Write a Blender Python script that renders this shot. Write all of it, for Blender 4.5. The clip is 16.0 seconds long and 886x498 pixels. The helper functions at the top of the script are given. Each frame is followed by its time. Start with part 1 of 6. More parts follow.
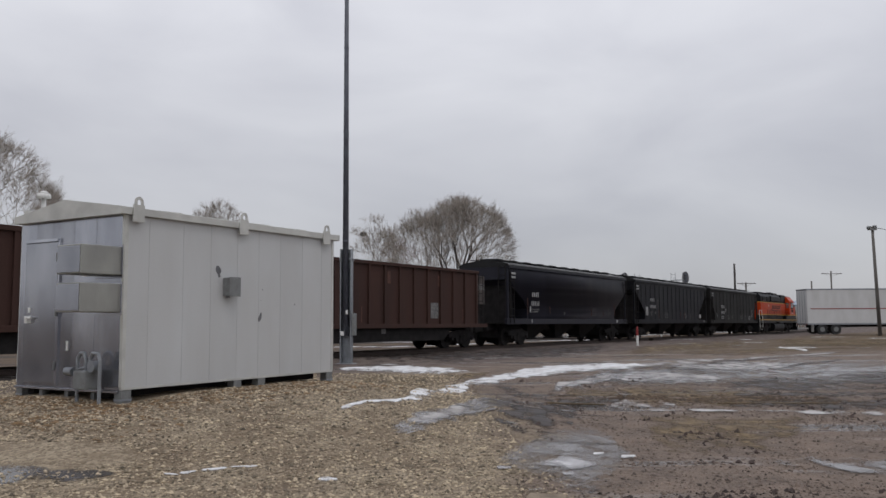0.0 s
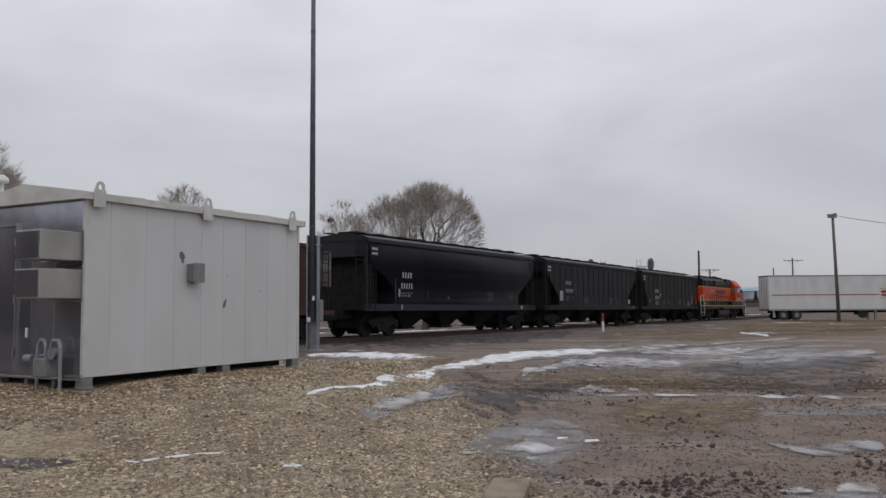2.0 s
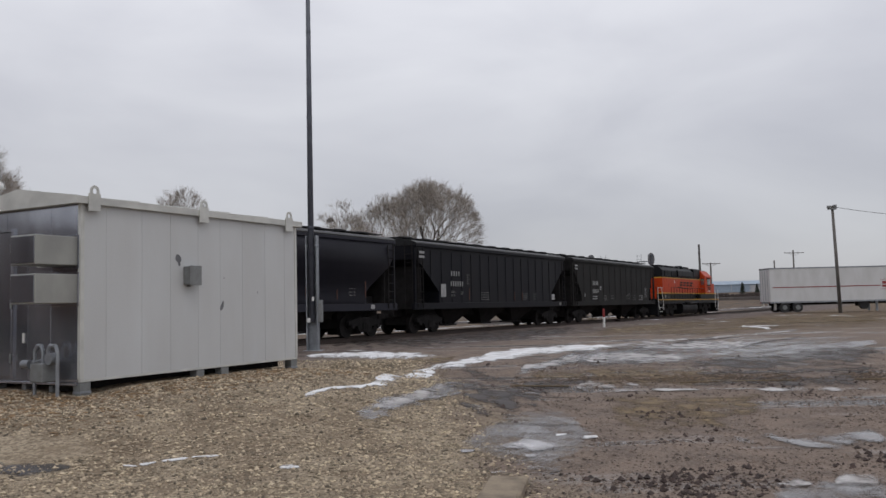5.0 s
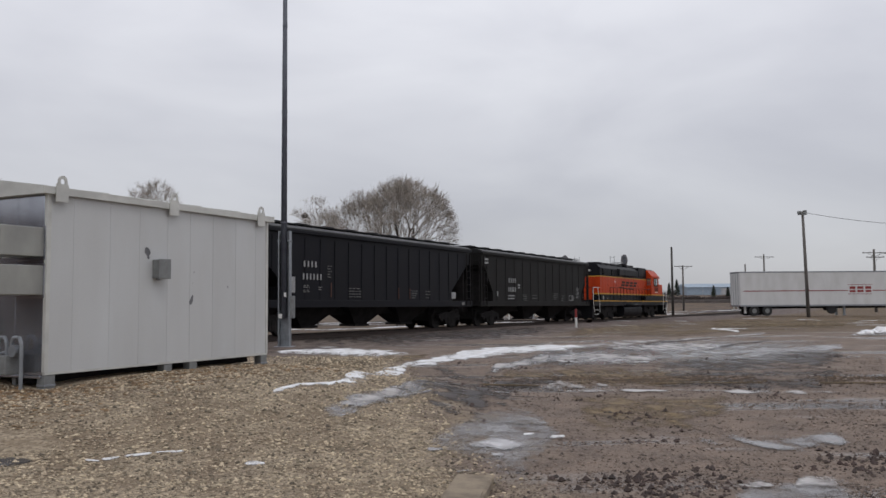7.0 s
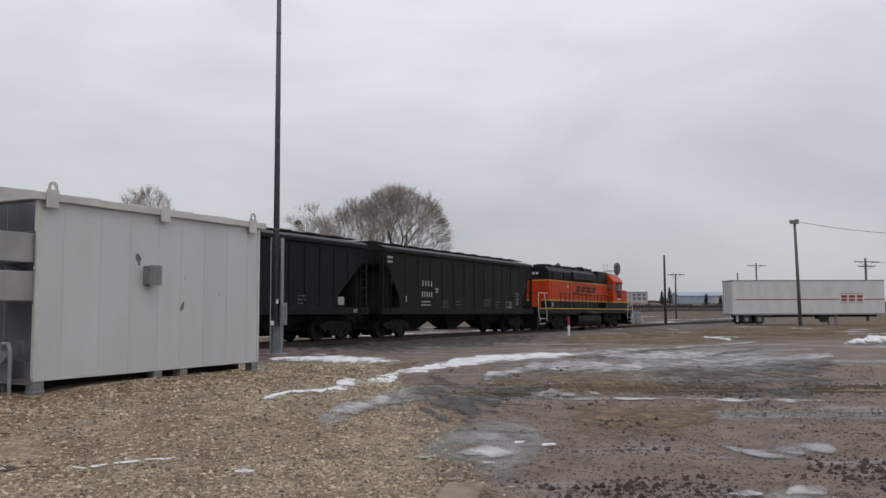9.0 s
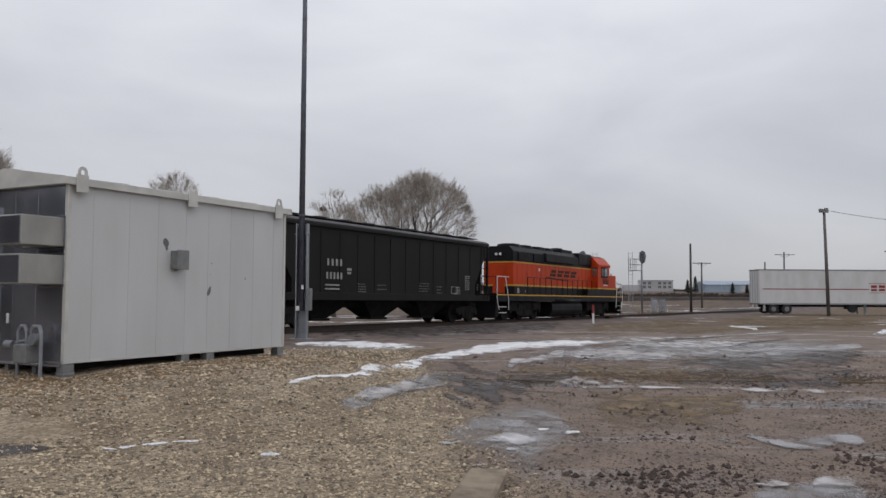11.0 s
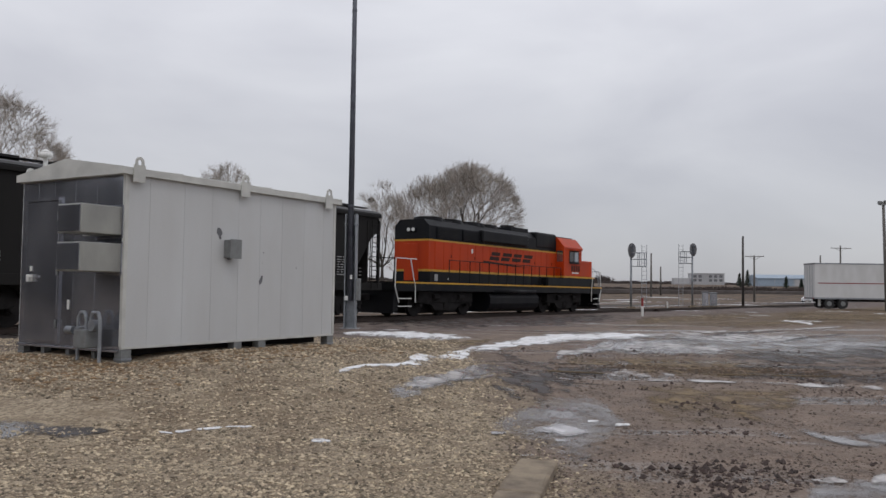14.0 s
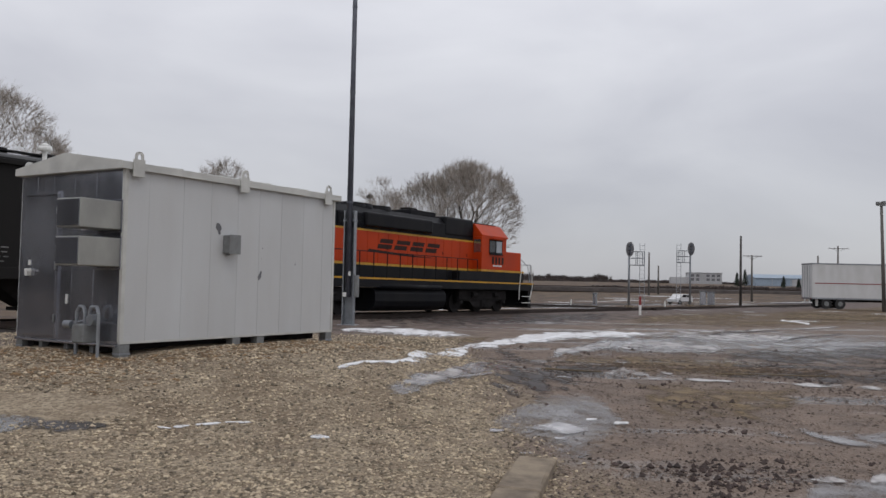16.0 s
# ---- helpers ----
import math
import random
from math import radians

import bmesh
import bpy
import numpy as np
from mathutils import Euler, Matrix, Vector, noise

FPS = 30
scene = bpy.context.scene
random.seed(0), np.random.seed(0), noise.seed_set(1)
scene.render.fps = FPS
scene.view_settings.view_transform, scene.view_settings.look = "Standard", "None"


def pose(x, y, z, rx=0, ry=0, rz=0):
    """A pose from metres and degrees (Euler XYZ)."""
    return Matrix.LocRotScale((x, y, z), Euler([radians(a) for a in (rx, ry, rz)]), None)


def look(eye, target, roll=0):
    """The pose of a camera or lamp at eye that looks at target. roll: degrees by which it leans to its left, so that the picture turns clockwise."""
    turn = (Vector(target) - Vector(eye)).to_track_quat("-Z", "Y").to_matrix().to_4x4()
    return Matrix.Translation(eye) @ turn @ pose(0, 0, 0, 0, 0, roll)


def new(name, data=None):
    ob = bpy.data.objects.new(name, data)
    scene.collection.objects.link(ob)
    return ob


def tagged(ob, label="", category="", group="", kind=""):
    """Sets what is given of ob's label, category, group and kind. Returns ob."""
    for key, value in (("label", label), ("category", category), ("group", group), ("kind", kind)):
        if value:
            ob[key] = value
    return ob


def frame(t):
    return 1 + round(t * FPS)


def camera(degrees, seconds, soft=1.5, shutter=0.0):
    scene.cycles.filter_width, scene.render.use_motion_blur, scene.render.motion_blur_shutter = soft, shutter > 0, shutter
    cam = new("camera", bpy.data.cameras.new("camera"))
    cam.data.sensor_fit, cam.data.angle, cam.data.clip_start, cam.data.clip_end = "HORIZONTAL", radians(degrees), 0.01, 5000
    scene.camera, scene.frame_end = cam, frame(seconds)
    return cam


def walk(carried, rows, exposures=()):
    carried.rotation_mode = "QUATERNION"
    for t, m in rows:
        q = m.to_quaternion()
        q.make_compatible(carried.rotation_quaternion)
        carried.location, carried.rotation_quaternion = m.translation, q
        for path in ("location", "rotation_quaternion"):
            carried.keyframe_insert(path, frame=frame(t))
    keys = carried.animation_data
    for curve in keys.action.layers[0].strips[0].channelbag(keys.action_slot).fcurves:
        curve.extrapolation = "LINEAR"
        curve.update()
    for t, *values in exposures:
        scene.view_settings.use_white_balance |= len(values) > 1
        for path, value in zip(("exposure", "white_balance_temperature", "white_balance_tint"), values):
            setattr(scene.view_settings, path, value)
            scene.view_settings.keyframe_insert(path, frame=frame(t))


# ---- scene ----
PATH = [
    (0, -0.094, -0.023, 1.606, 94.88, 0.32, -0.35),
    (0.5, -0.079, -0.027, 1.598, 95.05, 0.55, -1.17),
    (1, -0.075, -0.034, 1.601, 94.57, 0.39, -1.75),
    (1.5, -0.075, -0.024, 1.603, 93.84, 0.45, -1.96),
    (2, -0.069, -0.022, 1.608, 93.92, 0.35, -2.56),
    (2.5, -0.059, -0.020, 1.599, 93.36, 0.39, -3.20),
    (3, -0.057, -0.010, 1.602, 93.30, 0.55, -3.11),
    (3.5, -0.052, -0.014, 1.597, 93.11, 0.89, -2.85),
    (6, 0.033, 0.010, 1.613, 94.51, 1.40, -2.43),
    (6.5, 0.042, 0.006, 1.609, 94.68, 1.21, -3.57),
    (7, 0.040, 0.007, 1.606, 93.65, 0.40, -4.23),
    (7.5, 0.042, -0.007, 1.611, 93.51, 0.35, -4.19),
    (8, 0.052, -0.005, 1.599, 93.72, 0.61, -4.35),
    (8.5, 0.065, 0.010, 1.605, 94.12, 0.50, -4.68),
    (9, 0.064, 0.014, 1.605, 94.16, 0.21, -4.70),
    (11.5, 0.043, 0.020, 1.601, 92.67, -0.12, -2.20),
    (12, 0.027, 0.020, 1.594, 92.20, 0.06, -1.19),
    (12.5, 0.028, 0.011, 1.604, 92.68, -0.13, -0.38),
    (13, 0.029, 0.010, 1.600, 92.65, -0.17, 0.22),
    (13.5, 0.028, 0.016, 1.591, 92.58, -0.25, 0.20),
    (14, 0.022, 0.015, 1.589, 92.63, -0.77, 0.16),
    (14.5, 0.022, 0.016, 1.588, 92.57, -0.85, 0.13),
    (15, 0.014, 0.016, 1.593, 92.64, -0.73, -0.03),
    (15.5, 0.008, 0.017, 1.592, 92.62, -0.88, -0.14),
    (16, -0.001, 0.026, 1.585, 92.45, -1.20, -0.00),
]
cam = camera(56.07, 16.0, soft=1.5)
walk(cam, [(t, pose(*row)) for t, *row in PATH], exposures=[(0, 0.02), (3.5, 0.03), (6, 0.11), (9, 0.13), (11.5, 0.11), (16, 0.09)])

# ---- the sky and the light ----
world = bpy.data.worlds.new("overcast")
scene.world = world
world.use_nodes = True


def sky():
    nt = world.node_tree
    n, l = nt.nodes, nt.links
    bg = n["Background"]
    tc = n.new("ShaderNodeTexCoord")
    nish = n.new("ShaderNodeTexSky")
    nish.sky_type, nish.sun_disc = "NISHITA", False
    nish.sun_elevation, nish.sun_rotation = radians(38), radians(200)
    dim = n.new("ShaderNodeVectorMath")
    dim.operation = "SCALE"
    dim.inputs["Scale"].default_value = 0.08
    l.new(nish.outputs[0], dim.inputs[0])
    flat = n.new("ShaderNodeMapping")
    flat.inputs["Scale"].default_value = (1.0, 1.0, 2.6)
    l.new(tc.outputs["Generated"], flat.inputs["Vector"])
    big = n.new("ShaderNodeTexNoise")
    big.inputs["Scale"].default_value, big.inputs["Detail"].default_value = 2.6, 5.0
    big.inputs["Roughness"].default_value, big.inputs["Distortion"].default_value = 0.48, 0.35
    l.new(flat.outputs[0], big.inputs["Vector"])
    ramp = n.new("ShaderNodeValToRGB")
    ramp.color_ramp.elements[0].position, ramp.color_ramp.elements[0].color = 0.25, (0.435, 0.440, 0.485, 1)
    ramp.color_ramp.elements[1].position, ramp.color_ramp.elements[1].color = 0.70, (0.600, 0.605, 0.640, 1)
    l.new(big.outputs["Fac"], ramp.inputs[0])
    # overcast sky: brighter overhead than near the horizon
    sep = n.new("ShaderNodeSeparateXYZ")
    l.new(tc.outputs["Generated"], sep.inputs[0])
    rise = n.new("ShaderNodeMapRange")
    rise.inputs["From Min"].default_value, rise.inputs["From Max"].default_value = 0.0, 0.42
    rise.inputs["To Min"].default_value, rise.inputs["To Max"].default_value = 0.65, 1.22
    l.new(sep.outputs["Z"], rise.inputs[0])
    lift = n.new("ShaderNodeVectorMath")
    lift.operation = "SCALE"
    l.new(ramp.outputs[0], lift.inputs[0])
    l.new(rise.outputs[0], lift.inputs["Scale"])
    mix = n.new("ShaderNodeMix")
    mix.data_type = "RGBA"
    mix.inputs["Factor"].default_value = 0.93
    l.new(dim.outputs[0], mix.inputs["A"])
    l.new(lift.outputs[0], mix.inputs["B"])
    l.new(mix.outputs["Result"], bg.inputs["Color"])
    bg.inputs["Strength"].default_value = 1.22


sky()
sun = new("sun", bpy.data.lights.new("sun", "SUN"))
sun.data.energy, sun.data.angle, sun.data.color = 0.5, radians(25), (1.0, 0.97, 0.93)
sun.matrix_world = look((0, 0, 60), (-14, 26, 0))


# ---- materials ----
def mat(name, base, rough=0.7, metal=0.0, dark=None, scale=6.0, fine=60.0, bump=0.2, depth=0.01, streak=0.0, spread=0.5, island=0.0, rand=0.0, spec=0.5, speck=0.22):
    """A surface with stains (dark, at the coarse scale), grain (at the fine scale) and relief; streak stretches the stains down the wall."""
    m = bpy.data.materials.new(name)
    m.use_nodes = True
    n, l = m.node_tree.nodes, m.node_tree.links
    b = n["Principled BSDF"]
    b.inputs["Roughness"].default_value, b.inputs["Metallic"].default_value = rough, metal
    b.inputs["Specular IOR Level"].default_value = spec
    dark = dark or tuple(0.72 * c for c in base)
    tc = n.new("ShaderNodeTexCoord")
    mp = n.new("ShaderNodeMapping")
    mp.inputs["Scale"].default_value = (1, 1, 1 - 0.92 * streak)
    l.new(tc.outputs["Object"], mp.inputs["Vector"])
    coarse = n.new("ShaderNodeTexNoise")
    coarse.inputs["Scale"].default_value, coarse.inputs["Detail"].default_value = scale, 6
    l.new(mp.outputs[0], coarse.inputs["Vector"])
    grain = n.new("ShaderNodeTexNoise")
    grain.inputs["Scale"].default_value, grain.inputs["Detail"].default_value = fine, 3
    l.new(tc.outputs["Object"], grain.inputs["Vector"])
    rp = n.new("ShaderNodeMapRange")
    rp.inputs["From Min"].default_value, rp.inputs["From Max"].default_value = 0.5 - 0.25 * spread - 0.08, 0.5 + 0.25 * spread
    l.new(coarse.outputs["Fac"], rp.inputs[0])
    mx = n.new("ShaderNodeMix")
    mx.data_type = "RGBA"
    mx.inputs["A"].default_value, mx.inputs["B"].default_value = (*dark, 1), (*base, 1)
    l.new(rp.outputs[0], mx.inputs["Factor"])
    hsv = n.new("ShaderNodeHueSaturation")
    gr = n.new("ShaderNodeMapRange")
    gr.inputs["To Min"].default_value, gr.inputs["To Max"].default_value = 1 - speck, 1 + speck
    l.new(grain.outputs["Fac"], gr.inputs[0])
    l.new(mx.outputs["Result"], hsv.inputs["Color"])
    value = gr.outputs[0]
    if island or rand:
        src = n.new("ShaderNodeNewGeometry").outputs["Random Per Island"] if island else n.new("ShaderNodeObjectInfo").outputs["Random"]
        k = n.new("ShaderNodeMapRange")
        k.inputs["To Min"].default_value, k.inputs["To Max"].default_value = 1 - (island or rand), 1 + (island or rand)
        l.new(src, k.inputs[0])
        mul = n.new("ShaderNodeMath")
        mul.operation = "MULTIPLY"
        l.new(k.outputs[0], mul.inputs[0])
        l.new(value, mul.inputs[1])
        value = mul.outputs[0]
    l.new(value, hsv.inputs["Value"])
    l.new(hsv.outputs[0], b.inputs["Base Color"])
    rr = n.new("ShaderNodeMapRange")
    rr.inputs["To Min"].default_value, rr.inputs["To Max"].default_value = max(0.04, rough - 0.12), min(1, rough + 0.12)
    l.new(coarse.outputs["Fac"], rr.inputs[0])
    l.new(rr.outputs[0], b.inputs["Roughness"])
    bp = n.new("ShaderNodeBump")
    bp.inputs["Strength"].default_value, bp.inputs["Distance"].default_value = bump, depth
    l.new(grain.outputs["Fac"], bp.inputs["Height"])
    l.new(bp.outputs[0], b.inputs["Normal"])
    return m


WHITE_PANEL = mat("painted_panel", (0.53, 0.54, 0.545), 0.45, 0, (0.46, 0.46, 0.455), 1.6, 40, 0.05, 0.002, 0.8, 0.9, rand=0.02, speck=0.05)
TRIM = mat("painted_trim", (0.55, 0.55, 0.52), 0.5, 0, (0.42, 0.42, 0.40), 3, 50, 0.05, 0.002, speck=0.05)
# the random tone per sheet paints in the end wall's patchy reflections
STEEL = mat("brushed_aluminium", (0.52, 0.53, 0.57), 0.16, 0.82, (0.28, 0.29, 0.33), 1.8, 90, 0.06, 0.002, 0.6, 0.8, rand=0.25, speck=0.08)
BOX_STEEL = mat("hood_steel", (0.34, 0.34, 0.315), 0.42, 0.4, (0.25, 0.25, 0.235), 2.5, 90, 0.06, 0.002, 0.5, speck=0.05)
GALV = mat("galvanised_steel", (0.30, 0.32, 0.34), 0.5, 0.6, (0.22, 0.23, 0.25), 5, 70, 0.1, 0.003)
MAST = mat("mast_paint", (0.10, 0.11, 0.13), 0.5, 0.3, (0.07, 0.07, 0.09), 4, 50, 0.1, 0.002)
GREY_BOX = mat("grey_box", (0.20, 0.21, 0.21), 0.55, 0.1, (0.15, 0.15, 0.15), 9, 70, 0.08, 0.002)
SCUFF = mat("bare_scuff", (0.16, 0.16, 0.17), 0.6, 0.2)
SIGN_WHITE = mat("white_enamel", (0.72, 0.72, 0.70), 0.45, 0, (0.55, 0.55, 0.53), 8)
DARK_RUBBER = mat("dark_rubber", (0.018, 0.018, 0.019), 0.75)
NAME_PAINT = mat("dark_name_paint", (0.035, 0.014, 0.010), 0.6, 0, (0.020, 0.009, 0.007), 3, 40, spec=0.2)
NAVY_CAR = mat("blue_black_car_paint", (0.0215, 0.0215, 0.031), 0.5, 0, (0.013, 0.013, 0.019), 0.9, 30, 0.12, 0.004, 0.85, 0.9, spec=0.2)
BLACK_CAR = mat("black_car_paint", (0.0095, 0.0097, 0.0135), 0.5, 0, (0.006, 0.006, 0.008), 0.9, 30, 0.12, 0.004, 0.85, 0.9, spec=0.14)
GREY_CAR = mat("dark_grey_car_paint", (0.0150, 0.0142, 0.0138), 0.6, 0, (0.014, 0.0135, 0.013), 0.9, 30, 0.12, 0.004, 0.85, 0.9, spec=0.14)
ROOF_BLACK = mat("car_roof", (0.013, 0.013, 0.014), 0.5, 0, (0.012, 0.012, 0.012), 2, 40, 0.15, 0.004, spec=0.25)
UNDER = mat("grimy_running_gear", (0.026, 0.024, 0.024), 0.85, 0, (0.014, 0.013, 0.013), 3, 40, 0.3, 0.006, spec=0.1)
TREAD = mat("worn_wheel_tread", (0.20, 0.19, 0.18), 0.4, 0.8)
BROWN_CAR = mat("oxide_car_paint", (0.060, 0.030, 0.024), 0.72, 0, (0.036, 0.020, 0.017), 1.1, 30, 0.18, 0.004, 0.85, 0.9, spec=0.2)
LETTER = mat("stencil_white", (0.33, 0.33, 0.33), 0.6, 0, (0.22, 0.22, 0.22), 9, 30)
FADED = mat("faded_grey_paint", (0.105, 0.088, 0.080), 0.8, 0, (0.05, 0.042, 0.04), 2.5, 30)
LETTER_DULL = mat("faded_stencil", (0.19, 0.185, 0.18), 0.7, 0, (0.05, 0.05, 0.05), 9, 30)
RUST = mat("rust_streak", (0.11, 0.045, 0.03), 0.8, 0, (0.05, 0.022, 0.018), 6, 40)
ORANGE = mat("orange_loco_paint", (0.47, 0.045, 0.005), 0.45, 0, (0.33, 0.030, 0.004), 1.2, 40, 0.05, 0.003, 0.8, 0.9, spec=0.2)
LOCO_BLACK = mat("black_loco_paint", (0.0055, 0.006, 0.0085), 0.5, 0, (0.008, 0.008, 0.009), 1.4, 40, 0.1, 0.003, 0.7, spec=0.16)
YELLOW = mat("yellow_stripe", (0.55, 0.30, 0.02), 0.5, 0, (0.38, 0.19, 0.015), 5, 40)
RAIL_WHITE = mat("white_rail_paint", (0.66, 0.66, 0.64), 0.5)
GLASS = mat("dark_window_glass", (0.03, 0.034, 0.04), 0.08, 0, (0.02, 0.02, 0.025), 3, 20, 0.0)
PALE_GLASS = mat("sky_lit_glass", (0.35, 0.37, 0.40), 0.06, 0.9, (0.30, 0.31, 0.33), 3, 20, 0.0)
LAMP_GLASS = mat("headlight_lens", (0.75, 0.75, 0.72), 0.15, 0.2)
TRAILER_WHITE = mat("trailer_skin", (0.60, 0.60, 0.60), 0.45, 0.1, (0.52, 0.52, 0.51), 1.2, 40, 0.06, 0.003, 0.7, speck=0.05)
RED = mat("red_stripe", (0.26, 0.03, 0.03), 0.6)
BARK = mat("bark", (0.085, 0.072, 0.062), 0.9, 0, (0.05, 0.042, 0.037), 4, 30, 0.5, 0.02)
TWIG = mat("twigs", (0.40, 0.36, 0.32), 0.9, 0, (0.27, 0.24, 0.21), 2, 20, 0.1, island=0.15)
TWIG_RED = mat("reddish_twigs", (0.24, 0.16, 0.14), 0.9, 0, (0.16, 0.11, 0.095), 2, 20, 0.1, island=0.15)
CONIFER = mat("conifer_needles", (0.030, 0.042, 0.028), 0.9, 0, (0.018, 0.026, 0.018), 3, 20, 0.3, island=0.3)
POLE_WOOD = mat("weathered_pole", (0.135, 0.125, 0.115), 0.9, 0, (0.09, 0.083, 0.077), 3, 40, 0.4, 0.01, 0.9)
DARK_WOOD = mat("creosoted_pole", (0.065, 0.060, 0.057), 0.9, 0, (0.04, 0.037, 0.035), 3, 40, 0.4, 0.01, 0.9)
WIRE = mat("wire", (0.05, 0.05, 0.055), 0.6)
SNOW = mat("old_snow", (0.78, 0.79, 0.81), 0.75, 0, (0.50, 0.48, 0.47), 2.2, 25, 0.5, 0.02)
ICE = mat("dirty_ice", (0.42, 0.41, 0.42), 0.24, 0, (0.15, 0.135, 0.13), 2.2, 14, 0.25, 0.01, 0, 0.6)
SLUSH = mat("dirty_snow_crust", (0.50, 0.485, 0.48), 0.6, 0, (0.24, 0.215, 0.20), 3.0, 20, 0.4, 0.012, 0, 0.6)
WET_ICE = mat("wet_grey_ice", (0.20, 0.19, 0.19), 0.2, 0, (0.12, 0.105, 0.10), 1.6, 12, 0.2, 0.006, 0, 0.5)
WET_MUD = mat("wet_mud", (0.040, 0.028, 0.024), 0.62, 0, (0.018, 0.014, 0.013), 3, 18, 0.6, 0.02)
DRY_EARTH = mat("dry_grassy_earth", (0.20, 0.142, 0.076), 0.95, 0, (0.11, 0.080, 0.052), 3, 30, 0.6, 0.02)
PUDDLE = mat("standing_water", (0.075, 0.066, 0.060), 0.16, 0, (0.035, 0.031, 0.029), 2, 10, 0.02, 0.002)
STONE = mat("gravel_stone", (0.37, 0.305, 0.215), 0.85, 0, (0.25, 0.20, 0.145), 3, 60, 0.3, 0.004, island=0.72)
WEED = mat("brown_weeds", (0.085, 0.055, 0.032), 0.9, 0, (0.05, 0.033, 0.022), 8, 60, 0.2, 0.003, island=0.5)
PEBBLE = mat("muddy_pebble", (0.20, 0.155, 0.125), 0.85, 0, (0.085, 0.062, 0.050), 4, 60, 0.3, 0.004, island=0.7)
LEAF = mat("dead_leaf", (0.20, 0.125, 0.062), 0.85, 0, (0.12, 0.075, 0.04), 8, 60, 0.2, 0.003, island=0.45)
CLOD = mat("mud_clod", (0.062, 0.042, 0.037), 0.85, 0, (0.035, 0.025, 0.022), 5, 40, 0.4, 0.008, island=0.35)
CONCRETE = mat("kerb_concrete", (0.26, 0.21, 0.15), 0.95, 0, (0.12, 0.092, 0.068), 5.0, 70, 0.4, 0.006)
# ballast colour is darkened to carry the shade on the shoulder's near side
BALLAST = mat("ballast", (0.062, 0.050, 0.045), 0.95, 0, (0.028, 0.022, 0.02), 1.2, 22, 0.9, 0.04)
RAIL_STEEL = mat("rail_steel", (0.05, 0.034, 0.028), 0.7, 0.2)
TIE = mat("tie_wood", (0.06, 0.05, 0.043), 0.9, rand=0.2)
BLUE_WALL = mat("pale_blue_cladding", (0.28, 0.345, 0.42), 0.6, 0, (0.24, 0.30, 0.37), 0.15, 2, 0.05)
PALE_WALL = mat("pale_cladding", (0.45, 0.45, 0.46), 0.7, 0, (0.36, 0.36, 0.37), 0.2, 2, 0.05)
CAR_WHITE = mat("white_car_paint", (0.72, 0.72, 0.73), 0.25, speck=0.05)
GRASS = mat("dry_grass_blade", (0.17, 0.125, 0.07), 0.9, 0, (0.11, 0.08, 0.048), 1.5, 30, 0.2, island=0.35)
SCRUB = mat("far_scrub", (0.085, 0.066, 0.060), 0.95, 0, (0.05, 0.042, 0.040), 0.2, 2, 0.2, island=0.3)


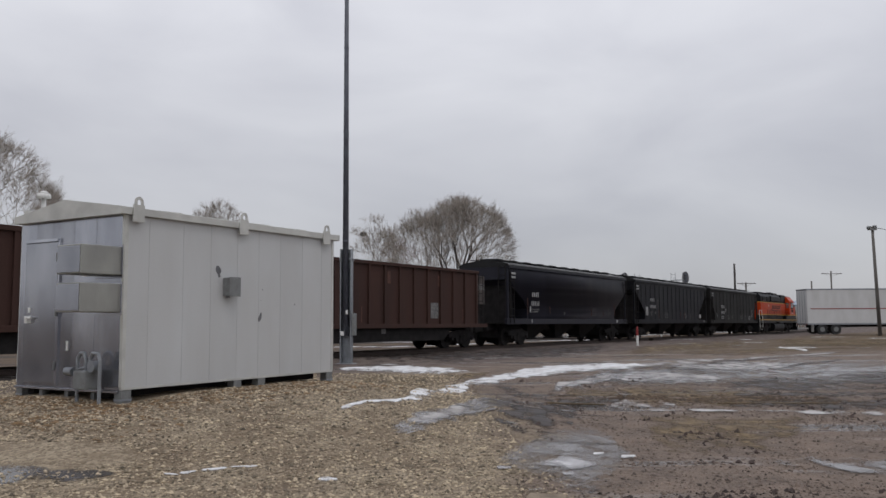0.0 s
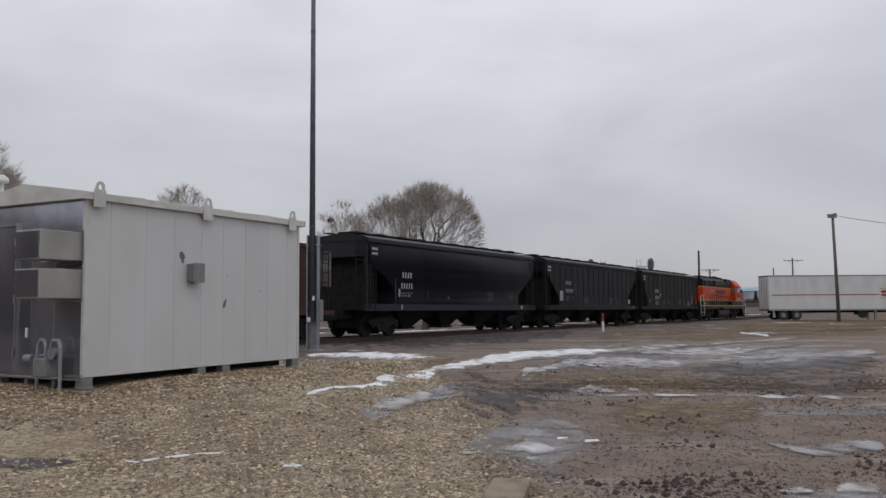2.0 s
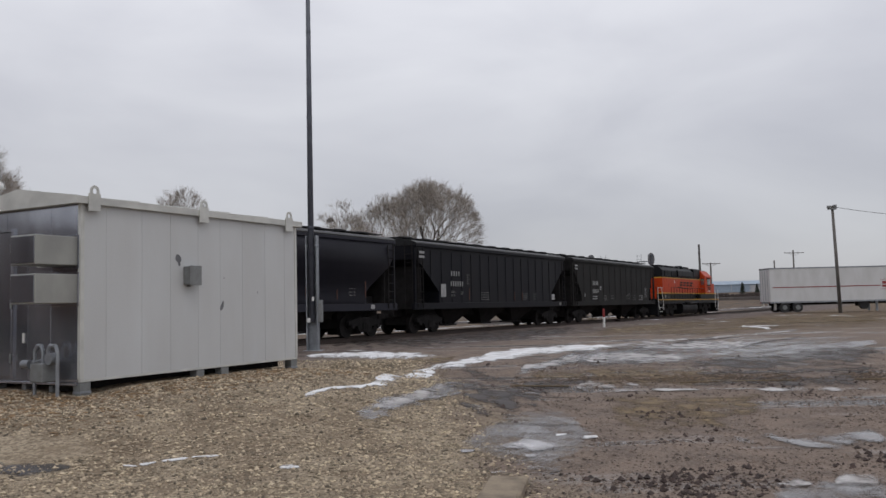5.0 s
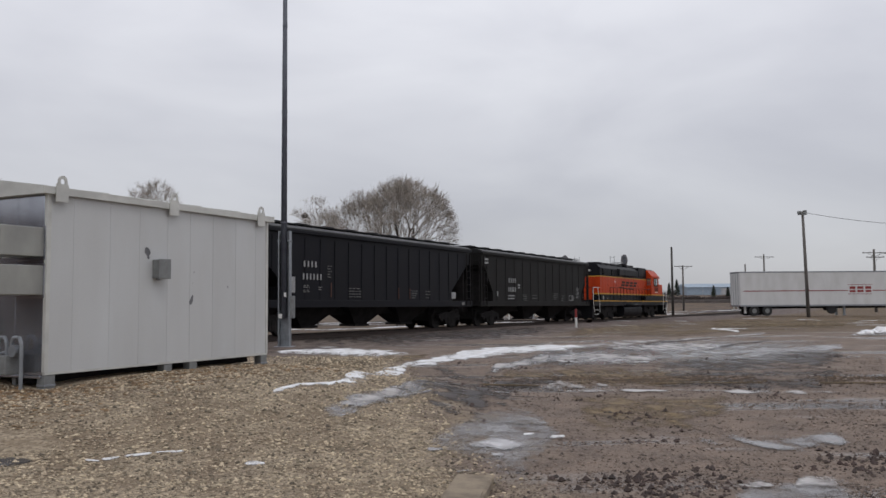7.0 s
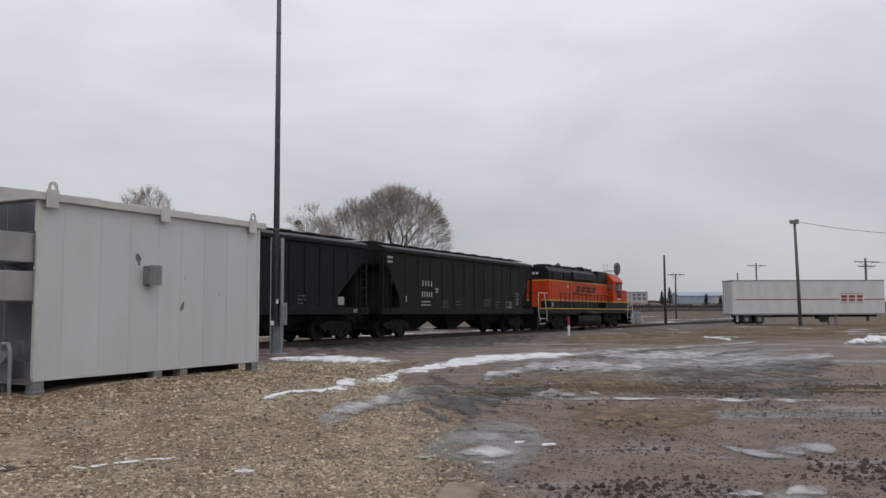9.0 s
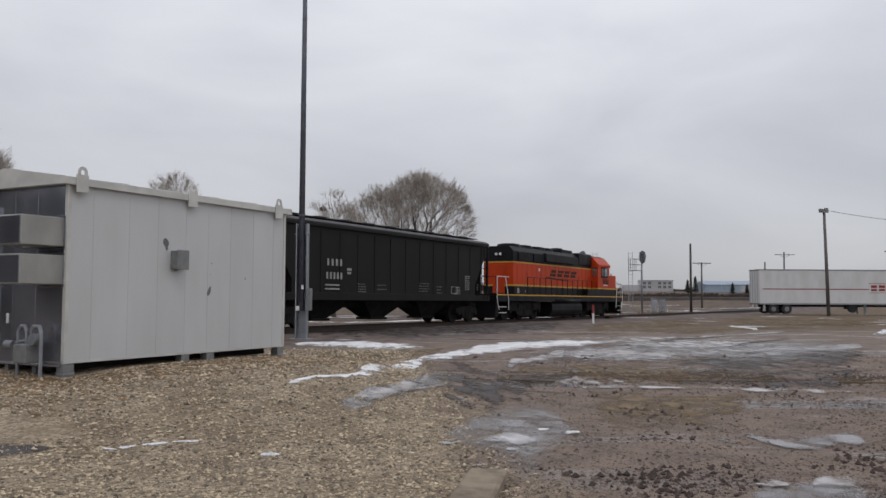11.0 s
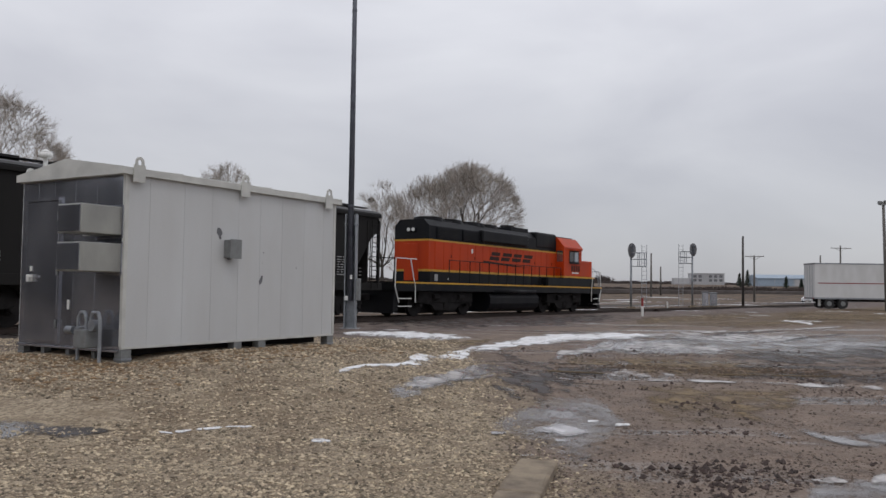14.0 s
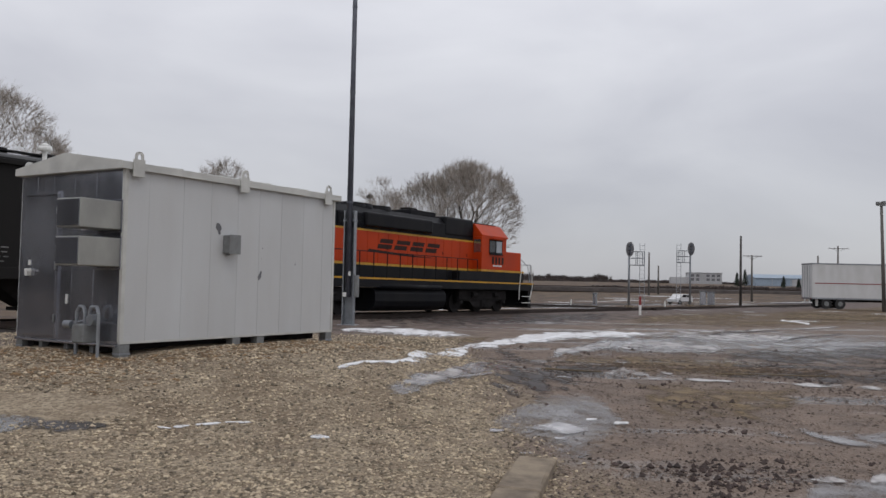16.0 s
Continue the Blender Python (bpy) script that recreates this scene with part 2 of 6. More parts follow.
def ground_material():
    """Tan gravel by the shed, brown wet mud on the lot, dry grass and soil on the field beyond the track."""
    m = bpy.data.materials.new("lot_ground")
    m.use_nodes = True
    n, l = m.node_tree.nodes, m.node_tree.links
    b = n["Principled BSDF"]
    tc = n.new("ShaderNodeTexCoord")
    sep = n.new("ShaderNodeSeparateXYZ")
    l.new(tc.outputs["Object"], sep.inputs[0])

    def noise_at(scale, detail=6.0, rough=0.55, stretch=(1, 1, 1), turn=0.0):
        mp = n.new("ShaderNodeMapping")
        mp.inputs["Scale"].default_value = stretch
        mp.inputs["Rotation"].default_value = (0, 0, radians(turn))
        l.new(tc.outputs["Object"], mp.inputs["Vector"])
        t = n.new("ShaderNodeTexNoise")
        t.inputs["Scale"].default_value, t.inputs["Detail"].default_value, t.inputs["Roughness"].default_value = scale, detail, rough
        l.new(mp.outputs[0], t.inputs["Vector"])
        return t.outputs["Fac"]

    def calc(op, a, c, clamp=False):
        t = n.new("ShaderNodeMath")
        t.operation, t.use_clamp = op, clamp
        for i, v in enumerate((a, c)):
            if isinstance(v, (int, float)):
                t.inputs[i].default_value = v
            else:
                l.new(v, t.inputs[i])
        return t.outputs[0]

    def span(v, lo, hi, to=(0.0, 1.0)):
        t = n.new("ShaderNodeMapRange")
        t.interpolation_type = "SMOOTHSTEP"
        t.inputs["From Min"].default_value, t.inputs["From Max"].default_value = lo, hi
        t.inputs["To Min"].default_value, t.inputs["To Max"].default_value = to
        l.new(v, t.inputs[0])
        return t.outputs[0]

    def blend(f, a, c):
        t = n.new("ShaderNodeMix")
        t.data_type = "RGBA"
        l.new(f, t.inputs["Factor"])
        for k, v in (("A", a), ("B", c)):
            if isinstance(v, tuple):
                t.inputs[k].default_value = (*v, 1)
            else:
                l.new(v, t.inputs[k])
        return t.outputs["Result"]

    x, y = sep.outputs["X"], sep.outputs["Y"]
    wide, mid, grit = noise_at(0.35), noise_at(1.6), noise_at(26, 4)
    stone = n.new("ShaderNodeTexVoronoi")
    stone.inputs["Scale"].default_value = 34
    l.new(tc.outputs["Object"], stone.inputs["Vector"])
    speck = n.new("ShaderNodeSeparateColor")
    l.new(stone.outputs["Color"], speck.inputs[0])
    gravel = blend(speck.outputs[0], (0.15, 0.112, 0.072), (0.42, 0.345, 0.245))
    gravel = blend(span(mid, 0.35, 0.62), blend(speck.outputs[1], (0.10, 0.070, 0.044), (0.27, 0.205, 0.135)), gravel)
    mud = blend(span(mid, 0.33, 0.66), (0.088, 0.064, 0.051), (0.190, 0.140, 0.108))
    mud = blend(span(grit, 0.35, 0.75), mud, (0.225, 0.172, 0.135))
    ruts = noise_at(0.55, 7, 0.6, (0.22, 1.0, 1.0), 12)
    mud = blend(span(ruts, 0.54, 0.66), mud, (0.046, 0.034, 0.029))
    grass = blend(span(mid, 0.35, 0.65), (0.075, 0.049, 0.030), (0.148, 0.102, 0.056))
    soil = blend(span(wide, 0.4, 0.6), (0.062, 0.041, 0.029), (0.125, 0.084, 0.050))
    side = calc("ADD", calc("ADD", x, calc("MULTIPLY", y, 0.03)), -1.1)
    side = calc("ADD", side, calc("MULTIPLY", calc("SUBTRACT", wide, 0.5), 5.0))
    is_mud = span(side, -0.4, 0.9)
    surface = blend(is_mud, gravel, mud)
    meadow = calc("ADD", y, calc("MULTIPLY", calc("SUBTRACT", ruts, 0.5), 40.0))
    surface = blend(span(meadow, 34, 46), surface, grass)
    beyond = calc("ADD", calc("MULTIPLY", x, -0.832), calc("MULTIPLY", y, 0.555))
    verge = calc("MULTIPLY", span(calc("ADD", beyond, calc("MULTIPLY", mid, 3.0)), 15.5, 18.0), span(grit, 0.30, 0.55, (0.55, 1.0)))
    surface = blend(verge, surface, blend(span(mid, 0.4, 0.6), (0.070, 0.050, 0.045), (0.145, 0.112, 0.098)))
    surface = blend(span(beyond, 23.5, 25.5), surface, soil)
    l.new(surface, b.inputs["Base Color"])
    wet = calc("MULTIPLY", span(ruts, 0.50, 0.62), is_mud)
    near = span(y, 34, 44, (1.0, 0.0))
    wet = calc("MULTIPLY", wet, near)
    l.new(span(wet, 0.0, 1.0, (0.88, 0.16)), b.inputs["Roughness"])
    bump = n.new("ShaderNodeBump")
    bump.inputs["Strength"].default_value, bump.inputs["Distance"].default_value = 0.9, 0.035
    l.new(calc("ADD", calc("MULTIPLY", grit, 0.6), calc("MULTIPLY", stone.outputs["Distance"], -0.5)), bump.inputs["Height"])
    l.new(bump.outputs[0], b.inputs["Normal"])
    return m


GROUND = ground_material()


def thinning(m, soft):
    """Lets a skin of snow, ice or water thin out to nothing towards its ragged edge."""
    n, l = m.node_tree.nodes, m.node_tree.links
    b, out = n["Principled BSDF"], n["Material Output"]
    cover = n.new("ShaderNodeAttribute")
    cover.attribute_name = "cover"
    tc = n.new("ShaderNodeTexCoord")
    t = n.new("ShaderNodeTexNoise")
    t.inputs["Scale"].default_value, t.inputs["Detail"].default_value, t.inputs["Roughness"].default_value = 5.0, 8, 0.68
    l.new(tc.outputs["Object"], t.inputs["Vector"])
    add = n.new("ShaderNodeMath")
    add.operation = "MULTIPLY_ADD"
    add.inputs[1].default_value, add.inputs[2].default_value = 3.2, -1.6
    l.new(t.outputs["Fac"], add.inputs[0])
    total = n.new("ShaderNodeMath")
    l.new(add.outputs[0], total.inputs[0])
    l.new(cover.outputs["Fac"], total.inputs[1])
    f = n.new("ShaderNodeMapRange")
    f.inputs["From Min"].default_value, f.inputs["From Max"].default_value = 0.0, soft
    l.new(total.outputs[0], f.inputs[0])
    clear = n.new("ShaderNodeBsdfTransparent")
    mix = n.new("ShaderNodeMixShader")
    l.new(f.outputs[0], mix.inputs[0])
    l.new(clear.outputs[0], mix.inputs[1])
    l.new(b.outputs[0], mix.inputs[2])
    l.new(mix.outputs[0], out.inputs["Surface"])


for skin, soft in ((SNOW, 0.6), (ICE, 1.1), (SLUSH, 1.3), (WET_ICE, 1.5), (PUDDLE, 0.7), (WET_MUD, 1.3), (DRY_EARTH, 1.4)):
    thinning(skin, soft)


# ---- mesh helpers ----
def box(bm, x0, x1, y0, y1, z0, z1, bevel=0.0):
    vs = [bm.verts.new((x, y, z)) for x in (x0, x1) for y in (y0, y1) for z in (z0, z1)]
    fs = [bm.faces.new([vs[i] for i in f]) for f in ((0, 1, 3, 2), (4, 6, 7, 5), (0, 4, 5, 1), (2, 3, 7, 6), (0, 2, 6, 4), (1, 5, 7, 3))]
    if bevel:
        es = list({e for f in fs for e in f.edges})
        bmesh.ops.bevel(bm, geom=es, offset=bevel, segments=2, affect="EDGES", profile=0.5)
    return bm


def tube(bm, a, b, r0, r1=None, n=8, cap=True):
    a, b = Vector(a), Vector(b)
    r1 = r0 if r1 is None else r1
    q = (b - a).to_track_quat("Z", "Y")
    rings = []
    for p, r in ((a, r0), (b, r1)):
        rings.append([bm.verts.new(p + q @ Vector((r * math.cos(k * math.tau / n), r * math.sin(k * math.tau / n), 0))) for k in range(n)])
    for k in range(n):
        bm.faces.new((rings[0][k], rings[0][(k + 1) % n], rings[1][(k + 1) % n], rings[1][k]))
    if cap:
        bm.faces.new(rings[0][::-1])
        bm.faces.new(rings[1])
    return bm


def pipe(bm, points, r, n=6):
    for a, b in zip(points, points[1:]):
        tube(bm, a, b, r, n=n)
    return bm


def prism(bm, outline, y0, y1):
    """An outline in x and z, given anticlockwise seen from -y, made solid from y0 to y1."""
    f = [bm.verts.new((x, y0, z)) for x, z in outline]
    k = [bm.verts.new((x, y1, z)) for x, z in outline]
    bm.faces.new(f)
    bm.faces.new(k[::-1])
    for i in range(len(f)):
        j = (i + 1) % len(f)
        bm.faces.new((f[j], f[i], k[i], k[j]))
    return bm


def profile(bm, outline, x0, x1):
    """An outline in y and z made solid along x."""
    f = [bm.verts.new((x0, y, z)) for y, z in outline]
    k = [bm.verts.new((x1, y, z)) for y, z in outline]
    bm.faces.new(f)
    bm.faces.new(k[::-1])
    for i in range(len(f)):
        j = (i + 1) % len(f)
        bm.faces.new((f[j], f[i], k[i], k[j]))
    return bm


def mesh_of(name, bm, material, smooth=False):
    bmesh.ops.recalc_face_normals(bm, faces=bm.faces)
    me = bpy.data.meshes.new(name)
    bm.to_mesh(me)
    bm.free()
    me.materials.append(material)
    if smooth:
        for p in me.polygons:
            p.use_smooth = True
    return me


def part(name, bm, material, parent=None, label="", smooth=False):
    ob = new(name, mesh_of(name, bm, material, smooth))
    ob.parent = parent
    if label:
        ob["label"] = label
    return ob


def thing(name, label, category, m=None, group="", kind=""):
    ob = tagged(new(name), label, category, group, kind)
    ob.empty_display_size = 0.3
    if m is not None:
        ob.matrix_world = m
    return ob


def solid(name, bm, material, label, category, m=None, group="", kind="", smooth=False):
    ob = part(name, bm, material, None, "", smooth)
    if m is not None:
        ob.matrix_world = m
    return tagged(ob, label, category, group, kind)


B = bmesh.new


# ---- ground ----
def height(x, y):
    """The lot is nearly flat; the shed stands on a gravel pad, and the fields rise slowly far off."""
    px, py = x + 3.9, y - 13.6
    d = math.hypot(px * 0.86 - py * 0.1, py * 0.8 + px * 0.1)
    pad = 0.575 / (1 + math.exp(min(60, (d - 3.5) * 1.35)))
    r = math.hypot(x, y)
    far = 0.0 if r < 150 else (r - 150) * 0.0247 if r < 300 else 3.7 + (r - 300) * 0.0068
    q = -0.832 * x + 0.555 * y
    k = min(1.0, max(0.0, (q - 26) / 16))
    j = min(1.0, max(0.0, (r - 150) / 80))
    far -= 0.55 * k * k * (3 - 2 * k) * (1 - j * j * (3 - 2 * j)) if y > 0 else 0
    verge = 0.16 * math.exp(-((q - 19.5) / 4.0) ** 2) * max(0.0, min(1.0, (90 - y) / 60))
    near = max(0.0, 1 - r / 45)
    wave = 0.045 * noise.noise((x * 0.35, y * 0.35, 0)) + 0.018 * noise.noise((x * 1.4, y * 1.4, 3)) * near
    rut = 0.028 * noise.noise((x * 0.5 + 9, y * 2.2, 7)) * near if x > 1.1 - 0.03 * y else 0
    lot = 0.13 * math.exp(-((x - 42) / 16) ** 2 - ((y - 84) / 10) ** 2)
    along = 0.555 * x + 0.832 * y
    fall = 0.0048 * min(160.0, max(0.0, along - 45)) * (1 - k) if y > 0 else 0.0
    hollow = 0.07 * math.exp(-((x + 4.2) ** 2 + (y - 11.5) ** 2) / 1.6) + 0.03 * math.exp(-((x + 3.1) ** 2 + (y - 13.6) ** 2) / 1.2)
    return pad + far + verge + wave * min(1, 60 / (r + 1)) + rut + lot - fall - hollow


def build_ground():
    nx, ny = 300, 320
    xs = [1.3 * math.sinh(7.6 * (2 * i / (nx - 1) - 1)) for i in range(nx)]
    ys = [9 + 2.1 * math.sinh(-3.6 + 11.3 * j / (ny - 1)) for j in range(ny)]
    vs = [(x, y, height(x, y)) for y in ys for x in xs]
    fs = [(j * nx + i, j * nx + i + 1, (j + 1) * nx + i + 1, (j + 1) * nx + i) for j in range(ny - 1) for i in range(nx - 1)]
    me = bpy.data.meshes.new("ground")
    me.from_pydata(vs, [], fs)
    me.materials.append(GROUND)
    for p in me.polygons:
        p.use_smooth = True
    tagged(new("ground", me), "tan gravel and wet brown mud running out to dry fields", "ground", kind="structure")


build_ground()


def patch(name, label, category, material, cx, cy, length, width, turn, thick, seed, ragged=0.8):
    """A patch of snow, ice or water: a thin skin that thins out raggedly, with holes where the ground comes through."""
    step = max(0.035, min(0.12, width / 9)) * (1 if cy < 45 else 2.5)
    nu, nv = int(length * 1.5 / (step * (1.6 if length > 3 else 1))) + 2, int(width * 2.0 / step) + 2
    c, s = math.cos(radians(turn)), math.sin(radians(turn))
    vs, lift = [], []
    for j in range(nv + 1):
        for i in range(nu + 1):
            u, v = (i / nu - 0.5) * length * 1.5, (j / nv - 0.5) * width * 2.0
            v0 = v + 0.22 * width * math.sin(2.6 * u / length + seed) + 0.10 * width * math.sin(7 * u / length + 2 * seed)
            x, y = cx + u * c - v * s, cy + u * s + v * c
            r = (u / (length * 0.5)) ** 2 + (v0 / (width * 0.5)) ** 2
            e = 0.9 * noise.noise((u * 1.1 / width ** 0.5 + seed, v * 2.4 / width ** 0.5, seed)) + 0.5 * noise.noise((u * 2.5 + seed, v * 5, 3))
            h = max(-2.0, 0.9 - r + ragged * e)
            lift.append(h)
            vs.append((x, y, height(x, y) + 0.006 + thick * min(1.0, max(0.0, h * 1.2))))
    fs = []
    for j in range(nv):
        for i in range(nu):
            k = j * (nu + 1) + i
            q = (k, k + 1, k + nu + 2, k + nu + 1)
            if max(lift[a] for a in q) > -1.0:
                fs.append(q)
    me = bpy.data.meshes.new(name)
    me.from_pydata(vs, [], fs)
    me.attributes.new("cover", "FLOAT", "POINT").data.foreach_set("value", lift)
    me.materials.append(material)
    for p in me.polygons:
        p.use_smooth = True
    return tagged(new(name, me), label, category, category + " patches", "structure")


def ribbon(kind, lift, ragged, seed, *rows):
    """A streak of snow, ice, water, mud or earth: each row gives its far and its near edge on the ground, in x and y."""
    name, label, category, material = kind
    n = len(rows) - 1
    size = sum(math.hypot(b[0] - a[0], b[1] - a[1]) for a, b in zip(rows, rows[1:]))
    deep = sum(math.hypot(r[0] - r[2], r[1] - r[3]) for r in rows) / len(rows)
    fine = 0.045 * max(1.0, rows[0][1] / 14)
    nu, nv = max(10, min(170, int(size * 1.1 / fine))), max(8, min(60, int(deep * 1.5 / fine)))
    vs, cover = [], []
    for i in range(nu + 1):
        u = -0.06 + 1.12 * i / nu
        w = min(n - 1e-4, max(0.0, u * n))
        k = int(w)
        f = w - k
        f = f * f * (3 - 2 * f) if n > 1 else f
        e = [rows[k][c] + (rows[k + 1][c] - rows[k][c]) * f for c in range(4)]
        over = min(u, 1 - u)
        sx, sy = (rows[-1][c] + rows[-1][c + 2] - rows[0][c] - rows[0][c + 2] for c in (0, 1))
        slip = (u - min(1.0, max(0.0, u))) * 0.5
        for j in range(nv + 1):
            v = -1.35 + 2.7 * j / nv
            x = (e[0] + e[2]) / 2 + (e[0] - e[2]) / 2 * v + sx * slip
            y = (e[1] + e[3]) / 2 + (e[1] - e[3]) / 2 * v + sy * slip
            q = 0.8 * noise.noise((x * 0.9 / fine ** 0.4 + seed, y * 0.45 / fine ** 0.4, seed * 0.7)) + 0.6 * noise.noise((x * 3.2 + seed, y * 1.5, 3)) + 0.12 * noise.noise((x * 7, y * 3 + seed, 5))
            h = 0.85 - v * v + ragged * q * 1.5 - 1.5 * (max(0.0, 0.14 - over) / 0.14) ** 1.5
            cover.append(max(-2.0, h))
            vs.append((x, y, height(x, y) + 0.004 + lift * (min(1.0, max(0.0, h * 1.4)) if material is SNOW else 1.0)))
    fs = []
    for i in range(nu):
        for j in range(nv):
            k = i * (nv + 1) + j
            q = (k, k + 1, k + nv + 2, k + nv + 1)
            if max(cover[a] for a in q) > -1.2:
                fs.append(q)
    me = bpy.data.meshes.new(name)
    me.from_pydata(vs, [], fs)
    me.attributes.new("cover", "FLOAT", "POINT").data.foreach_set("value", cover)
    me.materials.append(material)
    for p in me.polygons:
        p.use_smooth = True
    return tagged(new(name, me), label, category, category + " patches", "structure")


def snow_and_ice():
    snow = ("snow_patch", "old granular snow lying on the lot", "snow", SNOW)
    ice = ("ice_patch", "grey dirty ice frozen into the ruts", "ice", ICE)
    wet = ("wet_ice_patch", "wet grey ice and slush over the mud", "ice", WET_ICE)
    water = ("puddle", "shallow dark puddle in the gravel", "puddle", PUDDLE)
    mud = ("wet_mud_rut", "dark wet wheel rut in the mud", "mud", WET_MUD)
    slush = ("slush", "thin dirty snow crust with earth showing through", "snow", SLUSH)
    earth = ("dry_earth", "tan dry earth with flattened grass", "earth", DRY_EARTH)
    ribbon(earth, 0.004, 0.7, 0, (2.83, 19.70, 2.56, 17.84), (3.58, 19.42, 3.20, 17.38), (3.98, 18.83, 3.68, 17.42))
    ribbon(earth, 0.004, 0.8, 1, (4.14, 20.27, 3.22, 15.72), (5.30, 19.99, 4.04, 15.21), (6.50, 19.55, 5.02, 15.09), (7.15, 17.59, 6.57, 16.16))
    ribbon(earth, 0.004, 1.0, 2, (3.29, 14.21, 2.48, 10.71), (4.28, 13.99, 2.97, 9.71), (5.18, 13.88, 3.90, 10.46), (5.83, 13.44, 4.98, 11.50))
    ribbon(earth, 0.004, 0.8, 3, (27.76, 68.28, 20.03, 49.26), (32.63, 69.81, 22.25, 47.60), (36.63, 63.67, 25.56, 44.44))
    ribbon(earth, 0.004, 0.8, 4, (10.15, 45.29, 8.23, 36.71), (16.88, 56.53, 11.84, 39.65), (24.34, 66.50, 17.05, 46.58))
    ribbon(earth, 0.004, 0.9, 5, (-2.44, 24.39, -1.26, 12.76), (-0.79, 24.48, -0.60, 18.80), (0.55, 25.25, 0.48, 21.70), (1.44, 25.92, 1.36, 24.41))
    ribbon(mud, 0.008, 0.9, 6, (1.29, 20.62, 1.20, 19.18), (1.69, 19.60, 1.49, 17.24), (1.98, 18.03, 1.79, 16.20), (2.19, 16.40, 2.06, 15.36))
    ribbon(mud, 0.008, 1.3, 7, (0.75, 13.22, 0.68, 11.85), (1.33, 14.74, 1.02, 11.25), (1.90, 15.75, 1.38, 11.43), (2.43, 16.47, 1.81, 12.28), (2.65, 16.17, 2.35, 14.29))
    ribbon(mud, 0.008, 0.8, 8, (2.23, 16.67, 1.94, 14.44), (2.92, 17.08, 2.59, 15.16), (3.57, 16.91, 3.33, 15.74))
    ribbon(mud, 0.008, 0.8, 9, (6.82, 20.92, 6.26, 19.23), (9.71, 23.48, 7.33, 17.72), (11.79, 24.53, 8.73, 18.17), (15.11, 26.28, 10.65, 18.52))
    ribbon(mud, 0.008, 0.9, 10, (6.21, 17.94, 5.98, 17.29), (8.11, 18.15, 7.54, 16.87), (10.56, 18.38, 9.54, 16.59))
    ribbon(mud, 0.008, 0.9, 11, (5.29, 15.89, 5.02, 15.09), (6.82, 16.50, 6.14, 14.85), (7.78, 16.42, 6.84, 14.44), (9.54, 16.59, 8.53, 14.84))
    ribbon(mud, 0.019, 0.7, 12, (7.43, 27.34, 7.18, 26.43), (9.39, 29.46, 8.85, 27.74), (11.49, 33.21, 10.33, 29.87), (13.19, 34.75, 12.29, 32.38))
    ribbon(mud, 0.019, 0.7, 13, (10.89, 27.23, 10.53, 26.32), (13.23, 30.05, 12.75, 28.95), (15.67, 32.60, 15.05, 31.31))
    ribbon(mud, 0.008, 0.9, 14, (-4.13, 41.05, -3.08, 30.75), (-0.22, 39.09, -0.16, 29.71), (4.17, 43.57, 3.19, 33.20), (10.35, 50.76, 8.10, 39.70))
    ribbon(wet, 0.012, 0.35, 15, (0.49, 9.66, 0.46, 9.04), (0.85, 10.08, 0.74, 8.77), (1.28, 11.20, 0.97, 8.46), (1.73, 12.01, 1.09, 7.46), (2.06, 12.03, 1.32, 7.66), (2.21, 11.32, 1.61, 8.23), (2.24, 10.23, 2.03, 9.27))
    ribbon(wet, 0.012, 1.4, 16, (3.75, 9.71, 3.52, 9.12), (4.55, 9.74, 4.08, 8.75), (5.70, 9.93, 5.11, 8.90))
    ribbon(wet, 0.012, 0.9, 17, (2.29, 19.66, 2.11, 18.05), (5.08, 25.75, 3.94, 19.93), (8.08, 29.02, 5.57, 20.00), (11.23, 30.68, 7.41, 20.25), (14.34, 32.09, 8.64, 19.33), (19.40, 33.73, 10.99, 19.11))
    ribbon(wet, 0.012, 0.7, 18, (3.04, 7.01, 2.67, 6.16), (3.39, 7.06, 2.92, 6.09), (3.77, 7.15, 3.21, 6.09), (4.28, 7.29, 3.62, 6.18))
    ribbon(wet, 0.012, 0.9, 19, (-0.72, 11.23, -0.66, 10.26), (-0.13, 12.40, -0.11, 10.90), (0.42, 14.16, 0.35, 11.87), (1.11, 16.79, 0.89, 13.40), (1.58, 16.36, 1.39, 14.38))
    ribbon(ice, 0.016, 0.55, 20, (-0.60, 11.07, -0.57, 10.59), (-0.21, 12.11, -0.19, 11.01), (0.22, 13.48, 0.20, 11.91), (0.64, 14.96, 0.57, 13.29), (0.95, 16.00, 0.85, 14.29))
    ribbon(ice, 0.016, 0.5, 21, (-0.51, 10.35, -0.50, 10.26), (-0.27, 10.81, -0.27, 10.66))
    ribbon(ice, 0.016, 0.5, 22, (0.12, 12.24, 0.12, 12.03), (0.86, 13.61, 0.83, 13.18))
    ribbon(ice, 0.016, 0.8, 23, (2.74, 20.55, 2.54, 19.03), (3.85, 22.55, 3.48, 20.41), (5.15, 25.22, 4.33, 21.18))
    ribbon(ice, 0.016, 0.8, 24, (4.56, 25.72, 3.82, 21.54), (5.62, 26.63, 4.36, 20.63), (7.00, 26.42, 5.48, 20.68), (7.05, 23.59, 6.14, 20.54), (7.64, 22.52, 7.23, 21.31))
    ribbon(ice, 0.016, 0.7, 25, (7.68, 29.00, 7.00, 26.42), (9.63, 30.20, 8.09, 25.37), (11.02, 30.67, 9.24, 25.70), (11.69, 29.23, 10.41, 26.04), (13.93, 31.64, 12.15, 27.61))
